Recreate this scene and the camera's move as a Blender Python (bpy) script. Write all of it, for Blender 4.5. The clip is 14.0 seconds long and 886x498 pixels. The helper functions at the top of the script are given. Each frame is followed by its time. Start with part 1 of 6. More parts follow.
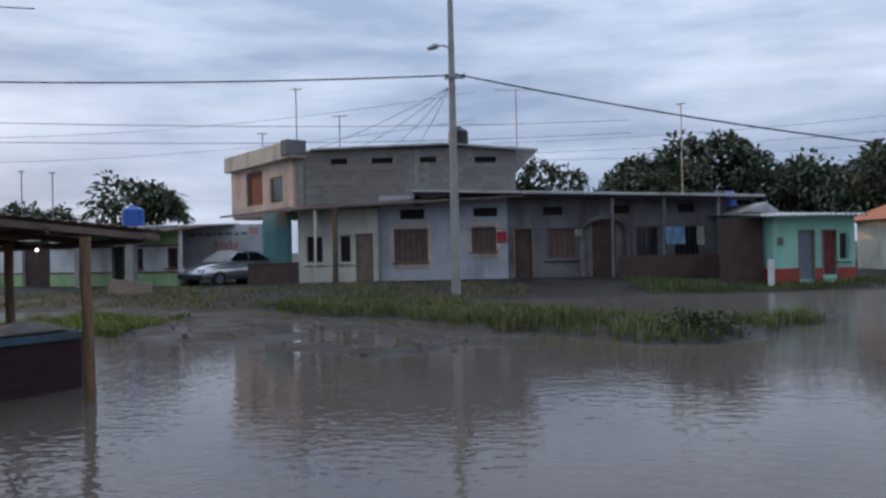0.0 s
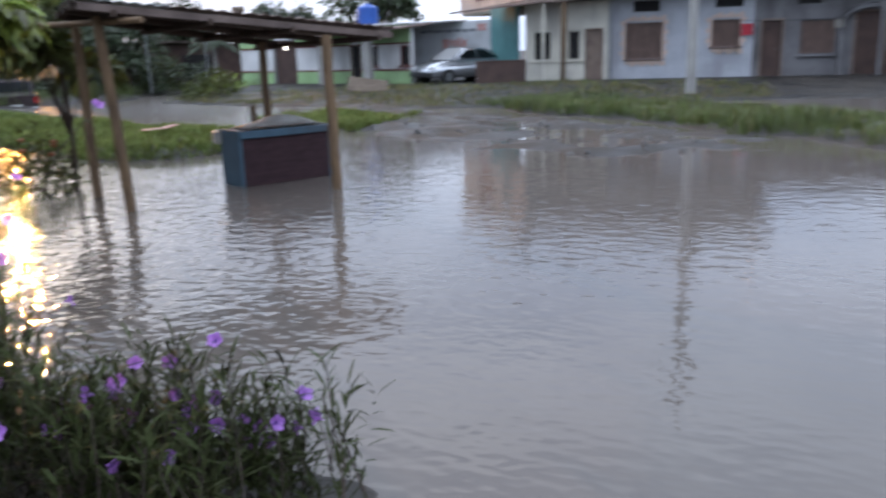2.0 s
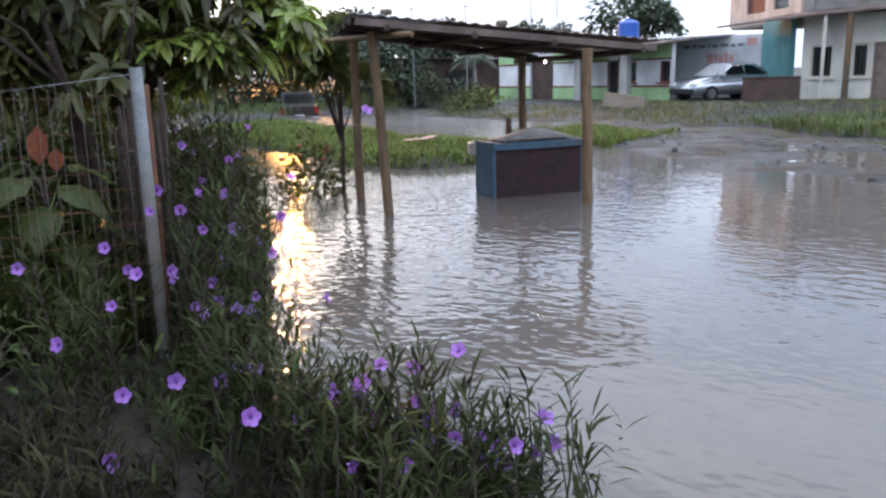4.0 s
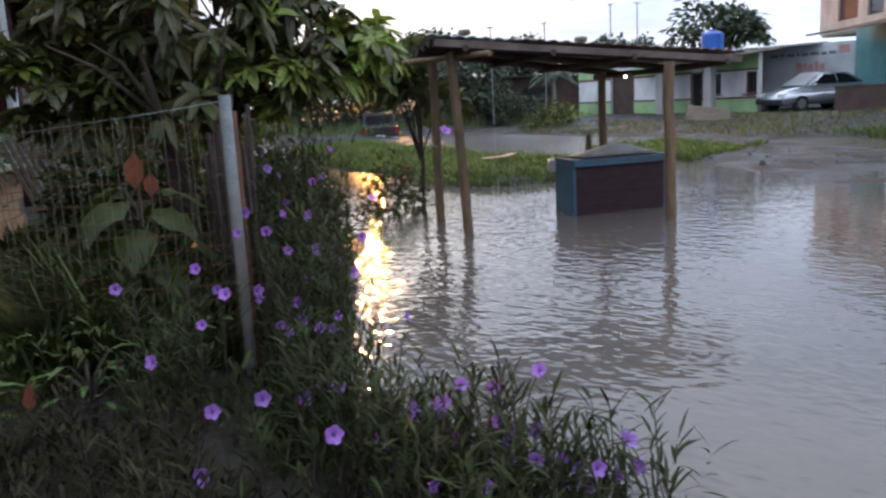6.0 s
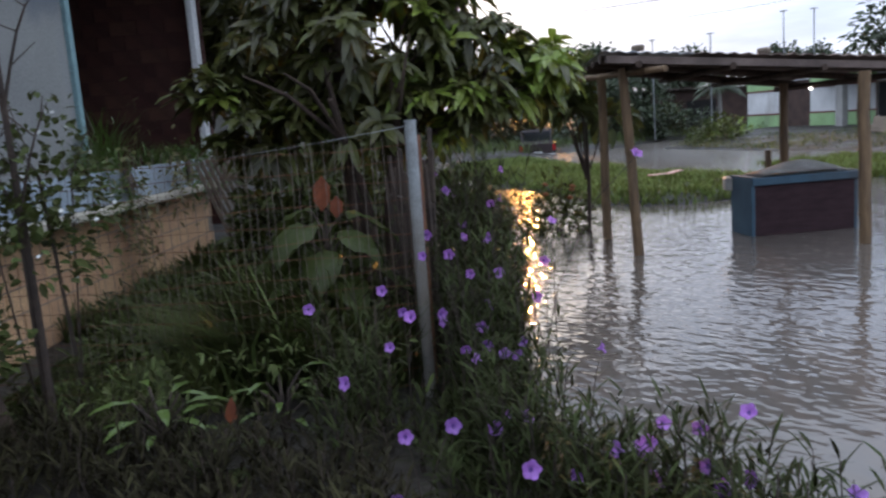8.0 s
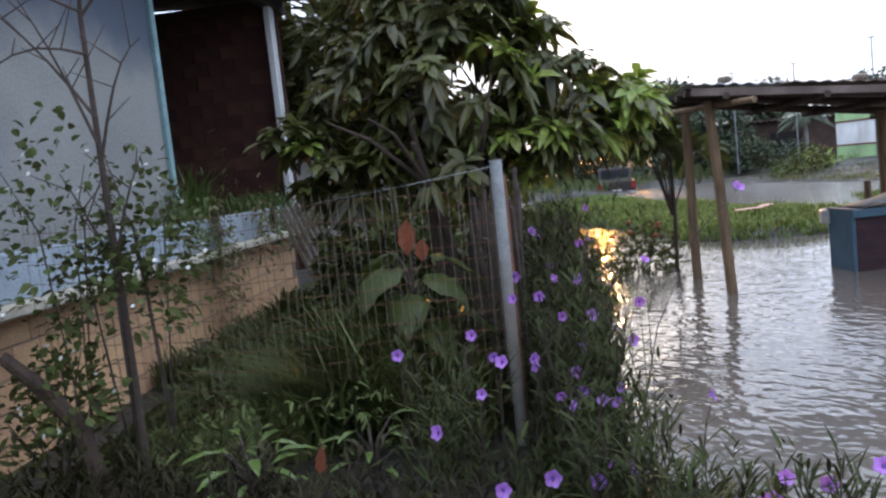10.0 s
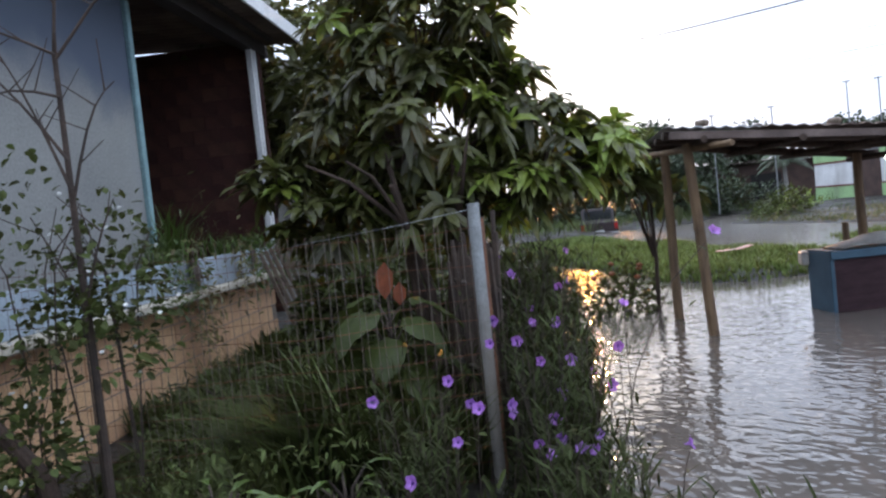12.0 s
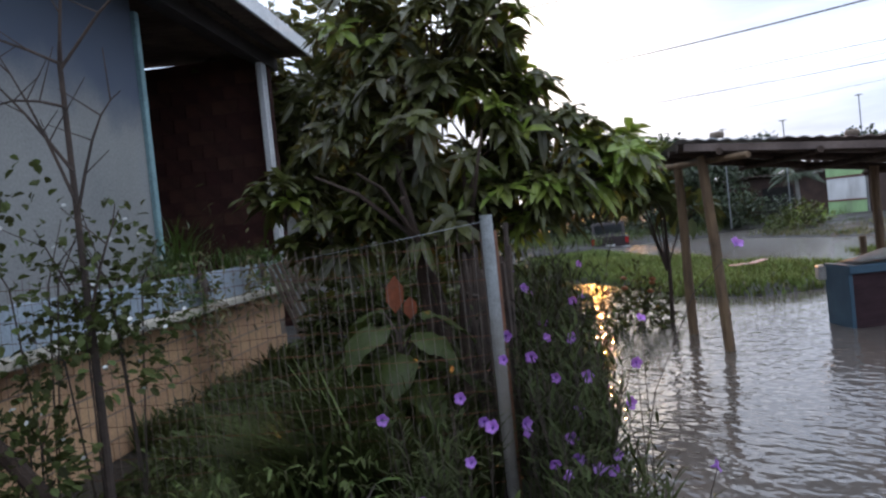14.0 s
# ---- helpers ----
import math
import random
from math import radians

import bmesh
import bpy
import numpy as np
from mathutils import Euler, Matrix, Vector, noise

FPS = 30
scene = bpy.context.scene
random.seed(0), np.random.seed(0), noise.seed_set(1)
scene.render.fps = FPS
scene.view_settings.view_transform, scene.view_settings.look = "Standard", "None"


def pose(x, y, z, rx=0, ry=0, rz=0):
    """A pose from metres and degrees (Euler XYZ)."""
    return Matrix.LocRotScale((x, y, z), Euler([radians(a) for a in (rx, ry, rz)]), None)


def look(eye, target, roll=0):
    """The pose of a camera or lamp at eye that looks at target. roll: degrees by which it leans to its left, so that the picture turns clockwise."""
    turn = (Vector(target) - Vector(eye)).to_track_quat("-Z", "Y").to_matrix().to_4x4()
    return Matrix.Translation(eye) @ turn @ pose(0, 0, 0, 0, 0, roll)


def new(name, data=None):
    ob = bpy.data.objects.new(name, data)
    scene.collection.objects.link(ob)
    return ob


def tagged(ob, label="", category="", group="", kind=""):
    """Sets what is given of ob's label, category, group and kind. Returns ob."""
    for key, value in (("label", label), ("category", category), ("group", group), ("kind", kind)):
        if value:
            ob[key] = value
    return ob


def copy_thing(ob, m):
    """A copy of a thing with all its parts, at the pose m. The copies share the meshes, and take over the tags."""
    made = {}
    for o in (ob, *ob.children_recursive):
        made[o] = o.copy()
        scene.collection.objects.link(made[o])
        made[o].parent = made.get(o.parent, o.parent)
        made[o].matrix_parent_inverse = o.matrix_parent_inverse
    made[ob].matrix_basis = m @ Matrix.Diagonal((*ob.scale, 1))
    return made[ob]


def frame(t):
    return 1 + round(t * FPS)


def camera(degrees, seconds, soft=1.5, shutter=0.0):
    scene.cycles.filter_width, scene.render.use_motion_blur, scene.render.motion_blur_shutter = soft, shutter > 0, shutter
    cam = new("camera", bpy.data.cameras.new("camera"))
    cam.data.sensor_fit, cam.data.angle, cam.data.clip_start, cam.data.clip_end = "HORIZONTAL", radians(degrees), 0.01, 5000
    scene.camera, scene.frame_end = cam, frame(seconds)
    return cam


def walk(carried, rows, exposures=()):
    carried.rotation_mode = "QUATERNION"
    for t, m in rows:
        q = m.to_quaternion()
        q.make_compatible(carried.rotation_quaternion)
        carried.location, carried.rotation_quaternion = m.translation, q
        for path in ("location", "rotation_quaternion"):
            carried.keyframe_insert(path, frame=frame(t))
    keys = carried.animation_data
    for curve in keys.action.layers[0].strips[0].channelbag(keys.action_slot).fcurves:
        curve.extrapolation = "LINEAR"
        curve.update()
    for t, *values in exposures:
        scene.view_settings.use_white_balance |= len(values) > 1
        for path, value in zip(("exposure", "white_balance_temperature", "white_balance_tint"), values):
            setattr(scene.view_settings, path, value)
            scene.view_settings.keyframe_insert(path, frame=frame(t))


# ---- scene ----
cam = camera(58.22, 14.0, 2.4, 0.5)
PATH = [
    (0.0, look((0.004, 0.001, 1.715), (0.004, 10.001, 1.722), -1.26)),
    (0.5, look((0.025, -0.199, 1.677), (0.018, 9.784, 1.084), -1.40)),
    (1.0, look((0.071, -0.289, 1.687), (-0.080, 9.586, 0.117), -1.25)),
    (1.5, look((0.039, -0.301, 1.683), (-1.035, 9.419, -0.407), -1.15)),
    (2.0, look((0.061, -0.149, 1.698), (-2.705, 9.157, -0.698), -1.78)),
    (2.5, look((0.002, -0.031, 1.700), (-4.130, 8.741, -0.746), -1.97)),
    (3.0, look((-0.093, 0.001, 1.652), (-4.932, 8.445, -0.649), -1.60)),
    (5.5, look((0.008, -0.002, 1.668), (-6.029, 7.732, -0.263), -2.83)),
    (6.0, look((-0.051, -0.002, 1.666), (-6.379, 7.515, -0.193), -3.17)),
    (6.5, look((-0.125, -0.014, 1.689), (-6.804, 7.207, -0.110), -3.19)),
    (7.0, look((-0.161, -0.027, 1.695), (-7.173, 6.891, -0.030), -3.51)),
    (7.5, look((-0.199, -0.048, 1.701), (-7.553, 6.530, 0.076), -3.99)),
    (8.0, look((-0.231, -0.065, 1.713), (-7.916, 6.144, 0.169), -4.25)),
    (8.5, look((-0.302, -0.063, 1.720), (-8.272, 5.806, 0.293), -4.43)),
    (11.0, look((-0.374, -0.008, 1.702), (-8.681, 5.512, 0.985), -6.16)),
    (11.5, look((-0.384, 0.015, 1.714), (-8.613, 5.665, 1.121), -5.97)),
    (12.0, look((-0.371, 0.017, 1.719), (-8.551, 5.751, 1.261), -6.01)),
    (12.5, look((-0.370, 0.012, 1.718), (-8.531, 5.779, 1.355), -5.91)),
    (13.0, look((-0.434, 0.038, 1.716), (-8.616, 5.779, 1.407), -5.89)),
    (13.5, look((-0.459, 0.057, 1.713), (-8.673, 5.754, 1.419), -5.92)),
    (14.0, look((-0.478, 0.073, 1.708), (-8.720, 5.729, 1.441), -5.98)),
]
walk(cam, PATH, exposures=[(0.0, 0.68), (0.6, 0.72), (1.0, 0.9), (1.5, 1.35), (2.1, 1.85), (2.6, 2.15), (3.2, 2.2), (5.3, 1.66), (6.5, 1.56), (8.5, 1.5), (10.8, 2.25), (11.6, 2.1), (12.5, 1.62), (14.0, 1.46)])

# ---- world, sun ----
SUN_AZ, SUN_EL = 45.2, 12.4  # degrees left of +y, above the horizon
sun_dir = Vector((-math.sin(radians(SUN_AZ)) * math.cos(radians(SUN_EL)), math.cos(radians(SUN_AZ)) * math.cos(radians(SUN_EL)), math.sin(radians(SUN_EL))))
world = bpy.data.worlds.new("evening_sky")
scene.world = world
world.use_nodes = True
wn, wl = world.node_tree.nodes, world.node_tree.links
wn.clear()
w_out = wn.new("ShaderNodeOutputWorld")
w_bg = wn.new("ShaderNodeBackground")
sky = wn.new("ShaderNodeTexSky")
sky.sky_type, sky.sun_disc = "NISHITA", False
sky.sun_elevation, sky.sun_rotation = radians(SUN_EL), radians(-SUN_AZ)
sky.dust_density, sky.air_density = 2.0, 1.0
w_co = wn.new("ShaderNodeTexCoord")
w_map = wn.new("ShaderNodeMapping")
w_map.inputs["Scale"].default_value = (1.6, 1.6, 9.0)
wl.new(w_co.outputs["Generated"], w_map.inputs["Vector"])
w_noise = wn.new("ShaderNodeTexNoise")
w_noise.inputs["Scale"].default_value, w_noise.inputs["Detail"].default_value, w_noise.inputs["Roughness"].default_value = 1.7, 7.0, 0.55
wl.new(w_map.outputs["Vector"], w_noise.inputs["Vector"])
w_ramp = wn.new("ShaderNodeValToRGB")
w_ramp.color_ramp.elements[0].position, w_ramp.color_ramp.elements[0].color = 0.33, (0.175, 0.23, 0.34, 1)
w_ramp.color_ramp.elements[1].position, w_ramp.color_ramp.elements[1].color = 0.70, (0.41, 0.47, 0.58, 1)
wl.new(w_noise.outputs["Fac"], w_ramp.inputs["Fac"])
# cloud brightening towards the low sun
w_dot = wn.new("ShaderNodeVectorMath")
w_dot.operation = "DOT_PRODUCT"
w_dot.inputs[1].default_value = sun_dir
wl.new(w_co.outputs["Generated"], w_dot.inputs[0])
w_pos = wn.new("ShaderNodeMath")
w_pos.operation, w_pos.inputs[1].default_value = "MAXIMUM", 0.0
wl.new(w_dot.outputs["Value"], w_pos.inputs[0])
w_pow = wn.new("ShaderNodeMath")
w_pow.operation, w_pow.inputs[1].default_value = "POWER", 240.0
wl.new(w_pos.outputs[0], w_pow.inputs[0])
w_glow = wn.new("ShaderNodeMix")
w_glow.data_type, w_glow.blend_type = "RGBA", "ADD"
w_glow.inputs["B"].default_value = (0.75, 0.58, 0.38, 1)
wl.new(w_pow.outputs[0], w_glow.inputs["Factor"])
# an overcast sky is brighter overhead than near the horizon
w_sep = wn.new("ShaderNodeSeparateXYZ")
wl.new(w_co.outputs["Generated"], w_sep.inputs[0])
w_zen = wn.new("ShaderNodeMapRange")
w_zen.inputs["From Min"].default_value, w_zen.inputs["From Max"].default_value = 0.0, 1.0
w_zen.inputs["To Min"].default_value, w_zen.inputs["To Max"].default_value = 0.0, 1.0
wl.new(w_sep.outputs["Z"], w_zen.inputs["Value"])
w_lift = wn.new("ShaderNodeMix")
w_lift.data_type = "RGBA"
w_lift.inputs["A"].default_value, w_lift.inputs["B"].default_value = (0.86, 0.87, 0.91, 1), (2.7, 2.55, 2.35, 1)
wl.new(w_zen.outputs[0], w_lift.inputs["Factor"])
w_over = wn.new("ShaderNodeMix")
w_over.data_type, w_over.blend_type = "RGBA", "MULTIPLY"
w_over.inputs["Factor"].default_value = 1.0
wl.new(w_ramp.outputs["Color"], w_over.inputs["A"])
wl.new(w_lift.outputs["Result"], w_over.inputs["B"])
# the cloud bank away from the low sun is darker
w_back = wn.new("ShaderNodeMapRange")
w_back.inputs["From Min"].default_value, w_back.inputs["From Max"].default_value = -0.7, 0.6
w_back.inputs["To Min"].default_value, w_back.inputs["To Max"].default_value = 0.74, 1.0
wl.new(w_dot.outputs["Value"], w_back.inputs["Value"])
w_shade = wn.new("ShaderNodeVectorMath")
w_shade.operation = "SCALE"
wl.new(w_over.outputs["Result"], w_shade.inputs[0])
wl.new(w_back.outputs[0], w_shade.inputs["Scale"])
wl.new(w_shade.outputs[0], w_glow.inputs["A"])
# clear sky between the clouds
w_dim = wn.new("ShaderNodeMix")
w_dim.data_type, w_dim.blend_type = "RGBA", "MULTIPLY"
w_dim.inputs["Factor"].default_value, w_dim.inputs["B"].default_value = 1.0, (0.05, 0.05, 0.05, 1)
wl.new(sky.outputs["Color"], w_dim.inputs["A"])
w_mix = wn.new("ShaderNodeMix")
w_mix.data_type = "RGBA"
w_mix.inputs["Factor"].default_value = 0.94
wl.new(w_dim.outputs["Result"], w_mix.inputs["A"])
wl.new(w_glow.outputs["Result"], w_mix.inputs["B"])
wl.new(w_mix.outputs["Result"], w_bg.inputs["Color"])
w_bg.inputs["Strength"].default_value = 1.0
wl.new(w_bg.outputs[0], w_out.inputs[0])

sun = new("sun", bpy.data.lights.new("sun", "SUN"))
sun.data.energy, sun.data.angle, sun.data.color = 0.6, radians(0.53), (1.0, 0.44, 0.10)
sun.matrix_world = look((0, 0, 30), Vector((0, 0, 30)) - sun_dir)


# ---- materials ----
def mat(name, col, col2=None, rough=0.7, scale=6.0, fine=60.0, bump=0.15, metal=0.0, spec=0.5, island=0.0, obj=0.0, stretch=(1, 1, 1), translucent=0.0, stain=None):
    """A two-scale procedural surface: broad blotches from col to col2, fine grain in relief, optional stains and per-piece variation."""
    m = bpy.data.materials.new(name)
    m.use_nodes = True
    n, l = m.node_tree.nodes, m.node_tree.links
    b = n["Principled BSDF"]
    tc = n.new("ShaderNodeTexCoord")
    mp = n.new("ShaderNodeMapping")
    mp.inputs["Scale"].default_value = stretch
    l.new(tc.outputs["Object"], mp.inputs["Vector"])
    n1 = n.new("ShaderNodeTexNoise")
    n1.inputs["Scale"].default_value, n1.inputs["Detail"].default_value = scale, 5.0
    l.new(mp.outputs["Vector"], n1.inputs["Vector"])
    n2 = n.new("ShaderNodeTexNoise")
    n2.inputs["Scale"].default_value, n2.inputs["Detail"].default_value = fine, 3.0
    l.new(mp.outputs["Vector"], n2.inputs["Vector"])
    c2 = col2 or tuple(0.72 * c for c in col)
    ramp = n.new("ShaderNodeValToRGB")
    ramp.color_ramp.elements[0].position, ramp.color_ramp.elements[0].color = 0.32, (*c2, 1)
    ramp.color_ramp.elements[1].position, ramp.color_ramp.elements[1].color = 0.66, (*col, 1)
    l.new(n1.outputs["Fac"], ramp.inputs["Fac"])
    out = ramp.outputs["Color"]
    grain = n.new("ShaderNodeMapRange")
    grain.inputs["From Min"].default_value, grain.inputs["From Max"].default_value = 0.25, 0.75
    grain.inputs["To Min"].default_value, grain.inputs["To Max"].default_value = 0.78, 1.15
    l.new(n2.outputs["Fac"], grain.inputs["Value"])
    hsv = n.new("ShaderNodeHueSaturation")
    l.new(out, hsv.inputs["Color"])
    l.new(grain.outputs[0], hsv.inputs["Value"])
    out = hsv.outputs["Color"]
    if island or obj:
        rnd = n.new("ShaderNodeNewGeometry") if island else n.new("ShaderNodeObjectInfo")
        mr = n.new("ShaderNodeMapRange")
        amt = island or obj
        mr.inputs["To Min"].default_value, mr.inputs["To Max"].default_value = 1 - amt, 1 + amt
        l.new(rnd.outputs["Random Per Island" if island else "Random"], mr.inputs["Value"])
        h2 = n.new("ShaderNodeHueSaturation")
        l.new(out, h2.inputs["Color"])
        l.new(mr.outputs[0], h2.inputs["Value"])
        hm = n.new("ShaderNodeMapRange")
        hm.inputs["To Min"].default_value, hm.inputs["To Max"].default_value = 0.5 - 0.05 * amt, 0.5 + 0.05 * amt
        l.new(rnd.outputs["Random Per Island" if island else "Random"], hm.inputs["Value"])
        l.new(hm.outputs[0], h2.inputs["Hue"])
        out = h2.outputs["Color"]
    if stain:
        n3 = n.new("ShaderNodeTexNoise")
        n3.inputs["Scale"].default_value, n3.inputs["Detail"].default_value = 1.1, 8.0
        mp3 = n.new("ShaderNodeMapping")
        mp3.inputs["Scale"].default_value = (1.0, 1.0, 0.35)
        l.new(tc.outputs["Object"], mp3.inputs["Vector"])
        l.new(mp3.outputs["Vector"], n3.inputs["Vector"])
        sr = n.new("ShaderNodeMapRange")
        sr.inputs["From Min"].default_value, sr.inputs["From Max"].default_value = 0.5, 0.68
        sr.inputs["To Max"].default_value = 0.8
        l.new(n3.outputs["Fac"], sr.inputs["Value"])
        mx = n.new("ShaderNodeMix")
        mx.data_type = "RGBA"
        mx.inputs["B"].default_value = (*stain, 1)
        l.new(sr.outputs[0], mx.inputs["Factor"])
        l.new(out, mx.inputs["A"])
        out = mx.outputs["Result"]
    l.new(out, b.inputs["Base Color"])
    b.inputs["Roughness"].default_value, b.inputs["Metallic"].default_value = rough, metal
    b.inputs["Specular IOR Level"].default_value = spec
    if bump:
        bp = n.new("ShaderNodeBump")
        bp.inputs["Strength"].default_value, bp.inputs["Distance"].default_value = bump, 0.02
        l.new(n2.outputs["Fac"], bp.inputs["Height"])
        l.new(bp.outputs["Normal"], b.inputs["Normal"])
    if translucent:
        tr = n.new("ShaderNodeBsdfTranslucent")
        l.new(out, tr.inputs["Color"])
        ms = n.new("ShaderNodeMixShader")
        ms.inputs[0].default_value = translucent
        l.new(b.outputs[0], ms.inputs[1])
        l.new(tr.outputs[0], ms.inputs[2])
        l.new(ms.outputs[0], n["Material Output"].inputs["Surface"])
    return m


def water_material():
    m = bpy.data.materials.new("muddy_flood_water")
    m.use_nodes = True
    n, l = m.node_tree.nodes, m.node_tree.links
    b = n["Principled BSDF"]
    tc = n.new("ShaderNodeTexCoord")
    mud = n.new("ShaderNodeTexNoise")
    mud.inputs["Scale"].default_value, mud.inputs["Detail"].default_value = 0.25, 4.0
    l.new(tc.outputs["Object"], mud.inputs["Vector"])
    ramp = n.new("ShaderNodeValToRGB")
    ramp.color_ramp.elements[0].position, ramp.color_ramp.elements[0].color = 0.35, (0.086, 0.074, 0.065, 1)
    ramp.color_ramp.elements[1].position, ramp.color_ramp.elements[1].color = 0.7, (0.122, 0.105, 0.092, 1)
    l.new(mud.outputs["Fac"], ramp.inputs["Fac"])
    l.new(ramp.outputs["Color"], b.inputs["Base Color"])
    b.inputs["IOR"].default_value = 1.33
    # ripples: lively between the hedge and the stall, calm over the open street
    far = n.new("ShaderNodeVectorMath")
    far.operation = "DISTANCE"
    far.inputs[1].default_value = (-4.5, 5.0, 0.0)
    l.new(tc.outputs["Object"], far.inputs[0])
    reach = n.new("ShaderNodeMapRange")
    reach.inputs["From Min"].default_value, reach.inputs["From Max"].default_value = 3.5, 9.0
    reach.inputs["To Min"].default_value, reach.inputs["To Max"].default_value = 1.0, 0.6
    l.new(far.outputs["Value"], reach.inputs["Value"])
    side = n.new("ShaderNodeVectorMath")
    side.operation = "DOT_PRODUCT"
    side.inputs[1].default_value = (1.0, 0.28, 0.0)
    l.new(tc.outputs["Object"], side.inputs[0])
    lee = n.new("ShaderNodeMapRange")
    lee.interpolation_type = "SMOOTHSTEP"
    lee.inputs["From Min"].default_value, lee.inputs["From Max"].default_value = -2.0, 0.0
    lee.inputs["To Min"].default_value, lee.inputs["To Max"].default_value = 1.0, 0.42
    l.new(side.outputs["Value"], lee.inputs["Value"])
    calm = n.new("ShaderNodeMath")
    calm.operation = "MULTIPLY"
    l.new(reach.outputs[0], calm.inputs[0])
    l.new(lee.outputs[0], calm.inputs[1])
    # ripples too fine to tell apart far off widen the gloss
    wide = n.new("ShaderNodeMapRange")
    wide.inputs["From Min"].default_value, wide.inputs["From Max"].default_value = 5.0, 26.0
    wide.inputs["To Min"].default_value, wide.inputs["To Max"].default_value = 0.02, 0.24
    l.new(far.outputs["Value"], wide.inputs["Value"])
    l.new(wide.outputs[0], b.inputs["Roughness"])
    last = None
    for sc, st, det, dist, strength in ((4.2, (1.0, 1.8, 1.0), 0.0, 0.0085, 1.0), (10.0, (1.0, 1.7, 1.0), 0.3, 0.0062, 1.0), (0.7, (1, 1, 1), 2.0, 0.05, 0.3)):
        mp = n.new("ShaderNodeMapping")
        mp.inputs["Scale"].default_value = st
        mp.inputs["Rotation"].default_value = (0, 0, 0.6)
        l.new(tc.outputs["Object"], mp.inputs["Vector"])
        nz = n.new("ShaderNodeTexNoise")
        nz.inputs["Scale"].default_value, nz.inputs["Detail"].default_value = sc, det
        l.new(mp.outputs["Vector"], nz.inputs["Vector"])
        bp = n.new("ShaderNodeBump")
        bp.inputs["Distance"].default_value = dist
        k = n.new("ShaderNodeMath")
        k.operation, k.inputs[1].default_value = "MULTIPLY", strength
        l.new(calm.outputs[0], k.inputs[0])
        l.new(k.outputs[0], bp.inputs["Strength"])
        l.new(nz.outputs["Fac"], bp.inputs["Height"])
        if last:
            l.new(last.outputs["Normal"], bp.inputs["Normal"])
        last = bp
    l.new(last.outputs["Normal"], b.inputs["Normal"])
    return m


def ground_material():
    m = bpy.data.materials.new("wet_ground")
    m.use_nodes = True
    n, l = m.node_tree.nodes, m.node_tree.links
    b = n["Principled BSDF"]
    tc = n.new("ShaderNodeTexCoord")
    big = n.new("ShaderNodeTexNoise")
    big.inputs["Scale"].default_value, big.inputs["Detail"].default_value = 0.8, 8.0
    fine = n.new("ShaderNodeTexNoise")
    fine.inputs["Scale"].default_value, fine.inputs["Detail"].default_value = 14.0, 6.0
    l.new(tc.outputs["Object"], big.inputs["Vector"])
    l.new(tc.outputs["Object"], fine.inputs["Vector"])
    ramp = n.new("ShaderNodeValToRGB")
    e = ramp.color_ramp.elements
    e[0].position, e[0].color = 0.3, (0.014, 0.013, 0.013, 1)
    e[1].position, e[1].color = 0.7, (0.048, 0.041, 0.034, 1)
    l.new(big.outputs["Fac"], ramp.inputs["Fac"])
    mr = n.new("ShaderNodeMapRange")
    mr.inputs["From Min"].default_value, mr.inputs["From Max"].default_value = 0.3, 0.7
    mr.inputs["To Min"].default_value, mr.inputs["To Max"].default_value = 0.6, 1.3
    l.new(fine.outputs["Fac"], mr.inputs["Value"])
    hs = n.new("ShaderNodeHueSaturation")
    l.new(ramp.outputs["Color"], hs.inputs["Color"])
    l.new(mr.outputs[0], hs.inputs["Value"])
    l.new(hs.outputs["Color"], b.inputs["Base Color"])
    b.inputs["Specular IOR Level"].default_value = 0.25
    rr = n.new("ShaderNodeMapRange")
    rr.inputs["From Min"].default_value, rr.inputs["From Max"].default_value = 0.35, 0.65
    rr.inputs["To Min"].default_value, rr.inputs["To Max"].default_value = 0.42, 0.92
    l.new(big.outputs["Fac"], rr.inputs["Value"])
    l.new(rr.outputs[0], b.inputs["Roughness"])
    bp = n.new("ShaderNodeBump")
    bp.inputs["Strength"].default_value, bp.inputs["Distance"].default_value = 0.6, 0.04
    l.new(fine.outputs["Fac"], bp.inputs["Height"])
    l.new(bp.outputs["Normal"], b.inputs["Normal"])
    return m


def glass_material(name, col, rough=0.08):
    m = bpy.data.materials.new(name)
    m.use_nodes = True
    b = m.node_tree.nodes["Principled BSDF"]
    b.inputs["Base Color"].default_value, b.inputs["Roughness"].default_value = (*col, 1), rough
    return m


def bulb_material():
    m = bpy.data.materials.new("lit_bulb")
    m.use_nodes = True
    b = m.node_tree.nodes["Principled BSDF"]
    b.inputs["Emission Color"].default_value, b.inputs["Emission Strength"].default_value = (1.0, 0.97, 0.9, 1), 3.0
    return m


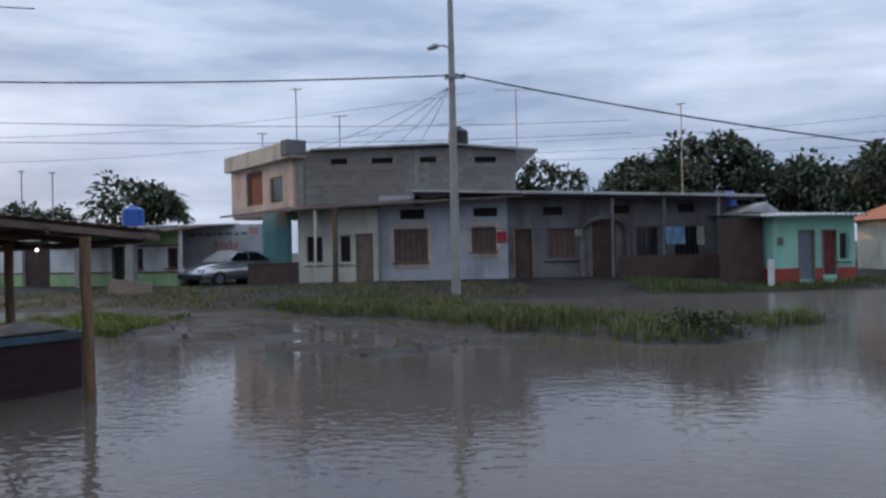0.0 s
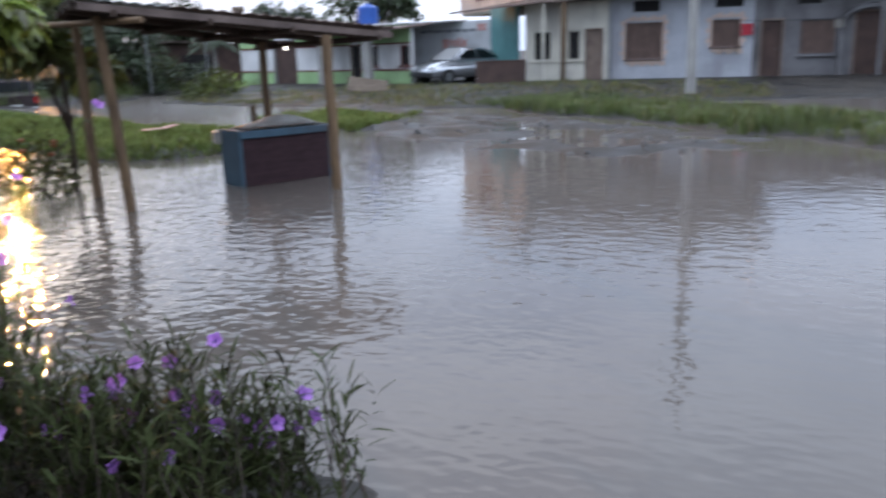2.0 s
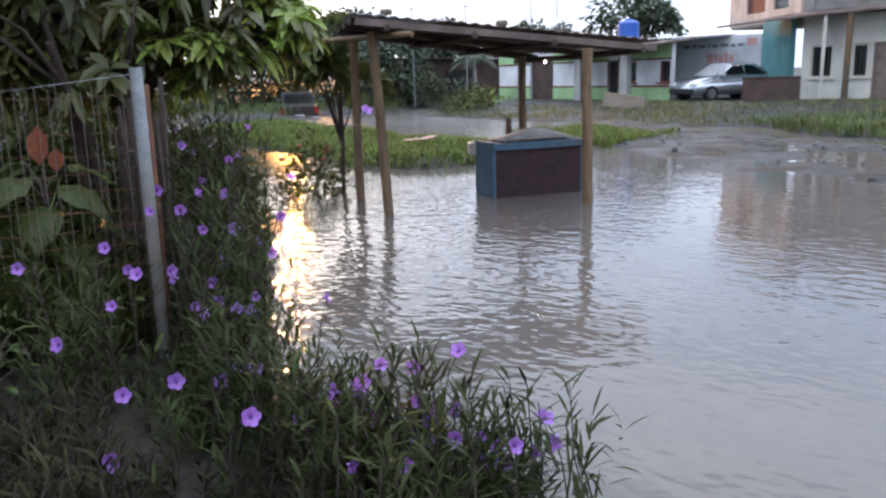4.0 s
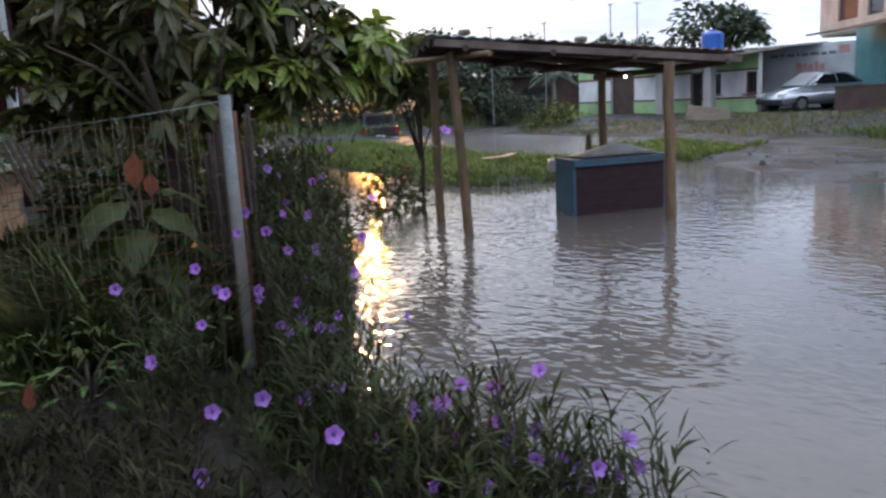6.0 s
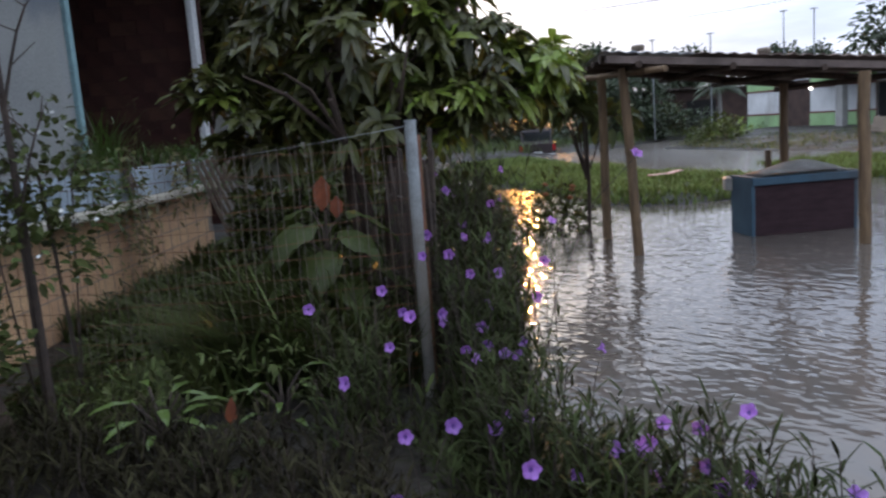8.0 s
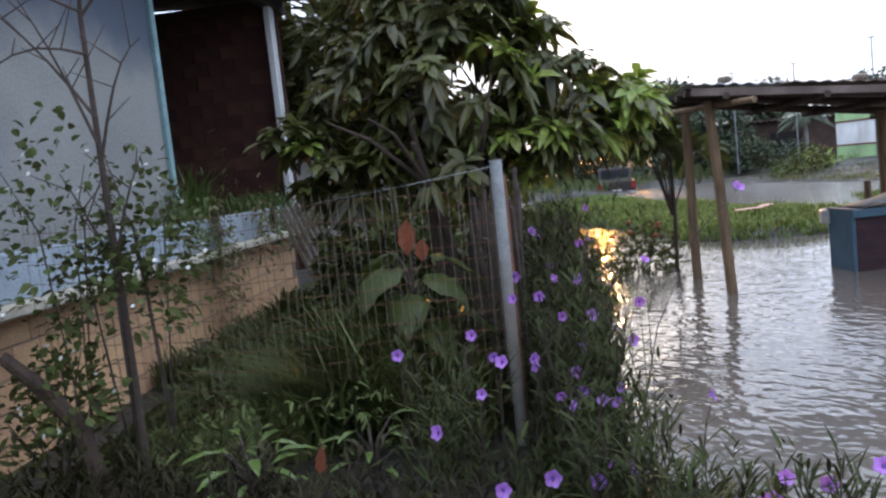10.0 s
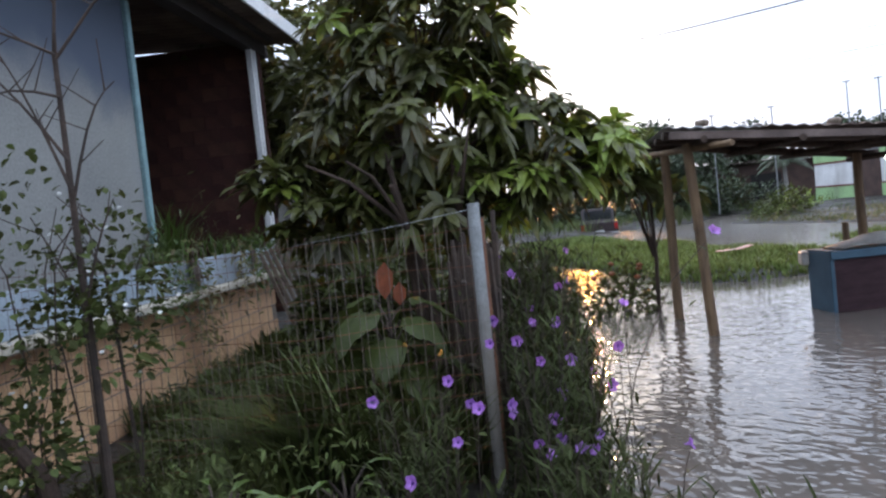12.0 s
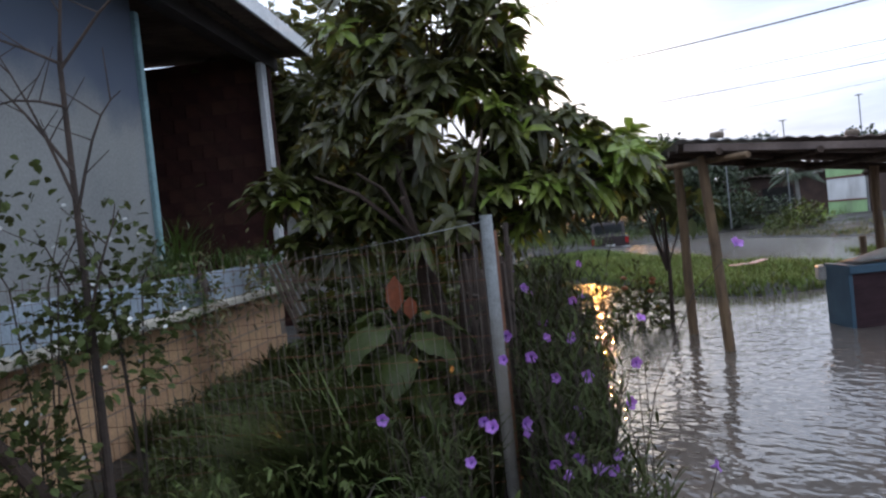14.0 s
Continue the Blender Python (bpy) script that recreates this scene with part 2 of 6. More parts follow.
def two_tone_wall():
    """Pale plaster below, darker blue above, blended across an uneven border."""
    m = mat("pale_blue_house_wall", (0.28, 0.28, 0.268), (0.22, 0.222, 0.217), 0.85, 1.3, 40, 0.12, stain=(0.20, 0.22, 0.245))
    n, l = m.node_tree.nodes, m.node_tree.links
    b = n["Principled BSDF"]
    old = b.inputs["Base Color"].links[0].from_socket
    tc = n.new("ShaderNodeTexCoord")
    sep = n.new("ShaderNodeSeparateXYZ")
    l.new(tc.outputs["Object"], sep.inputs[0])
    nz = n.new("ShaderNodeTexNoise")
    nz.inputs["Scale"].default_value, nz.inputs["Detail"].default_value = 1.6, 6.0
    l.new(tc.outputs["Object"], nz.inputs["Vector"])
    k = n.new("ShaderNodeMath")
    k.operation, k.inputs[1].default_value = "MULTIPLY_ADD", 0.9
    l.new(nz.outputs["Fac"], k.inputs[0])
    l.new(sep.outputs["Z"], k.inputs[2])
    up = n.new("ShaderNodeMapRange")
    up.interpolation_type = "SMOOTHSTEP"
    up.inputs["From Min"].default_value, up.inputs["From Max"].default_value = 3.4, 4.05
    l.new(k.outputs[0], up.inputs["Value"])
    mx = n.new("ShaderNodeMix")
    mx.data_type = "RGBA"
    mx.inputs["B"].default_value = (0.085, 0.105, 0.145, 1)
    l.new(up.outputs[0], mx.inputs["Factor"])
    l.new(old, mx.inputs["A"])
    l.new(mx.outputs["Result"], b.inputs["Base Color"])
    return m


M = dict(
    water=water_material(), ground=ground_material(),
    block_grey=mat("grey_block", (0.27, 0.25, 0.23), (0.19, 0.175, 0.16), 0.9, 2.0, 40, 0.4, obj=0.12, stain=(0.12, 0.11, 0.1)),
    mortar=mat("mortar", (0.30, 0.29, 0.27), None, 0.95, 3, 50, 0.4),
    peach=mat("peach_plaster", (0.62, 0.47, 0.39), (0.50, 0.38, 0.31), 0.85, 1.5, 40, 0.15, stain=(0.32, 0.25, 0.2)),
    beige=mat("beige_plaster", (0.58, 0.53, 0.42), (0.48, 0.44, 0.36), 0.85, 1.5, 40, 0.15, stain=(0.3, 0.28, 0.24)),
    cream=mat("cream_plaster", (0.66, 0.63, 0.54), (0.55, 0.52, 0.45), 0.85, 1.5, 40, 0.15, stain=(0.33, 0.31, 0.28)),
    palegrey=mat("pale_grey_blue_plaster", (0.45, 0.465, 0.50), (0.36, 0.375, 0.41), 0.88, 1.2, 40, 0.2, stain=(0.25, 0.25, 0.27)),
    darkgrey=mat("bare_grey_render", (0.19, 0.185, 0.19), (0.12, 0.115, 0.12), 0.92, 1.0, 40, 0.3, stain=(0.07, 0.065, 0.065)),
    mint=mat("mint_green_paint", (0.33, 0.62, 0.50), (0.28, 0.54, 0.43), 0.8, 1.5, 40, 0.12, stain=(0.2, 0.33, 0.28)),
    teal=mat("teal_paint", (0.10, 0.26, 0.26), (0.07, 0.19, 0.2), 0.8, 1.5, 40, 0.12),
    redbrick=mat("red_dado_paint", (0.36, 0.07, 0.05), (0.26, 0.05, 0.04), 0.85, 2, 40, 0.2),
    lime=mat("lime_green_paint", (0.36, 0.55, 0.27), (0.30, 0.46, 0.22), 0.82, 1.5, 40, 0.12, stain=(0.22, 0.3, 0.17)),
    white=mat("white_paint", (0.74, 0.74, 0.74), (0.62, 0.62, 0.62), 0.8, 1.5, 40, 0.12, stain=(0.42, 0.41, 0.4)),
    maroon=mat("maroon_trim", (0.16, 0.035, 0.03), None, 0.75, 3, 50, 0.1),
    darkred=mat("dark_red_shutter", (0.12, 0.025, 0.018), (0.07, 0.016, 0.012), 0.7, 3, 50, 0.15),
    brownwall=mat("brown_low_wall", (0.09, 0.055, 0.045), (0.055, 0.035, 0.03), 0.9, 2, 40, 0.3),
    signwall=mat("whitewashed_sign_wall", (0.62, 0.64, 0.66), (0.50, 0.52, 0.54), 0.88, 0.9, 40, 0.15, stain=(0.3, 0.3, 0.31)),
    signred=mat("faded_red_lettering", (0.50, 0.20, 0.17), (0.55, 0.38, 0.36), 0.85, 6, 40, 0.05),
    signgrey=mat("faded_grey_lettering", (0.22, 0.23, 0.25), None, 0.85, 6, 40, 0.05),
    zinc=mat("zinc_roof_sheet", (0.52, 0.53, 0.55), (0.40, 0.40, 0.41), 0.45, 1.2, 30, 0.1, metal=0.6, stain=(0.26, 0.2, 0.16)),
    rustzinc=mat("rusty_roof_sheet", (0.20, 0.15, 0.13), (0.10, 0.07, 0.06), 0.7, 2.0, 40, 0.25, metal=0.2, stain=(0.05, 0.035, 0.03)),
    darkfascia=mat("dark_eave_board", (0.05, 0.04, 0.04), None, 0.8, 3, 40, 0.2),
    opening=mat("dark_interior", (0.018, 0.016, 0.016), None, 0.9, 2, 20, 0.0),
    grille=mat("dark_window_grille", (0.06, 0.045, 0.04), None, 0.6, 4, 40, 0.1, metal=0.3),
    brownpanel=mat("brown_window_board", (0.16, 0.10, 0.08), (0.11, 0.07, 0.055), 0.7, 3, 40, 0.15),
    doorwood=mat("brown_door", (0.24, 0.18, 0.14), (0.17, 0.12, 0.1), 0.7, 3, 50, 0.15),
    greydoor=mat("grey_metal_door", (0.2, 0.22, 0.25), None, 0.55, 2, 40, 0.08, metal=0.3),
    glass=glass_material("dark_window_glass", (0.02, 0.022, 0.025)),
    concrete=mat("pole_concrete", (0.36, 0.35, 0.33), (0.28, 0.27, 0.26), 0.9, 2, 40, 0.2),
    black=mat("black_rubber", (0.02, 0.02, 0.02), None, 0.75, 6, 60, 0.1),
    cable=mat("black_cable", (0.015, 0.015, 0.018), None, 0.6, 6, 60, 0.0),
    steel=mat("grey_steel", (0.33, 0.34, 0.35), None, 0.45, 6, 60, 0.05, metal=0.8),
    bluetank=mat("blue_plastic", (0.02, 0.10, 0.42), (0.02, 0.08, 0.33), 0.45, 2, 40, 0.05),
    blacktank=mat("black_plastic", (0.02, 0.02, 0.022), None, 0.45, 2, 40, 0.05),
    silver=mat("silver_car_paint", (0.55, 0.57, 0.60), (0.50, 0.52, 0.55), 0.25, 1, 30, 0.0, metal=0.7),
    darkcar=mat("dark_maroon_car_paint", (0.03, 0.018, 0.018), None, 0.25, 1, 30, 0.0),
    lampglass=glass_material("lamp_glass", (0.6, 0.6, 0.6), 0.15),
    redglass=glass_material("red_tail_lamp", (0.3, 0.01, 0.01), 0.15),
    plate=mat("plain_plate", (0.6, 0.6, 0.58), None, 0.5, 6, 40, 0),
    bamboo=mat("weathered_pole_wood", (0.20, 0.125, 0.065), (0.095, 0.058, 0.033), 0.75, 5, 60, 0.35, stretch=(3, 3, 0.6), stain=(0.06, 0.045, 0.03)),
    plank=mat("grey_plank", (0.22, 0.17, 0.13), (0.13, 0.1, 0.075), 0.85, 5, 60, 0.35, stretch=(1, 4, 4)),
    bluewood=mat("blue_painted_wood", (0.05, 0.105, 0.15), (0.035, 0.075, 0.11), 0.6, 4, 60, 0.2, stain=(0.05, 0.06, 0.07)),
    boxdark=mat("dark_stained_board", (0.055, 0.03, 0.034), (0.035, 0.02, 0.023), 0.85, 4, 60, 0.2, spec=0.2, stretch=(1, 1, 4)),
    sheet=mat("dirty_white_tarpaulin", (0.55, 0.54, 0.52), (0.36, 0.34, 0.31), 0.6, 4, 30, 0.3, stain=(0.25, 0.22, 0.18)),
    pipe=mat("galvanised_pipe", (0.34, 0.36, 0.37), (0.22, 0.23, 0.23), 0.7, 9, 70, 0.3, metal=0.2, stain=(0.16, 0.13, 0.1)),
    rustpost=mat("rusty_post", (0.20, 0.08, 0.04), (0.11, 0.05, 0.03), 0.9, 6, 60, 0.4),
    wire=mat("rusty_fence_wire", (0.16, 0.11, 0.085), (0.22, 0.20, 0.18), 0.6, 5, 60, 0.1, metal=0.4),
    houseblue=two_tone_wall(),
    planter=mat("blue_grey_planter", (0.34, 0.40, 0.46), (0.26, 0.31, 0.36), 0.8, 1.8, 40, 0.15, stain=(0.16, 0.18, 0.2)),
    tan=mat("tan_painted_block", (0.62, 0.38, 0.22), (0.50, 0.30, 0.17), 0.88, 2.2, 50, 0.3, obj=0.1, stain=(0.24, 0.15, 0.1)),
    tanmortar=mat("tan_mortar", (0.30, 0.24, 0.19), None, 0.95, 3, 60, 0.3),
    ledge=mat("cream_ledge", (0.55, 0.50, 0.40), (0.42, 0.38, 0.31), 0.85, 2, 50, 0.2, stain=(0.25, 0.22, 0.18)),
    brickdark=mat("dark_red_brick", (0.093, 0.037, 0.028), (0.062, 0.025, 0.019), 0.92, 3, 50, 0.35, obj=0.2),
    tealtrim=mat("faded_teal_trim", (0.25, 0.40, 0.42), None, 0.75, 3, 40, 0.1),
    bark=mat("tree_bark", (0.075, 0.048, 0.035), (0.04, 0.027, 0.02), 0.95, 6, 50, 0.5, stretch=(3, 3, 0.7)),
    twig=mat("bare_twig_bark", (0.075, 0.052, 0.04), (0.04, 0.03, 0.025), 0.9, 8, 60, 0.3),
    leaf=mat("glossy_dark_leaf", (0.098, 0.100, 0.028), (0.060, 0.062, 0.020), 0.42, 3, 30, 0.1, island=0.45, translucent=0.4),
    leafyellow=mat("yellow_green_leaf", (0.22, 0.27, 0.05), (0.15, 0.20, 0.035), 0.4, 3, 30, 0.1, island=0.35, translucent=0.35),
    leaffar=mat("far_tree_leaf", (0.060, 0.080, 0.040), (0.038, 0.054, 0.027), 0.6, 2, 20, 0.0, island=0.5, translucent=0.15),
    leafweed=mat("weed_leaf", (0.082, 0.096, 0.027), (0.052, 0.060, 0.018), 0.6, 3, 30, 0.05, spec=0.25, island=0.5, translucent=0.3),
    leafhedge=mat("narrow_dark_leaf", (0.042, 0.050, 0.016), (0.025, 0.029, 0.010), 0.7, 3, 30, 0.05, spec=0.12, island=0.5, translucent=0.18),
    leafdead=mat("half_withered_leaf", (0.030, 0.026, 0.012), (0.018, 0.015, 0.008), 0.8, 3, 30, 0.05, spec=0.1, island=0.5, translucent=0.15),
    leafbig=mat("broad_green_leaf", (0.095, 0.145, 0.028), (0.065, 0.10, 0.02), 0.4, 4, 30, 0.1, island=0.3, translucent=0.25),
    leafbroad=mat("large_dull_green_leaf", (0.056, 0.076, 0.016), (0.036, 0.050, 0.012), 0.55, 4, 30, 0.15, spec=0.3, island=0.3, translucent=0.3),
    leafred=mat("orange_red_leaf", (0.26, 0.070, 0.028), (0.16, 0.045, 0.024), 0.6, 4, 30, 0.1, island=0.3, translucent=0.25),
    grass=mat("grass_blade", (0.105, 0.135, 0.034), (0.065, 0.088, 0.024), 0.6, 0.6, 20, 0.0, island=0.45, translucent=0.2),
    lawn=mat("fresh_grass_blade", (0.15, 0.185, 0.05), (0.10, 0.13, 0.035), 0.7, 0.6, 20, 0.0, spec=0.2, island=0.35, translucent=0.25),
    drygrass=mat("dry_grass_blade", (0.22, 0.18, 0.075), (0.13, 0.12, 0.05), 0.7, 0.6, 20, 0.0, island=0.4, translucent=0.15),
    petal=mat("violet_petal", (0.40, 0.18, 0.58), (0.31, 0.12, 0.47), 0.55, 20, 80, 0.05, obj=0.15, translucent=0.3),
    petalwhite=mat("white_petal", (0.75, 0.75, 0.72), None, 0.55, 20, 80, 0.0),
    throat=mat("dark_violet_throat", (0.10, 0.03, 0.22), None, 0.6, 20, 80, 0.0),
    bulb=bulb_material(),
    redcloth=mat("red_cloth", (0.45, 0.03, 0.05), None, 0.8, 8, 60, 0.1),
    bluecloth=mat("pale_blue_cloth", (0.30, 0.48, 0.70), None, 0.8, 8, 60, 0.1),
    litter=mat("pink_litter", (0.60, 0.28, 0.24), (0.5, 0.42, 0.38), 0.7, 8, 60, 0.1),
    gravel=mat("gravel_stone", (0.10, 0.095, 0.09), (0.05, 0.048, 0.046), 0.7, 5, 60, 0.2, island=0.5),
    orangeroof=mat("orange_tile_roof", (0.45, 0.16, 0.08), None, 0.85, 2, 40, 0.2),
)


# ---- mesh helpers ----
def part(name, bm, material, parent=None, label="", smooth=False):
    me = bpy.data.meshes.new(name)
    bm.to_mesh(me)
    bm.free()
    return part_mesh(name, me, material, parent, label, smooth)


def part_mesh(name, me, material, parent=None, label="", smooth=False):
    if material is not None and not me.materials:
        me.materials.append(material)
    if smooth:
        me.polygons.foreach_set("use_smooth", [True] * len(me.polygons))
    ob = new(name, me)
    if parent is not None:
        ob.parent = parent
    if label:
        ob["label"] = label
    return ob


def thing(name, label, category, at=(0, 0, 0), rz=0.0, group="", kind=""):
    ob = new(name)
    ob.empty_display_size = 0.2
    ob.matrix_world = pose(*at, 0, 0, rz)
    return tagged(ob, label, category, group, kind)


def add_box(bm, c, s, bevel=0.0, m=None):
    r = bmesh.ops.create_cube(bm, size=1.0, matrix=(m or Matrix()) @ Matrix.Translation(c) @ Matrix.Diagonal((*s, 1)))
    if bevel:
        edges = list({e for v in r["verts"] for e in v.link_edges})
        bmesh.ops.bevel(bm, geom=edges, offset=bevel, segments=1, affect="EDGES", profile=0.5)
    return bm


def box(c, s, bevel=0.0, m=None):
    return add_box(bmesh.new(), c, s, bevel, m)


def add_tube(bm, pts, radii, n=8, cap=True):
    pts = [Vector([float(q) for q in p]) for p in pts]
    rings = []
    for i, p in enumerate(pts):
        d = (pts[min(i + 1, len(pts) - 1)] - pts[max(i - 1, 0)]).normalized()
        a = d.orthogonal().normalized() if not rings else (rings[-1][1] - d * rings[-1][1].dot(d)).normalized()
        b = d.cross(a)
        r = float(radii[i]) if hasattr(radii, "__len__") else float(radii)
        rings.append(([bm.verts.new(p + r * (math.cos(2 * math.pi * k / n) * a + math.sin(2 * math.pi * k / n) * b)) for k in range(n)], a))
    for (r0, _), (r1, _) in zip(rings, rings[1:]):
        for k in range(n):
            bm.faces.new((r0[k], r0[(k + 1) % n], r1[(k + 1) % n], r1[k]))
    if cap:
        bm.faces.new(rings[0][0][::-1])
        bm.faces.new(rings[-1][0])
    return bm


def tube(pts, radii, n=8):
    return add_tube(bmesh.new(), pts, radii, n)


def add_prism(bm, outline, y0, y1):
    """Outline in x, z, extruded along y."""
    a = [bm.verts.new((x, y0, z)) for x, z in outline]
    b = [bm.verts.new((x, y1, z)) for x, z in outline]
    k = len(outline)
    for i in range(k):
        bm.faces.new((a[i], a[(i + 1) % k], b[(i + 1) % k], b[i]))
    bm.faces.new(a[::-1])
    bm.faces.new(b)
    bmesh.ops.recalc_face_normals(bm, faces=bm.faces)
    return bm


def corrugated(w, d, amp, pitch, thick, m=None):
    """A corrugated sheet w along x by d along y, ribs running along y."""
    bm = bmesh.new()
    k = max(2, int(w / pitch * 4))
    rows = []
    for i in range(k + 1):
        x = -w / 2 + w * i / k
        z = amp * math.sin(2 * math.pi * x / pitch)
        rows.append([bm.verts.new(p) for p in ((x, -d / 2, z), (x, d / 2, z), (x, d / 2, z - thick), (x, -d / 2, z - thick))])
    for r0, r1 in zip(rows, rows[1:]):
        for j in range(4):
            bm.faces.new((r0[j], r1[j], r1[(j + 1) % 4], r0[(j + 1) % 4]))
    bm.faces.new(rows[0])
    bm.faces.new(rows[-1][::-1])
    bmesh.ops.recalc_face_normals(bm, faces=bm.faces)
    if m:
        bm.transform(m)
    return bm


def leaf_mesh(name, P, D, N, L, W, droop=0.25, fold=0.25, full=0.7):
    """One mesh of many folded, drooping leaves; all arguments are arrays over the leaves."""
    P, D, N = (np.asarray(a, float) for a in (P, D, N))
    n = len(P)
    L, W, droop = (np.broadcast_to(np.asarray(a, float), (n,)) for a in (L, W, droop))
    D = D / np.linalg.norm(D, axis=1, keepdims=True)
    S = np.cross(D, N)
    S /= np.linalg.norm(S, axis=1, keepdims=True) + 1e-9
    N2 = np.cross(S, D)
    down = np.array([0, 0, -1.0])

    def at(s, side, w):
        return P + D * (L * s)[:, None] + down * (droop * L * s * s)[:, None] + S * (side * w * W / 2)[:, None] + N2 * (abs(side) * fold * w * W / 2)[:, None]
    V = np.stack([at(0, 0, 0), at(.35, -1, .95), at(.35, 0, 0), at(.35, 1, .95), at(.72, -1, full), at(.72, 0, 0), at(.72, 1, full), at(1, 0, 0)], 1).reshape(-1, 3)
    faces = []
    for k in range(n):
        o = 8 * k
        faces += [(o, o + 2, o + 1), (o, o + 3, o + 2), (o + 1, o + 2, o + 5, o + 4), (o + 2, o + 3, o + 6, o + 5), (o + 4, o + 5, o + 7), (o + 5, o + 6, o + 7)]
    me = bpy.data.meshes.new(name)
    me.from_pydata(V.tolist(), [], faces)
    return me


def blade_mesh(name, P, H, W, lean, seed=0):
    """Grass: one bent tapering blade at each point."""
    rng = np.random.default_rng(seed)
    P = np.asarray(P, float)
    n = len(P)
    H, W, lean = (np.broadcast_to(np.asarray(a, float), (n,)) for a in (H, W, lean))
    a = rng.uniform(0, 2 * np.pi, n)
    d = np.stack([np.cos(a), np.sin(a), 0 * a], 1)
    s = np.stack([-np.sin(a), np.cos(a), 0 * a], 1)
    up = np.array([0, 0, 1.0])
    pts = []
    for t, w in ((0, 1), (.55, .8), (1, 0)):
        c = P + up * (H * t)[:, None] * (1 - 0.25 * lean[:, None] * t) + d * (H * lean * t * t)[:, None]
        pts += [c - s * (W * w / 2)[:, None], c + s * (W * w / 2)[:, None]] if w else [c]
    V = np.stack(pts, 1).reshape(-1, 3)
    faces = []
    for k in range(n):
        o = 5 * k
        faces += [(o, o + 1, o + 3, o + 2), (o + 2, o + 3, o + 4)]
    me = bpy.data.meshes.new(name)
    me.from_pydata(V.tolist(), [], faces)
    return me


def smooth01(a, b, x):
    t = np.clip((x - a) / (b - a), 0, 1)
    return t * t * (3 - 2 * t)


# ---- ground and water ----
def wav(x, y, s, k):
    """Cheap smooth noise in -1..1 from sines."""
    return (np.sin(x * s + 1.3 * k + 1.7 * np.sin(y * s * 0.7 + k)) + np.sin(y * s * 1.1 + 2.1 * k + 1.4 * np.sin(x * s * 0.8 - k)) + np.sin((x + y) * s * 0.63 + k * 3)) / 3


def seg_dist(x, y, ax, ay, bx, by):
    t = np.clip(((x - ax) * (bx - ax) + (y - ay) * (by - ay)) / ((bx - ax) ** 2 + (by - ay) ** 2), 0, 1)
    return np.hypot(x - ax - t * (bx - ax), y - ay - t * (by - ay))


def ground_z(x, y):
    x, y = np.asarray(x, float), np.asarray(y, float)
    n1, n2, n3 = wav(x, y, 0.9, 1), wav(x, y, 2.7, 2), wav(x, y, 6.5, 3)
    z = -0.30 + 0.0 * x
    # the bank on which the row of houses stands
    edge = np.where(x < -8, 24.0 + (-8 - x) * 0.36, np.where(x > 3, 26.5 + np.minimum((x - 3) * 0.15, 2.0), 24.0 + np.clip((x + 2) / 5, 0, 1) * 2.5)) + 0.5 * n1
    bank = 0.40 * smooth01(-0.3, 5.5, y - edge) + 0.36 * smooth01(-1.5, 0.3, y - edge)
    fall = smooth01(-24, -19.5, x)
    z = np.maximum(z, -0.30 + bank * fall)
    # grassy spit running out from the bank
    d = seg_dist(x, y, -4.0, 24.8, 4.4, 15.6) + 0.45 * n1 + 0.2 * n2
    z = np.maximum(z, 0.14 - 0.45 * smooth01(1.2, 2.9, d) + 0.02 * n3)
    d = seg_dist(x, y, 5.2, 15.0, 9.0, 18.5) + 0.6 * n1 + 0.3 * n2
    z = np.maximum(z, 0.03 - 0.33 * smooth01(0.2, 1.6, d) + 0.015 * n3)
    # rutted wet track
    d = seg_dist(x, y, -8.5, 20.5, -1.0, 15.5) + 0.7 * n1
    z = np.maximum(z, 0.015 + 0.06 * n2 + 0.045 * n3 + 0.03 * n1 - 0.33 * smooth01(2.2, 4.8, d))
    # green island behind the stall
    d = seg_dist(x, y, -9.4, 13.6, -21.5, 19.5) + 0.4 * n1 + 0.2 * n2
    z = np.maximum(z, 0.17 - 0.47 * smooth01(1.3, 2.6, d) + 0.02 * n3)
    # far land past the flooded street
    r = np.hypot(x, y)
    z = np.maximum(z, -0.30 + 0.55 * smooth01(41, 47, r + 1.5 * n1 + 8 * smooth01(-20, -27, x) * smooth01(36, 30, y)))
    z = np.maximum(z, -0.30 + 0.65 * smooth01(17, 22, x + 0.5 * n1))
    # garden behind the fence and the flower bank
    d = seg_dist(x, y, -1.3, 2.2, -3.4, 2.6) + 0.1 * n2
    z = np.maximum(z, 0.05 - 0.35 * smooth01(0.35, 0.9, d))
    side = (x + 3.6) * 0.78 + (y - 2.6) * 0.62 + 0.15 * n2
    z = np.maximum(z, -0.30 + 0.36 * smooth01(0.5, -0.3, side) * smooth01(1.0, 0.2, (y - 6.5) + 0.2 * n1 + (x + 7) * 0.4))
    side2 = (x + 2.2) + 0.15 * n2
    z = np.maximum(z, -0.30 + 0.40 * smooth01(0.4, -0.3, side2) * smooth01(2.8, 2.2, y))
    return z


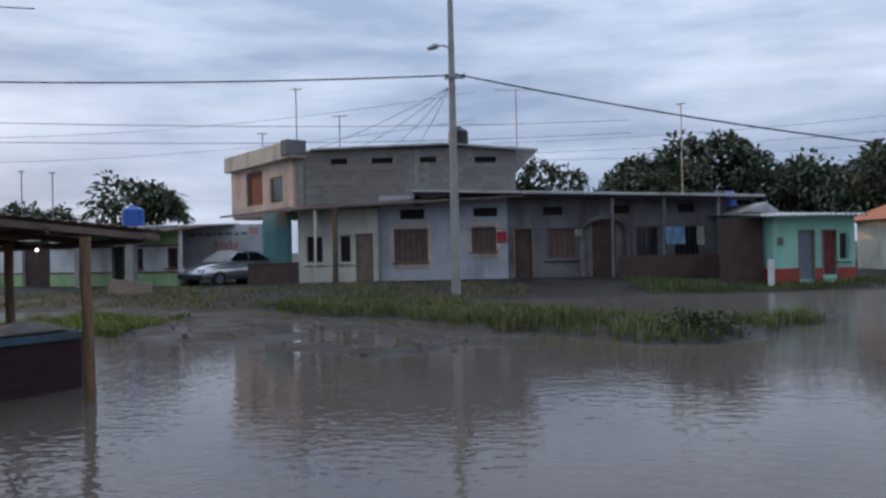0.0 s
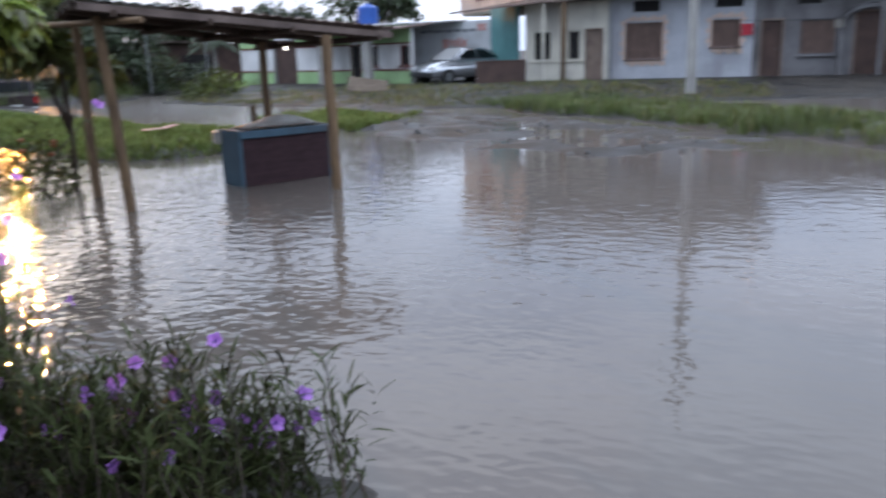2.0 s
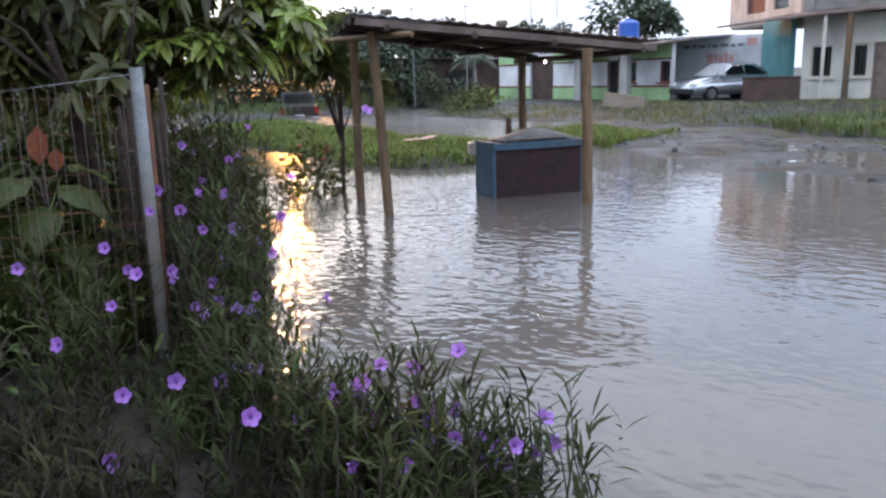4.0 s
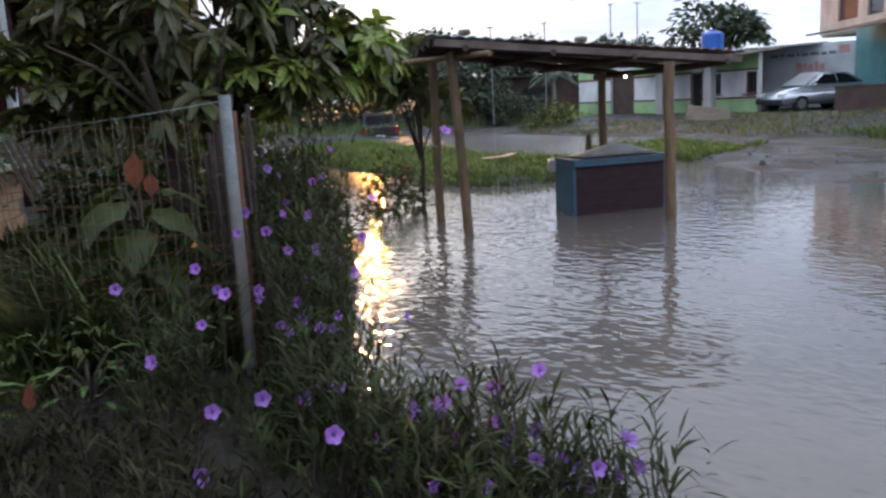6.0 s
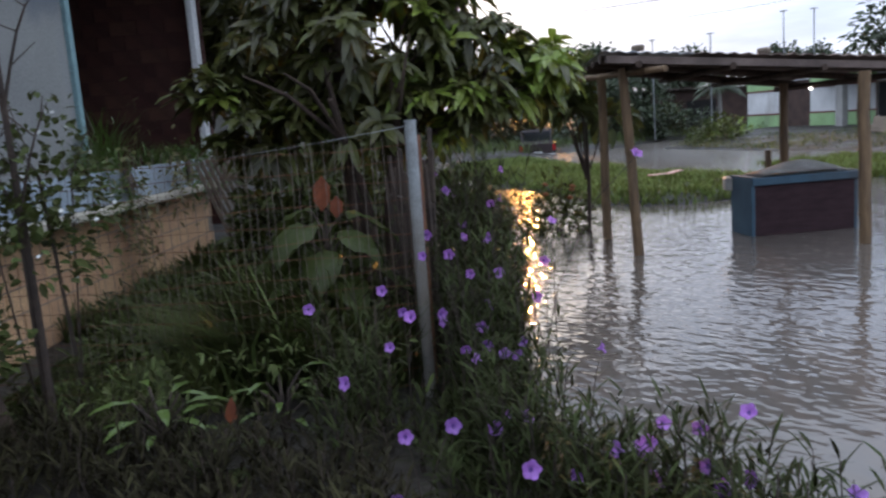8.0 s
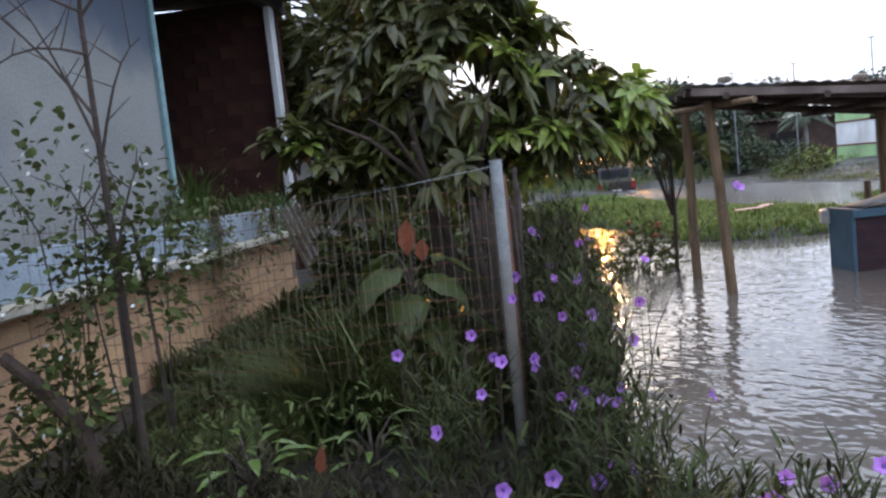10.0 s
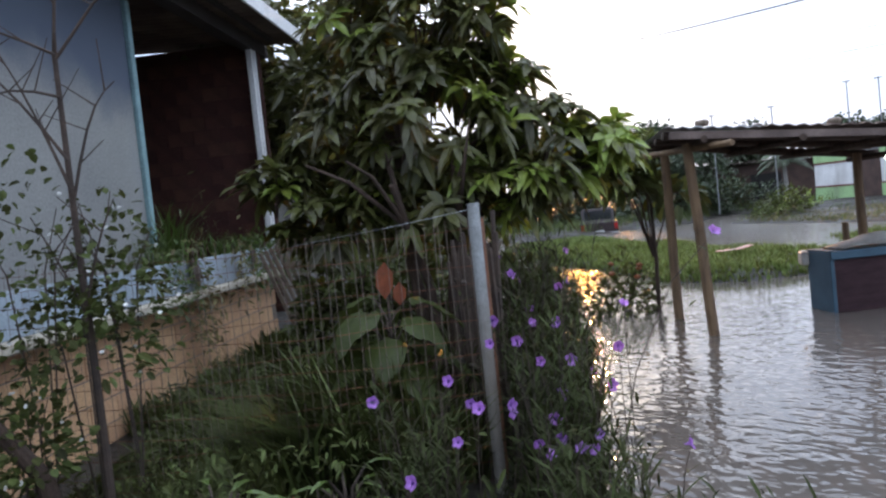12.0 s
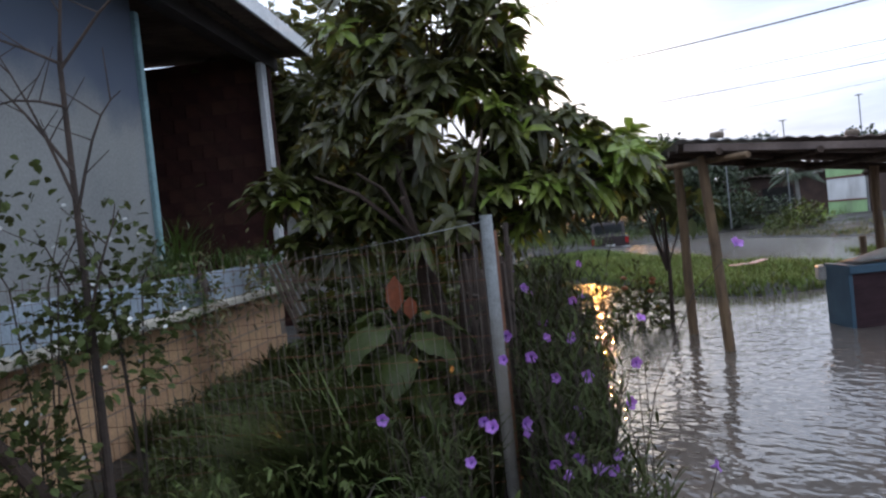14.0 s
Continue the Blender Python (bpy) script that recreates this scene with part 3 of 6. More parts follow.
def build_ground():
    def axis(a, b, c, d, fine, coarse):
        return np.unique(np.concatenate([a - np.geomspace(1, 3000, 16)[::-1], np.arange(a, b, coarse), np.arange(b, c, fine), np.arange(c, d, coarse), d + np.geomspace(1, 3000, 16)]))
    xs = axis(-60, -24, 14, 60, 0.22, 1.5)
    ys = axis(-40, -3, 34, 70, 0.22, 1.5)
    X, Y = np.meshgrid(xs, ys)
    Zg = ground_z(X, Y)
    V = np.stack([X, Y, Zg], -1).reshape(-1, 3)
    w = len(xs)
    i = (np.arange(len(ys) - 1)[:, None] * w + np.arange(w - 1)[None]).ravel()
    F = np.stack([i, i + 1, i + w + 1, i + w], 1)
    me = bpy.data.meshes.new("ground")
    me.from_pydata(V.tolist(), [], F.tolist())
    tagged(part_mesh("ground", me, M["ground"], smooth=True), "wet brown earth and mud with flooded hollows", "ground", kind="structure")
    bm = bmesh.new()
    r = 140
    bmesh.ops.create_grid(bm, x_segments=8, y_segments=8, size=r)
    tagged(part("water", bm, M["water"]), "grey-brown rippled flood water over the street", "flood water", kind="structure")


build_ground()


def scatter_grass(name, label, boxes, n, zmin, hmin, hmax, material, seed, zmax=9.0, keep=None, bare=1.0, width=1.0):
    rng = np.random.default_rng(seed)
    pts = []
    tot = sum((b[1] - b[0]) * (b[3] - b[2]) for b in boxes)
    for x0, x1, y0, y1 in boxes:
        k = int(n * (x1 - x0) * (y1 - y0) / tot)
        c = np.stack([rng.uniform(x0, x1, k // 4), rng.uniform(y0, y1, k // 4)], 1)
        p = np.repeat(c, 4, 0) + rng.normal(0, 0.06, (len(c) * 4, 2))
        z = ground_z(p[:, 0], p[:, 1])
        clump = wav(p[:, 0], p[:, 1], 1.6, 5) + 0.5 * wav(p[:, 0], p[:, 1], 4.1, 7)
        ok = (z > zmin) & (z < zmax) & (clump > rng.uniform(-1.1, 0.5, len(z)) - 1.0 + bare)
        if keep is not None:
            ok &= keep(p[:, 0], p[:, 1])
        pts.append(np.column_stack([p, z - 0.02])[ok])
    P = np.concatenate(pts)
    tall = 0.65 + 0.35 * wav(P[:, 0], P[:, 1], 1.1, 9)
    H = rng.uniform(hmin, hmax, len(P)) * tall
    me = blade_mesh(name, P, H, width * rng.uniform(0.012, 0.03, len(P)), rng.uniform(0.1, 0.7, len(P)), seed)
    tagged(part_mesh(name, me, material), label, "grass", kind="stuff")


scatter_grass("grass_spit", "long green grass on the low bank by the flood", [(-6, 8, 13, 26)], 60000, 0.02, 0.18, 0.55, M["grass"], 1, keep=lambda x, y: (seg_dist(x, y, -4.0, 24.8, 4.4, 15.6) < 2.3) | (seg_dist(x, y, 5.2, 15.0, 9.0, 18.5) < 0.9))
scatter_grass("grass_island", "green grass on a low mound behind the stall", [(-24, -7, 10.5, 22.5)], 90000, -0.01, 0.12, 0.36, M["lawn"], 2, keep=lambda x, y: y < 22, bare=0.35, width=1.7)
scatter_grass("grass_dry", "yellowed dry grass at the edge of the mound", [(-12, -7, 10.5, 16)], 5000, -0.02, 0.08, 0.25, M["drygrass"], 3, zmax=0.12)
scatter_grass("grass_verge", "patchy grass in front of the houses", [(-21, 3, 23.5, 31)], 9000, 0.04, 0.08, 0.34, M["grass"], 4)
scatter_grass("grass_verge_dry", "yellowed patchy grass in front of the houses", [(-21, 3, 23.5, 30)], 15000, 0.04, 0.12, 0.35, M["drygrass"], 5)
scatter_grass("grass_right", "green verge in front of the mint house", [(7, 24, 25, 31)], 26000, 0.04, 0.15, 0.5, M["grass"], 6)
scatter_grass("grass_far", "rough grass beside the flooded street", [(-45, -20, 24, 50)], 26000, 0.05, 0.3, 0.9, M["grass"], 7)


# ---- walls with openings ----
def wall_with_openings(bm, x0, x1, z0, z1, y, thick, holes):
    """A wall in the xz plane from y to y + thick with rectangular holes (x0, x1, z0, z1)."""
    xs = sorted({x0, x1, *[h[0] for h in holes], *[h[1] for h in holes]})
    zs = sorted({z0, z1, *[h[2] for h in holes], *[h[3] for h in holes]})
    for a, b in zip(xs, xs[1:]):
        for c, d in zip(zs, zs[1:]):
            mx, mz = (a + b) / 2, (c + d) / 2
            solid = not any(h[0] < mx < h[1] and h[2] < mz < h[3] for h in holes)
            if solid:
                add_box(bm, ((a + b) / 2, y + thick / 2, (c + d) / 2), (b - a, thick, d - c))
    bmesh.ops.remove_doubles(bm, verts=bm.verts, dist=0.0005)
    return bm


def window(parent, x, z, w, h, y, panel="glass", frame="white", bars=0, depth=0.12, trim=None, name="window"):
    win = part(name, box((x, y + depth, z), (w, 0.03, h)), M[panel], parent)
    f = 0.06
    bm = bmesh.new()
    for cx, cz, sx, sz in ((x - w / 2 + f / 2, z, f, h), (x + w / 2 - f / 2, z, f, h), (x, z + h / 2 - f / 2, w - 2 * f, f), (x, z - h / 2 + f / 2, w - 2 * f, f)):
        add_box(bm, (cx, y + depth - 0.04, cz), (sx, 0.05, sz))
    part("frame", bm, M[frame], win)
    for k in range(bars):
        part("bar", box((x - w / 2 + w * (k + 1) / (bars + 1), y + depth - 0.075, z), (0.025, 0.02, h - 0.02)), M["grille"], win)
    part("sill", box((x, y - 0.03, z - h / 2 - 0.035), (w + 0.16, 0.16, 0.06), 0.01), M[trim or frame], win)
    return win


def door(parent, x, z0, w, h, y, material, depth=0.1):
    d = part("door", box((x, y + depth, z0 + h / 2), (w, 0.05, h)), M[material], parent)
    bm = bmesh.new()
    for cx, cz, sx, sz in ((x - w / 2 - 0.03, z0 + h / 2, 0.06, h), (x + w / 2 + 0.03, z0 + h / 2, 0.06, h), (x, z0 + h + 0.03, w + 0.12, 0.06)):
        add_box(bm, (cx, y + 0.01, cz), (sx, 0.08, sz))
    part("frame", bm, M["doorwood"], d)
    part("handle", tube([(x + w * 0.36, y + depth - 0.03, z0 + 1.0), (x + w * 0.36, y + depth - 0.08, z0 + 1.0), (x + w * 0.26, y + depth - 0.08, z0 + 1.0)], 0.012, 6), M["steel"], d)
    return d


BLOCK = {}


def block_courses(parent, x0, x1, z0, z1, y, length, height, material, name="block", skip=(), proud=0.012, joint=0.012):
    """Courses of blocks standing proud of the wall behind, each an object on one shared mesh."""
    key = (length, height, material)
    if key not in BLOCK:
        bm = box((0, 0, 0), (length - joint, proud * 2, height - joint))
        me = bpy.data.meshes.new(name)
        bm.to_mesh(me)
        bm.free()
        me.materials.append(M[material])
        BLOCK[key] = me
    row = 0
    z = z0 + height / 2
    while z + height / 2 <= z1 + 0.01:
        x = x0 + length / 2 + (length / 2 if row % 2 else 0)
        while x + length / 2 <= x1 + 0.01:
            if not any(a - length / 2 < x < b + length / 2 and c - height / 2 < z < d + height / 2 for a, b, c, d in skip):
                o = new(name, BLOCK[key])
                o.parent = parent
                o.location = (x, y + random.uniform(-0.003, 0.003), z)
            x += length
        z += height
        row += 1


# ---- two-storey house on the corner ----
def two_storey_house():
    h = thing("two_storey_house", "two-storey house, bare grey blocks above a cream ground floor", "house", (0, 33, 0))
    holes = [(-5.70, -4.95, 1.25, 2.42), (-4.30, -3.78, 1.25, 2.42), (-3.55, -2.95, 0.42, 2.40)]
    part("wall", wall_with_openings(bmesh.new(), -6.0, -2.6, 0.0, 3.5, 0, 0.2, holes), M["cream"], h, "cream painted ground-floor front")
    part("plinth", box((-4.3, -0.06, 0.2), (3.5, 0.16, 0.4), 0.02), M["darkgrey"], h)
    window(h, -5.32, 1.83, 0.75, 1.17, 0, "glass", "cream", 4)
    window(h, -4.04, 1.83, 0.52, 1.17, 0, "glass", "cream", 3)
    door(h, -3.25, 0.42, 0.6, 1.98, 0, "doorwood")
    # light blue-grey neighbour bay under the same roof
    holes2 = [(-2.02, -0.62, 1.22, 2.60), (1.2, 2.22, 1.6, 2.6), (-1.75, -0.75, 3.0, 3.42), (1.3, 2.3, 3.05, 3.42)]
    part("wall", wall_with_openings(bmesh.new(), -2.6, 2.7, 0.0, 4.0, 0.02, 0.2, holes2), M["palegrey"], h, "pale blue-grey front with brick-edged windows")
    window(h, -1.32, 1.91, 1.4, 1.38, 0.02, "brownpanel", "brownpanel", 5)
    window(h, 1.71, 2.1, 1.02, 1.0, 0.02, "brownpanel", "brownpanel", 4)
    for cx, w in ((-1.25, 1.0), (1.8, 1.0)):
        part("vent", box((cx, 0.2, 3.22), (w, 0.04, 0.42)), M["opening"], h, "dark slot under the eaves")
    # toothed stone edging round the two windows
    for x0, x1, z0, z1 in ((-2.02, -0.62, 1.22, 2.6), (1.2, 2.22, 1.6, 2.6)):
        k = 0
        z = z0 - 0.05
        while z < z1:
            for sx, x in ((-1, x0), (1, x1)):
                w = 0.2 if k % 2 else 0.11
                part("quoin", box((x + sx * w / 2, -0.005, z + 0.09), (w, 0.06, 0.165), 0.01), M["peach"], h)
            z += 0.19
            k += 1
        x = x0
        k = 0
        while x < x1 - 0.05:
            hh = 0.2 if k % 2 else 0.12
            part("quoin", box((x + 0.09, -0.005, z1 + hh / 2 + 0.06), (0.165, 0.06, hh), 0.01), M["peach"], h)
            part("quoin", box((x + 0.09, -0.005, z0 - hh / 2 - 0.08), (0.165, 0.06, hh), 0.01), M["peach"], h)
            x += 0.19
            k += 1
    part("downpipe", tube([(-2.62, -0.08, 0.4), (-2.62, -0.08, 3.5)], 0.045, 8), M["steel"], h)
    part("hanging_towel", box((2.45, -0.09, 2.2), (0.42, 0.03, 0.42), 0.01), M["redcloth"], h, "red cloth hanging beside the window")
    # upper storey
    slots = [(-4.6, -3.9, 5.35, 5.6), (-2.9, -2.0, 5.35, 5.6), (-1.1, -0.2, 5.35, 5.6), (1.4, 2.3, 5.3, 5.55), (0.35, 0.6, 4.5, 5.1)]
    up = part("upper_wall", wall_with_openings(bmesh.new(), -6.0, 3.1, 3.5, 5.95, 0.1, 0.2, slots), M["mortar"], h, "bare grey concrete block wall")
    for a, b, c, d in slots:
        part("vent", box(((a + b) / 2, 0.28, (c + d) / 2), (b - a, 0.04, d - c)), M["opening"], h)
    part("concrete_column", box((-1.0, 0.07, 4.7), (0.28, 0.1, 2.4), 0.01), M["mortar"], h)
    part("concrete_column", box((-5.85, 0.06, 4.7), (0.3, 0.12, 2.4), 0.01), M["mortar"], h)
    block_courses(up, -5.7, 3.1, 3.52, 5.9, 0.1, 0.4, 0.2, "block_grey", skip=slots + [(-1.14, -0.86, 3.4, 6)])
    part("side_wall", box((3.0, 5.0, 4.7), (0.2, 9.6, 2.5)), M["mortar"], h)
    # slightly pitched sheet roof
    bm = bmesh.new()
    for x0, z0, x1, z1 in ((-5.4, 6.0, 0.3, 6.12), (0.3, 6.12, 4.0, 5.78)):
        a = [bm.verts.new(p) for p in ((x0, -0.25, z0), (x1, -0.25, z1), (x1, 10, z1), (x0, 10, z0))]
        b = [bm.verts.new((v.co.x, v.co.y, v.co.z - 0.07)) for v in a]
        for i in range(4):
            bm.faces.new((a[i], a[(i + 1) % 4], b[(i + 1) % 4], b[i]))
        bm.faces.new(a)
        bm.faces.new(b[::-1])
    part("roof", bm, M["zinc"], h)
    # angled street facade of the upper storey, facing the side road
    m = Matrix.Translation((-6.0, 0.1, 0)) @ Matrix.Rotation(radians(126), 4, "Z")
    L = 6.8
    bm = bmesh.new()
    hol = [(1.0, 2.3, 3.9, 5.0), (3.1, 4.95, 3.9, 5.45)]
    wall_with_openings(bm, 0, L, 3.45, 5.6, 0, 0.2, hol)
    bm.transform(m)
    part("facade", bm, M["peach"], h, "peach plaster street front")
    bm = box((L / 2 - 0.1, 0.12, 5.98), (L + 0.5, 0.75, 0.72), 0.03)
    bm.transform(m)
    part("parapet", bm, M["beige"], h, "beige roof parapet")
    bm = box((-0.12, 0.2, 6.05), (0.55, 0.9, 0.62), 0.02)
    bm.transform(m)
    part("parapet_end", bm, M["darkgrey"], h, "dark weathered end of the parapet")
    for x, w, matn, z, hh in ((1.65, 1.3, "lime", 4.45, 1.1), (4.025, 1.85, "darkred", 4.675, 1.55)):
        bm = box((x, 0.1, z), (w - 0.08, 0.04, hh - 0.08))
        bm.transform(m)
        wn_ = part("window", bm, M["darkred"] if matn == "darkred" else M["glass"], h)
        bm = bmesh.new()
        for cx, cz, sx, sz in ((x - w / 2, z, 0.12, hh + 0.12), (x + w / 2, z, 0.12, hh + 0.12), (x, z + hh / 2, w, 0.12), (x, z - hh / 2, w, 0.12)):
            add_box(bm, (cx, 0.02, cz), (sx, 0.1, sz))
        if matn == "lime":
            add_box(bm, (x, 0.05, z), (0.05, 0.05, hh))
        bm.transform(m)
        part("frame", bm, M["beige"] if matn == "darkred" else M["lime"], wn_)
    bm = box((L / 2, 2.2, 3.42), (L, 4.6, 0.14))
    bm.transform(m @ Matrix.Scale(-1, 4, (0, 1, 0)))
    part("floor_slab", bm, M["beige"], h)
    # recessed teal shop front below
    bm = box((1.35, 0.35, 1.9), (2.5, 0.2, 3.1))
    bm.transform(m)
    part("shop_wall", bm, M["teal"], h, "teal painted wall under the overhang")
    bm = box((1.2, 0.22, 1.6), (0.85, 0.1, 2.2))
    bm.transform(m)
    part("door", bm, M["opening"], h)
    bm = box((2.05, 0.2, 1.9), (0.7, 0.06, 1.1))
    bm.transform(m)
    part("poster", bm, M["signwall"], h)
    # tin awning over the ground floor
    bm = bmesh.new()
    pts = [(-8.8, -1.5, 3.22), (-5.5, -1.1, 3.50), (3.3, -0.9, 3.86), (3.3, 0.15, 4.05), (-6.0, 0.15, 3.68), (-8.0, 0.9, 3.5)]
    a = [bm.verts.new(p) for p in pts]
    b = [bm.verts.new((p[0], p[1], p[2] - 0.07)) for p in pts]
    for i in range(6):
        bm.faces.new((a[i], a[(i + 1) % 6], b[(i + 1) % 6], b[i]))
    bm.faces.new(a)
    bm.faces.new(b[::-1])
    part("awning", bm, M["rustzinc"], h, "dark rusted tin awning")
    for x in (-5.15, -4.35):
        part("awning_post", tube([(x, -0.95, 0.3), (x + 0.03, -0.95, 3.45)], 0.06 if x < -5 else 0.11, 8), M["cream"] if x < -5 else M["bamboo"], h)
    part("slab", box((-1.65, -0.55, 0.27), (9.0, 1.3, 0.22), 0.03), M["darkgrey"], h)
    part("back_wall", box((-1.5, 10, 3), (9, 0.2, 6)), M["mortar"], h)
    return h


two_storey_house()
t = thing("water_tank", "black round plastic water tank on the roof", "water tank", (0.75, 33.6, 5.95))
bm = bmesh.new()
add_tube(bm, [(0, 0, 0.02), (0, 0, 0.06), (0, 0, 0.72), (0, 0, 0.82), (0, 0, 0.86)], [0.40, 0.42, 0.42, 0.3, 0.14], 16)
part("body", bm, M["blacktank"], t, smooth=False)
part("lid", tube([(0, 0, 0.86), (0, 0, 0.92)], 0.16, 12), M["blacktank"], t)


def row_house():
    h = thing("row_house", "long low dark grey house with a pale tin roof", "house", (0, 33, 0))
    holes = [(3.0, 3.7, 0.45, 2.5), (4.3, 5.6, 1.2, 2.5), (6.2, 7.2, 0.45, 2.7), (8.0, 9.0, 1.2, 2.5), (9.6, 10.7, 1.2, 2.5), (4.2, 5.0, 3.05, 3.4), (7.0, 7.8, 3.05, 3.4), (9.8, 10.5, 3.05, 3.4)]
    part("wall", wall_with_openings(bmesh.new(), 2.7, 11.8, 0.0, 3.85, 0.04, 0.2, holes), M["darkgrey"], h)
    door(h, 3.35, 0.45, 0.7, 2.05, 0.04, "brownwall")
    window(h, 4.95, 1.85, 1.3, 1.3, 0.04, "brownpanel", "darkgrey", 5)
    door(h, 6.7, 0.45, 1.0, 2.25, 0.04, "brownwall")
    window(h, 8.5, 1.85, 1.0, 1.3, 0.04, "glass", "darkgrey", 4)
    window(h, 10.15, 1.85, 1.1, 1.3, 0.04, "glass", "darkgrey", 4)
    for x in (4.6, 7.4, 10.15):
        part("vent", box((x, 0.24, 3.22), (0.8, 0.04, 0.35)), M["opening"], h)
    # arched porch surround
    bm = bmesh.new()
    arc = [(6.7 + 0.95 * math.cos(a), 2.35 + 0.55 * math.sin(a)) for a in np.linspace(0, math.pi, 9)]
    add_tube(bm, [(5.75, -0.1, 0.4), *[(x, -0.1, z) for x, z in arc[::-1]], (7.65, -0.1, 0.4)], 0.12, 6)
    part("porch_arch", bm, M["darkgrey"], h)
    part("side_wall", box((11.7, 5.2, 1.95), (0.2, 10.2, 3.9)), M["darkgrey"], h)
    bm = bmesh.new()
    a = [bm.verts.new(p) for p in ((-1.2, -1.0, 4.16), (13.0, -1.0, 3.66), (13.0, 9.5, 4.3), (3.2, 9.5, 4.6), (3.2, 0.05, 4.1), (-1.2, 0.05, 4.2))]
    b = [bm.verts.new((v.co.x, v.co.y, v.co.z - 0.09)) for v in a]
    for i in range(6):
        bm.faces.new((a[i], a[(i + 1) % 6], b[(i + 1) % 6], b[i]))
    bm.faces.new(a)
    bm.faces.new(b[::-1])
    part("roof", bm, M["zinc"], h, "pale zinc roof edge")
    part("eave_beam", box((7.3, -0.75, 3.70), (10.6, 0.08, 0.12), m=Matrix.Rotation(radians(2.0), 4, (0, 1, 0)) @ Matrix.Translation((0, 0, 0.25))), M["darkfascia"], h)
    for x in (6.9, 9.0, 11.2):
        part("porch_post", tube([(x, -0.75, 0.3), (x, -0.75, 3.65)], 0.07, 8), M["darkgrey"], h)
    part("porch_wall", box((9.3, -0.8, 0.8), (4.4, 0.14, 1.0), 0.02), M["brownwall"], h, "dark low porch wall")
    part("step", box((7.2, -0.6, 0.25), (9.2, 1.5, 0.22), 0.03), M["darkgrey"], h)
    return h


row_house()


def cloth(name, label, x, y, z, w, hgt, material):
    bm = bmesh.new()
    k = 8
    grid = [[bm.verts.new((x - w / 2 + w * i / k, y + 0.03 * math.sin(i * 1.7 + j), z - hgt * j / 4)) for i in range(k + 1)] for j in range(5)]
    for j in range(4):
        for i in range(k):
            bm.faces.new((grid[j][i], grid[j][i + 1], grid[j + 1][i + 1], grid[j + 1][i]))
    bmesh.ops.solidify(bm, geom=list(bm.faces), thickness=0.008)
    tagged(part(name, bm, M[material]), label, "laundry")


line = part("washing_line", tube([(2.0, 31.95, 2.5), (5.5, 31.95, 2.42), (11.4, 31.95, 2.46)], 0.008, 5), M["cable"])
tagged(line, "thin line strung along the porch", "washing line")
cloth("laundry", "pale blue cloth drying on the line", 9.35, 31.93, 2.44, 0.75, 0.7, "bluecloth")
cloth("laundry", "white shirt drying on the line", 10.35, 31.93, 2.44, 0.3, 0.75, "sheet")
cloth("laundry", "small white cloth drying on the line", 5.45, 31.93, 2.42, 0.3, 0.28, "sheet")
tank = thing("water_tank", "blue plastic water tank behind the roof", "water tank", (12.9, 36.0, 3.2))
part("body", tube([(0, 0, 0), (0, 0, 0.75), (0, 0, 0.85)], [0.42, 0.42, 0.25], 14), M["bluetank"], tank)
part("stand", box((0, 0, -1.5), (0.7, 0.7, 2.95)), M["darkgrey"], tank)


def green_house():
    h = thing("green_house", "small mint green house with a red painted base", "house", (12.3, 29.6, 0), 8)
    holes = [(1.05, 1.6, 0.3, 2.1), (2.0, 2.5, 0.45, 2.1), (2.65, 3.05, 1.0, 2.05)]
    part("wall", wall_with_openings(bmesh.new(), 0, 3.3, 0.0, 2.75, 0, 0.15, holes), M["mint"], h)
    part("side_wall", box((0.075, 2.6, 1.37), (0.15, 4.9, 2.74)), M["mint"], h)
    part("side_wall", box((3.225, 2.6, 1.37), (0.15, 4.9, 2.74)), M["mint"], h)
    for a, b in ((0, 1.0), (1.66, 1.95), (2.56, 3.3)):
        part("dado", box(((a + b) / 2, -0.012, 0.42), (b - a, 0.03, 0.62)), M["redbrick"], h, "red painted base")
    part("dado", box((-0.012, 2.5, 0.42), (0.03, 5.0, 0.62)), M["redbrick"], h)
    door(h, 1.325, 0.3, 0.55, 1.8, 0, "greydoor")
    door(h, 2.25, 0.45, 0.5, 1.65, 0, "maroon")
    window(h, 2.85, 1.52, 0.4, 1.05, 0, "glass", "mint", 2)
    part("roof", corrugated(4.3, 6.0, 0.03, 0.2, 0.04, Matrix.Translation((1.3, 2.4, 2.86)) @ Matrix.Rotation(radians(3), 4, "X")), M["zinc"], h)
    part("roof_ridge", add_prism(bmesh.new(), [(-0.4, 2.9), (1.2, 2.92), (0.6, 3.3)], 1.5, 5), M["zinc"], h)
    part("porch", box((-0.95, 0.6, 1.35), (1.7, 0.14, 2.6)), M["brownwall"], h, "dark lean-to beside the house")
    part("post", tube([(-0.35, -0.4, 0.0), (-0.35, -0.4, 1.1)], 0.12, 10), M["white"], h, "white painted stub post")
    part("meter_box", box((0.25, -0.05, 1.75), (0.18, 0.1, 0.28), 0.01), M["darkgrey"], h)
    return h


green_house()
h = thing("far_house", "distant house with an orange roof", "house", (20.5, 34, 0))
part("wall", box((0, 0, 1.3), (3.5, 4, 2.6)), M["cream"], h)
bm = add_prism(bmesh.new(), [(-2.2, 2.6), (2.2, 2.6), (0, 3.4)], -2.4, 2.4)
part("roof", bm, M["orangeroof"], h)


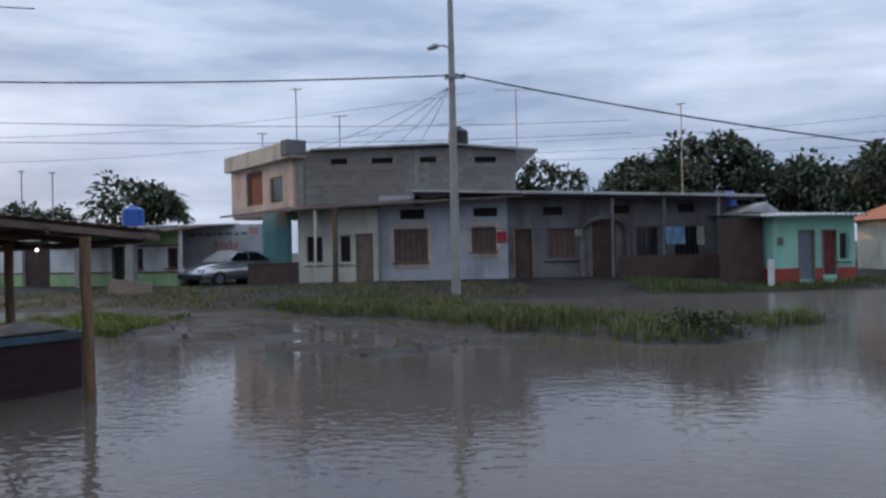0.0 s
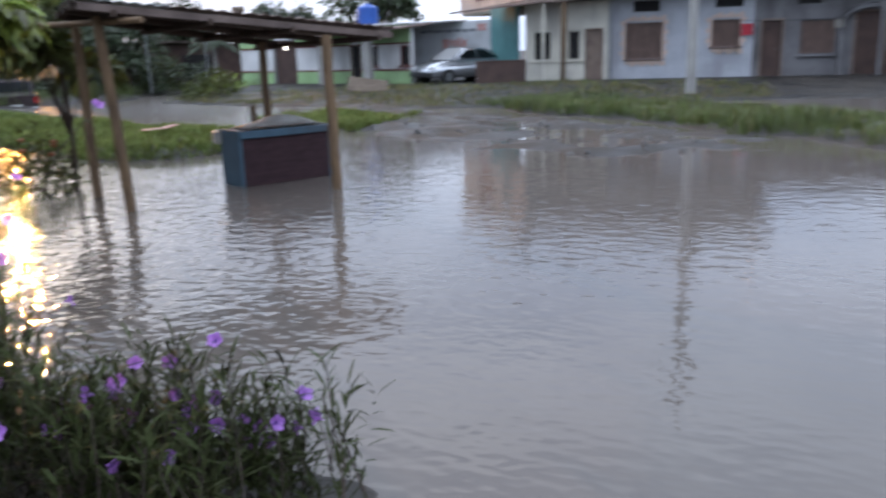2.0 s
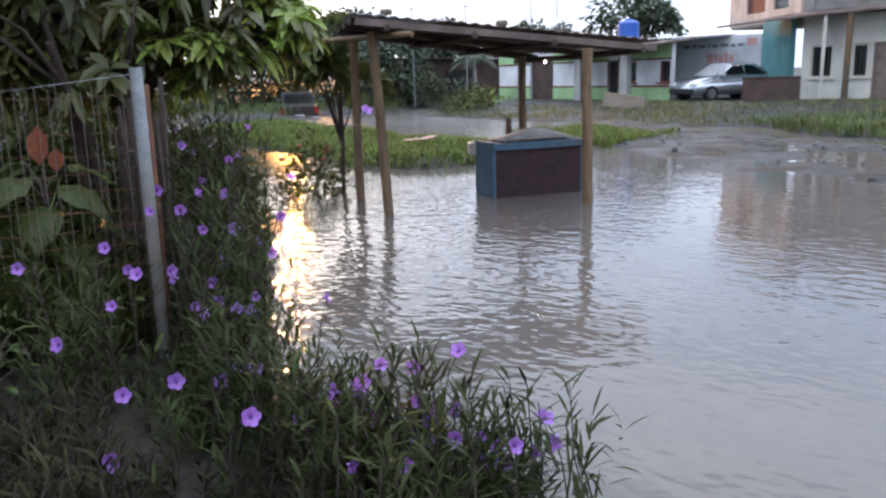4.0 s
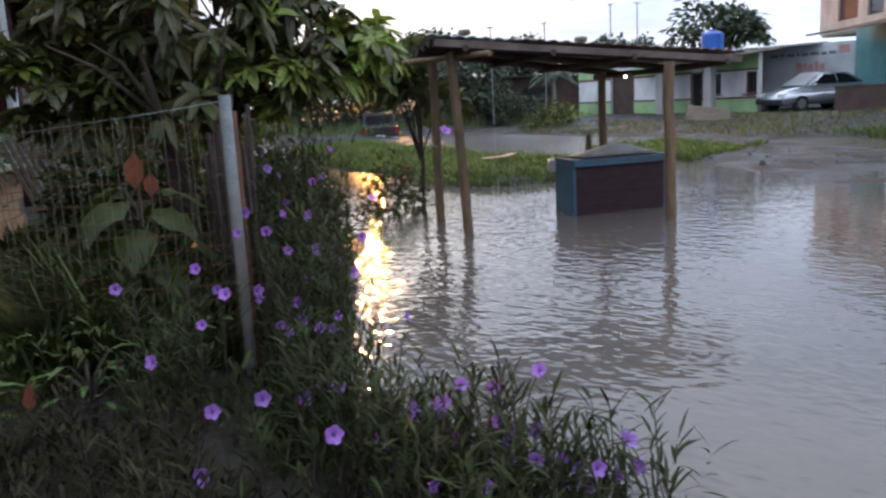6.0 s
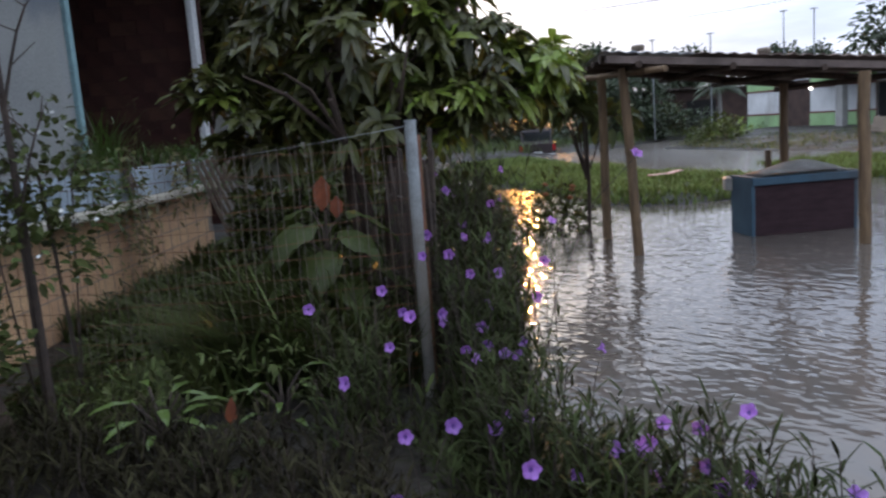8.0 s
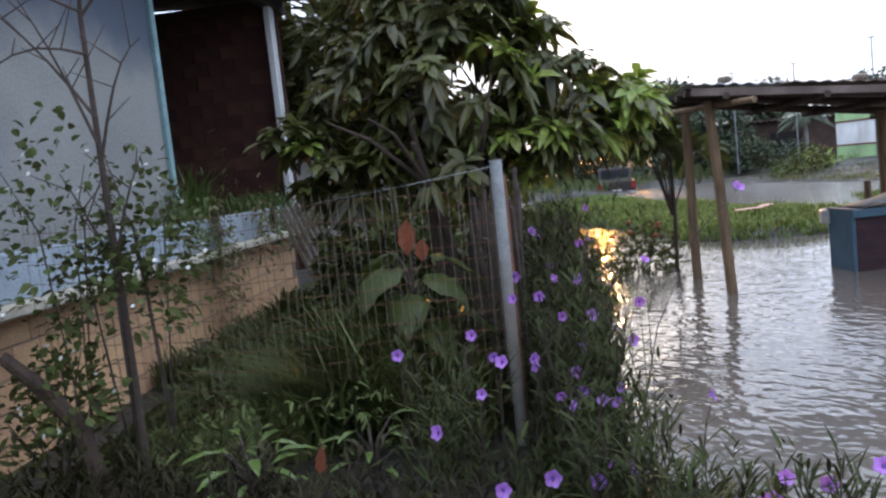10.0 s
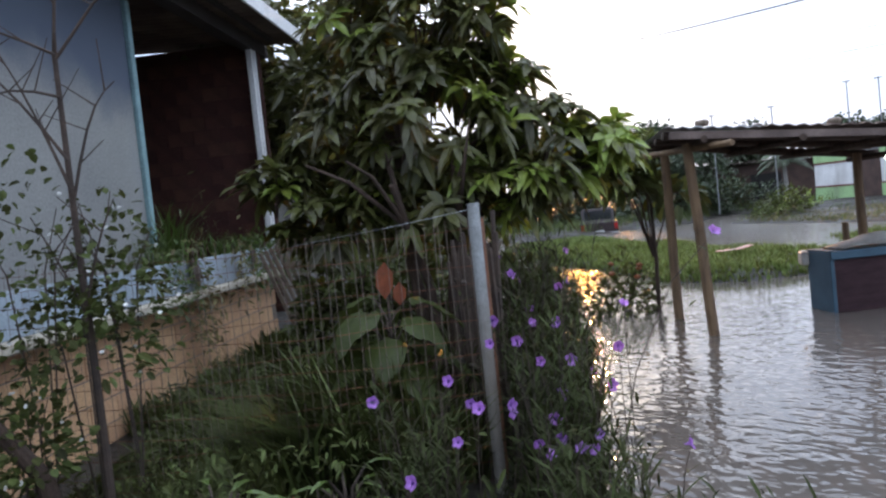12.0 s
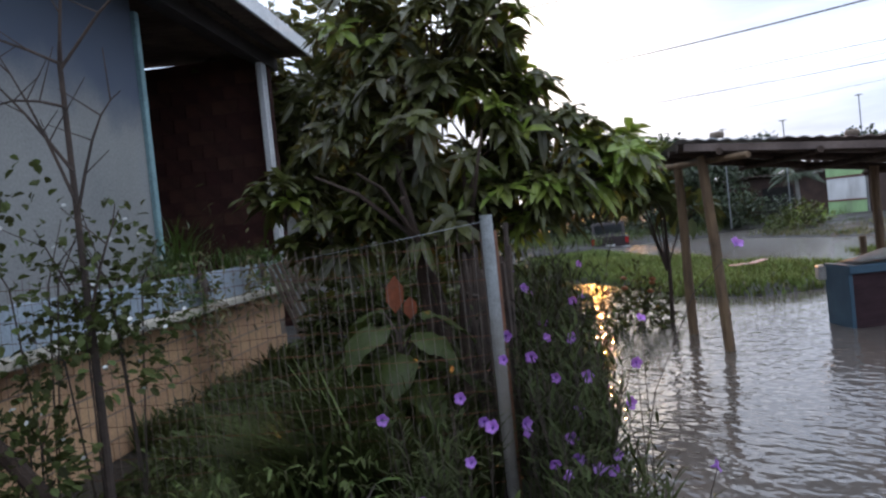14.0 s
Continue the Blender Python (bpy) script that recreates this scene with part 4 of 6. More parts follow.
# ---- long low green and white building ----
def long_building():
    h = thing("low_building", "long low building painted green and white with maroon lines", "building", (-21.5, 37.2, 0), -23.8)
    L = 11.73
    holes = [(2.69, 4.36, 0.3, 2.5), (8.13, 8.73, 0.35, 2.1), (9.23, 9.79, 1.2, 2.05), (11.09, 11.65, 1.2, 2.05)]
    part("wall", wall_with_openings(bmesh.new(), 0, L, 0, 2.95, 0, 0.2, holes), M["white"], h)

    def strip(a, b, z0, z1, matn, proud, nm):
        part(nm, box(((a + b) / 2, -proud / 2, (z0 + z1) / 2), (b - a, proud, z1 - z0)), M[matn], h)
    spans = [(0, holes[0][0]), (holes[0][1], holes[1][0]), (holes[1][1], L)]
    for a, b in spans:
        strip(a, b, 0.0, 1.0, "lime", 0.02, "dado")
        strip(a, b, 1.0, 1.07, "maroon", 0.035, "trim")
        strip(a, b, 2.1, 2.17, "maroon", 0.035, "trim")
        strip(a, b, 2.17, 2.95, "lime", 0.02, "frieze")
    door(h, 8.43, 0.35, 0.6, 1.75, 0, "opening")
    for x in (9.51, 11.37):
        window(h, x, 1.625, 0.56, 0.85, 0, "glass", "maroon", 2)
    part("door", box(((2.69 + 4.36) / 2, 0.1, 1.4), (1.67, 0.05, 2.2)), M["brownwall"], h, "tall dark doorway")
    for x in (7.33, 10.17):
        part("porch_post", box((x, -1.0, 1.3), (0.4, 0.3, 2.6), 0.02), M["concrete"], h)
    part("porch_roof", corrugated(L - 5.41 + 0.5, 2.6, 0.03, 0.25, 0.05, Matrix.Translation(((L + 5.41) / 2, -0.2, 2.82)) @ Matrix.Rotation(radians(5), 4, "X")), M["rustzinc"], h)
    part("fascia", box(((L + 5.41) / 2, -1.5, 2.62), (L - 5.41 + 0.5, 0.06, 0.16)), M["rustzinc"], h)
    part("roof", corrugated(L + 0.2, 4.0, 0.03, 0.25, 0.05, Matrix.Translation((L / 2, 1.9, 3.02)) @ Matrix.Rotation(radians(2), 4, "X")), M["zinc"], h)
    part("back", box((L / 2, 3.5, 1.45), (L, 0.2, 2.9)), M["white"], h)
    return h


long_building()
tank = thing("water_tank", "bright blue plastic water tank on the low roof", "water tank", (-14.1, 36.3, 3.08))
part("body", tube([(0, 0, 0), (0, 0, 0.06), (0, 0, 0.75), (0, 0, 0.86), (0, 0, 0.9)], [0.46, 0.48, 0.48, 0.32, 0.14], 16), M["bluetank"], tank)
part("lid", tube([(0, 0, 0.9), (0, 0, 0.95)], 0.16, 12), M["bluetank"], tank)


def sign_wall():
    h = thing("boundary_wall", "whitewashed boundary wall with faded painted lettering", "wall", (-11.8, 35.5, 0), 2)
    part("wall", box((1.95, 0.1, 1.55), (3.9, 0.2, 3.0), 0.02), M["signwall"], h)
    # illegible lettering: small grey strokes above, larger red ones below
    x = 0.5
    for k, w in enumerate((0.32, 0.18, 0.3, 0.12, 0.26, 0.34, 0.2, 0.28)):
        part("stroke", box((x + w / 2, -0.008, 2.62 + 0.02 * (k % 2)), (w, 0.01, 0.13)), M["signgrey"], h)
        x += w + 0.08
    x = 1.55
    for k, w in enumerate((0.24, 0.14, 0.18, 0.14, 0.2)):
        part("stroke", box((x + w / 2, -0.008, 2.08 + 0.05 * (k % 2)), (w, 0.01, 0.3 + 0.12 * (k % 3 == 0))), M["signred"], h)
        x += w + 0.05
    part("stroke", box((3.35, -0.008, 2.75), (0.4, 0.01, 0.3)), M["signred"], h)
    part("ledge", box((2.2, -0.06, 1.75), (3.2, 0.08, 0.05)), M["signwall"], h)


sign_wall()
w = thing("low_wall", "dark brown low wall before the teal shop", "wall", (-6.75, 31.6, 0.0))
part("wall", box((0, 0, 0.72), (2.0, 0.18, 1.15), 0.02), M["brownwall"], w)
part("coping", box((0, 0, 1.31), (2.06, 0.24, 0.05), 0.01), M["brownwall"], w)


# ---- cars ----
def wheel(parent, x, y, r):
    w = part("wheel", tube([(x, y - 0.09, r), (x, y + 0.09, r)], r, 18), M["black"], parent)
    s = -1 if y < 0 else 1
    part("rim", tube([(x, y + s * 0.092, r), (x, y + s * 0.1, r)], r * 0.6, 12), M["steel"], w)


def sedan(at, rz):
    """Silver saloon; its nose points along +x."""
    c = thing("car", "silver saloon car parked by the boundary wall", "car", at, rz)
    body = [(-2.1, 0.32), (-2.14, 0.62), (-2.08, 0.92), (-1.55, 1.0), (1.0, 0.93), (1.75, 0.82), (2.08, 0.68), (2.12, 0.35), (1.75, 0.26), (-1.8, 0.26)]
    bm = add_prism(bmesh.new(), body, -0.82, 0.82)
    bmesh.ops.bevel(bm, geom=[e for e in bm.edges if abs(e.verts[0].co.y - e.verts[1].co.y) < 0.01], offset=0.09, segments=3, affect="EDGES")
    part("body", bm, M["silver"], c, smooth=True)
    bm = bmesh.new()
    lo = [(-1.75, 0.97), (-0.95, 1.42), (0.15, 1.45), (1.05, 0.93)]
    a = [bm.verts.new((x, -0.76 if z < 1.2 else -0.58, z)) for x, z in lo]
    b = [bm.verts.new((x, 0.76 if z < 1.2 else 0.58, z)) for x, z in lo]
    for i in range(4):
        bm.faces.new((a[i], a[(i + 1) % 4], b[(i + 1) % 4], b[i]))
    bm.faces.new(a[::-1])
    bm.faces.new(b)
    bmesh.ops.recalc_face_normals(bm, faces=bm.faces)
    bmesh.ops.bevel(bm, geom=list(bm.edges), offset=0.05, segments=2, affect="EDGES")
    part("cabin", bm, M["silver"], c, smooth=True)
    for s in (-1, 1):
        for xs in (((-1.4, 1.03), (-0.88, 1.34), (-0.42, 1.37), (-0.42, 1.02)), ((-0.34, 1.02), (-0.34, 1.37), (0.12, 1.38), (0.8, 1.0))):
            bm = bmesh.new()
            v = [bm.verts.new((x, s * (0.775 - 0.19 * (z - 0.97) / 0.45), z)) for x, z in xs]
            f = bm.faces.new(v)
            bmesh.ops.solidify(bm, geom=[f], thickness=0.015)
            part("side_window", bm, M["glass"], c)
    for x0, z0, x1, z1, nm in ((-1.72, 1.02, -1.0, 1.41, "rear_window"), (1.0, 0.98, 0.24, 1.43, "windscreen")):
        bm = bmesh.new()
        off = -0.02 if x0 < 0 else 0.02
        f = bm.faces.new([bm.verts.new(p) for p in ((x0 + off, -0.66, z0 + 0.02), (x0 + off, 0.66, z0 + 0.02), (x1 + off, 0.5, z1 + 0.02), (x1 + off, -0.5, z1 + 0.02))])
        bmesh.ops.solidify(bm, geom=[f], thickness=0.015)
        part(nm, bm, M["lampglass"], c)
    for x in (-1.3, 1.32):
        for y in (-0.78, 0.78):
            wheel(c, x, y, 0.31)
    for s in (-1, 1):
        part("tail_light", box((-2.1, s * 0.62, 0.82), (0.08, 0.3, 0.16), 0.02), M["redglass"], c)
        part("headlight", box((2.04, s * 0.6, 0.66), (0.12, 0.32, 0.13), 0.02), M["lampglass"], c)
        part("mirror", box((0.75, s * 0.88, 1.0), (0.1, 0.16, 0.11), 0.02), M["silver"], c)
    part("bumper", box((-2.12, 0, 0.45), (0.1, 1.55, 0.2), 0.03), M["silver"], c)
    part("plate", box((-2.175, 0, 0.6), (0.01, 0.42, 0.13)), M["plate"], c)
    part("bumper", box((2.1, 0, 0.42), (0.1, 1.5, 0.18), 0.03), M["blacktank"], c)


sedan((-8.95, 33.5, 0.42), 236)


def pickup(at, rz):
    c = thing("pickup_truck", "dark pickup truck standing on the flooded street", "pickup truck", at, rz)
    part("body", add_prism(bmesh.new(), [(-2.4, 0.45), (-2.4, 1.02), (-0.4, 1.05), (1.2, 1.0), (2.3, 0.92), (2.4, 0.45)], -0.85, 0.85), M["darkcar"], c)
    part("cabin", add_prism(bmesh.new(), [(-0.7, 1.02), (-0.5, 1.66), (0.6, 1.68), (1.25, 1.0)], -0.76, 0.76), M["darkcar"], c)
    part("rear_window", box((-0.66, 0, 1.36), (0.06, 1.3, 0.42), 0, Matrix.Rotation(0, 4, "Y")), M["glass"], c)
    for s in (-1, 1):
        part("tail_light", box((-2.42, s * 0.75, 0.85), (0.06, 0.14, 0.26)), M["redglass"], c)
        part("side_window", box((0.1, s * 0.765, 1.36), (1.0, 0.02, 0.4)), M["glass"], c)
    part("bumper", box((-2.48, 0, 0.5), (0.12, 1.7, 0.16), 0.02), M["steel"], c)
    part("plate", box((-2.55, 0, 0.62), (0.01, 0.4, 0.14)), M["plate"], c)
    for x in (-1.5, 1.5):
        for y in (-0.76, 0.76):
            wheel(c, x, y, 0.36)


pickup((-27.7, 28.5, -0.54), 135)


# ---- utility pole, lamp and overhead wires ----
pole = thing("utility_pole", "tall grey concrete utility pole with a street lamp", "utility pole", (0.43, 27.16, 0))
part("shaft", tube([(0, 0, -0.3), (0.0, 0, 5.0), (0.0, 0, 10.8)], [0.17, 0.135, 0.09], 12), M["concrete"], pole)
arm = part("lamp_arm", tube([(0, 0, 8.55), (-0.25, -0.1, 8.66), (-0.5, -0.2, 8.62)], 0.025, 6), M["steel"], pole)
part("lamp_head", tube([(-0.42, -0.18, 8.63), (-0.55, -0.22, 8.60), (-0.8, -0.3, 8.5)], [0.05, 0.11, 0.06], 10), M["steel"], pole, "dark street lamp head")
part("crossarm", box((0.1, -0.12, 7.55), (0.7, 0.08, 0.08), 0.01), M["steel"], pole)
for x in (-0.2, 0.15, 0.42):
    part("insulator", tube([(x, -0.12, 7.59), (x, -0.12, 7.68)], 0.035, 8), M["blacktank"], pole)
part("band", tube([(0, 0, 7.2), (0, 0, 7.26)], 0.14, 12), M["steel"], pole)


def wire(name, label, a, b, sag, r=0.02):
    a, b = Vector(a), Vector(b)
    pts = []
    for i in range(25):
        s = i / 24
        p = a.lerp(b, s)
        p.z -= 4 * sag * s * (1 - s)
        pts.append(p)
    tagged(part(name, tube(pts, r, 5), M["cable"]), label, "overhead wire")


wire("overhead_wire", "thick black cable slung to the concrete pole", (-32, 27.5, 8.9), (0.35, 27.0, 7.62), 0.45, 0.028)
wire("overhead_wire", "thick black cable slung to the concrete pole", (0.55, 27.0, 7.66), (38, 24.0, 2.8), 1.1, 0.028)
wire("overhead_wire", "thin wire far behind the houses", (-40, 44, 9.0), (2.0, 46, 10.8), 1.2, 0.010)
wire("overhead_wire", "thin wire far behind the houses", (-40, 44, 7.6), (2.0, 46, 9.2), 1.1, 0.010)
wire("overhead_wire", "thin wire far behind the houses", (3, 46, 7.8), (45, 40, 10.6), 0.8, 0.010)
wire("overhead_wire", "thin wire far behind the houses", (3, 46, 7.2), (45, 40, 9.6), 0.8, 0.010)
wire("overhead_wire", "thin wire far behind the houses", (3, 46, 6.8), (45, 40, 8.6), 0.8, 0.010)
for ex, ez in ((-5.3, 6.0), (-3.4, 6.05), (-2.0, 6.05), (-1.0, 6.1)):
    wire("service_wire", "thin service wire from the pole to the roof", (0.35, 27.1, 7.25), (ex, 33.2, ez), 0.15, 0.01)
wire("overhead_wire", "single cable crossing the sky above the tree", (-11.35, 5.46, 4.5), (-7.4, 14.6, 6.3), 0.12, 0.012)
wire("overhead_wire", "thin wire along the flooded street", (-40, 20, 7.0), (12, 50, 9.6), 0.8, 0.015)
wire("overhead_wire", "thin wire along the flooded street", (-40, 20, 6.2), (12, 50, 8.8), 0.8, 0.015)


def antenna(x, y, z0, z1, boom, ang):
    a = thing("antenna", "thin rooftop television antenna mast", "antenna", (x, y, z0))
    part("mast", tube([(0, 0, 0), (0, 0, z1 - z0)], 0.028, 6), M["steel"], a)
    c, s = math.cos(radians(ang)), math.sin(radians(ang))
    part("boom", tube([(-boom / 2 * c, -boom / 2 * s, z1 - z0 - 0.05), (boom / 2 * c, boom / 2 * s, z1 - z0 - 0.02)], 0.018, 5), M["steel"], a)
    for k in range(5):
        u = -boom / 2 + boom * (k + 0.5) / 5
        part("element", tube([(u * c + 0.25 * s, u * s - 0.25 * c, z1 - z0 - 0.03), (u * c - 0.25 * s, u * s + 0.25 * c, z1 - z0 - 0.03)], 0.01, 4), M["steel"], a)


antenna(-6.25, 34.6, 5.9, 8.85, 0.5, 20)
antenna(-4.3, 34, 5.95, 7.55, 0.7, 5)
antenna(3.3, 34.5, 5.8, 8.6, 1.9, 10)
antenna(10.9, 36, 4.0, 8.1, 0.2, 30)
antenna(-8.1, 36.2, 6.0, 7.2, 0.5, 40)
for x, y, z in ((-17.6, 36, 5.6), (-19.0, 36, 5.7), (-21.5, 34, 5.0), (-24, 33, 5.0)):
    antenna(x, y, 0.2, z, 0.3, 15)


# ---- market stall standing in the water ----
def stall():
    k = thing("market_stall", "open pole stall with a rusty tin roof, standing in water", "stall")
    def leg(base, top, r0, r1):
        b, t2 = Vector(base), Vector(top)
        pts = [b + (t2 - b) * s + Vector((random.uniform(-1, 1), random.uniform(-1, 1), 0)) * 0.012 for s in np.linspace(0, 1, 6)]
        lg = part("leg", tube(pts, list(np.linspace(r0, r1, 6)), 10), M["bamboo"], k)
        for s in (0.3, 0.62):
            q = b + (t2 - b) * s
            part("knot", tube([q - Vector((0, 0, 0.012)), q + Vector((0, 0, 0.012))], r0 * 1.06, 10), M["bamboo"], lg)
    leg((-6.03, 7.66, -0.35), (-6.12, 7.54, 2.20), 0.062, 0.055)
    leg((-7.16, 8.45, -0.35), (-7.20, 8.47, 2.2), 0.062, 0.055)
    leg((-4.21, 9.42, -0.35), (-4.24, 9.42, 1.96), 0.07, 0.066)
    leg((-5.92, 10.9, -0.35), (-5.95, 10.9, 1.93), 0.066, 0.06)
    # roof plane through its four corners
    NL, BL, BR, NR = Vector((-5.97, 7.0, 2.36)), Vector((-7.5, 8.5, 2.35)), Vector((-6.15, 11.38, 1.95)), Vector((-3.72, 10.58, 2.02))
    sheets = 4
    for i in range(sheets):
        s0, s1 = i / sheets - (0.02 if i else 0), (i + 1) / sheets
        bm = bmesh.new()
        n = 22
        top, bot = [], []
        for j in range(n + 1):
            s = s0 + (s1 - s0) * j / n
            w = 0.012 * math.sin(j * 1.9) + 0.006 * i % 2
            p0, p1 = NL.lerp(NR, s), BL.lerp(BR, s)
            for p, lst in ((p0, top), (p1, bot)):
                lst.append((bm.verts.new(p + Vector((0, 0, w + 0.02))), bm.verts.new(p + Vector((0, 0, w + 0.008)))))
        for j in range(n):
            bm.faces.new((top[j][0], top[j + 1][0], bot[j + 1][0], bot[j][0]))
            bm.faces.new((top[j][1], bot[j][1], bot[j + 1][1], top[j + 1][1]))
            bm.faces.new((top[j][0], top[j][1], top[j + 1][1], top[j + 1][0]))
            bm.faces.new((bot[j][0], bot[j + 1][0], bot[j + 1][1], bot[j][1]))
        bmesh.ops.recalc_face_normals(bm, faces=bm.faces)
        part("roof_sheet", bm, M["rustzinc"] if i else M["zinc"], k, "" if i else "greyer zinc sheet at the corner")
    def rafter(a, b, r=0.04):
        part("rafter", tube([a, a.lerp(b, 0.5) + Vector((0, 0, -0.01)), b], r, 8), M["bark"], k)
    dn = Vector((0, 0, -0.06))
    rafter(NL.lerp(BL, 0.12) + dn, NR.lerp(BR, 0.12) + dn, 0.05)
    rafter(NL.lerp(BL, 0.5) + dn, NR.lerp(BR, 0.5) + dn)
    rafter(NL.lerp(BL, 0.9) + dn, NR.lerp(BR, 0.9) + dn, 0.05)
    for s in (0.1, 0.36, 0.62, 0.94):
        rafter(NL.lerp(NR, s) + dn * 1.9, BL.lerp(BR, s) + dn * 1.9)
    part("fascia_board", box((0, 0, 0), (1.0, 0.03, 0.1), m=Matrix.Translation(NL.lerp(NR, 0.5) + Vector((-0.02, 0.03, -0.07))) @ (NR - NL).to_track_quat("X", "Z").to_matrix().to_4x4() @ Matrix.Diagonal(((NR - NL).length * 0.98, 1, 0.8, 1))), M["rustzinc"], k)
    for s in (0.1, 0.45):
        p = NL.lerp(NR, s) + Vector((-0.05, 0.05, 0.06))
        part("stone_weight", box(p, (0.14, 0.1, 0.07), 0.02), M["plank"], k, "lump of wood weighting the roof")
    part("side_pole", tube([(-7.4, 8.0, 2.15), (-5.4, 7.35, 2.13)], 0.035, 8), M["bamboo"], k)


stall()


def counter_box():
    """Blue-framed cupboard lying in the water under the stall."""
    c = thing("stall_counter", "blue painted wooden counter with dark panels, half sunk in water", "counter", (-5.57, 9.35, 0), 55)
    L, W, Hc = 1.42, 0.6, 0.76
    part("front_panel", box((L / 2, 0.02, 0.2), (L - 0.1, 0.03, 1.0)), M["boxdark"], c, "dark stained front board")
    part("back_panel", box((L / 2, W - 0.02, 0.2), (L - 0.1, 0.03, 1.0)), M["boxdark"], c)
    for x in (0.025, L - 0.025):
        part("side_panel", box((x, W / 2, 0.22), (0.05, W, 1.08), 0.006), M["bluewood"], c, "blue painted side")
    part("top_rail", box((L / 2, 0.0, Hc - 0.06), (L, 0.07, 0.1), 0.008), M["bluewood"], c)
    part("top_rail", box((L / 2, W, Hc - 0.06), (L, 0.07, 0.1), 0.008), M["bluewood"], c)
    part("top", box((L / 2, W / 2, Hc - 0.03), (L - 0.02, W - 0.08, 0.03)), M["bluewood"], c)


counter_box()
lamp = thing("light_bulb", "lit white bulb hanging under the stall roof", "lamp", (-5.55, 10.88, 1.83))
bm = bmesh.new()
bmesh.ops.create_uvsphere(bm, u_segments=10, v_segments=8, radius=0.02)
part("bulb", bm, M["bulb"], lamp, "glowing glass bulb", True)
part("socket", tube([(0, 0, 0.016), (0, 0, 0.06)], 0.012, 8), M["blacktank"], lamp)
part("flex", tube([(0, 0, 0.06), (0, 0, 0.2)], 0.003, 5), M["cable"], lamp)
bm = bmesh.new()
k = 18
for j in range(8):
    for i in range(k + 1):
        u, v = i / k, j / 7
        hgt = 0.13 * math.sin(math.pi * u) ** 0.6 * math.sin(math.pi * (0.08 + 0.84 * v)) * (1 + 0.25 * math.sin(9 * u + 5 * v))
        bm.verts.new((0.15 + 1.2 * u, 0.03 + 0.54 * v, 0.0 + hgt))
bm.verts.ensure_lookup_table()
for j in range(7):
    for i in range(k):
        a = j * (k + 1) + i
        bm.faces.new([bm.verts[q] for q in (a, a + 1, a + k + 2, a + k + 1)])
bmesh.ops.solidify(bm, geom=list(bm.faces), thickness=0.012)
ob = tagged(part("tarpaulin", bm, M["sheet"], smooth=True), "crumpled dirty white tarpaulin on the counter", "tarpaulin")
ob.matrix_world = pose(-5.57, 9.35, 0.76, 0, 0, 55)
ob = tagged(part("foam_box", box((0, 0, 0.09), (0.3, 0.25, 0.18), 0.02), M["sheet"]), "white foam box on the counter's end", "box")
ob.matrix_world = pose(-6.06, 9.80, 0.55, 0, 0, 40)
tagged(part("stake", tube([(-6.0, 10.6, -0.3), (-6.02, 10.6, 1.02)], 0.045, 8), M["bamboo"]), "short wooden stake in the water", "stake")


# ---- dark shed and far things along the flooded street ----
h = thing("far_shed", "low dark maroon shed behind the hedge", "shed", (-27.5, 42.5, 0), 33)
part("wall", box((0, 0, 1.3), (11, 4, 2.6)), M["brownwall"], h)
part("roof", corrugated(11.6, 5, 0.04, 0.3, 0.05, Matrix.Translation((0, 0, 2.75))), M["rustzinc"], h)
for x in (-3.5, 0, 3.5):
    part("opening", box((x, -2.02, 1.2), (1.6, 0.05, 1.6)), M["opening"], h)
h = thing("far_house", "distant grey block house glimpsed behind the tree", "house", (-15.3, 7.9, 0), 63)
up = part("wall", box((0, 0.1, 2.6), (4.2, 0.2, 5.2)), M["mortar"], h)
block_courses(up, -2.1, 2.1, 2.6, 5.2, 0, 0.4, 0.2, "block_grey")
part("window", box((0.35, -0.03, 3.25), (0.5, 0.05, 0.35)), M["opening"], h)


# ---- the house with the porch ----
HX, HY = -10.99, 4.50
HOUSE = Matrix.Translation((HX, HY, 0)) @ Matrix.Rotation(math.atan2(-0.6502, 0.7598), 4, "Z")
# local axes: x runs along the front, y towards the fence, z up


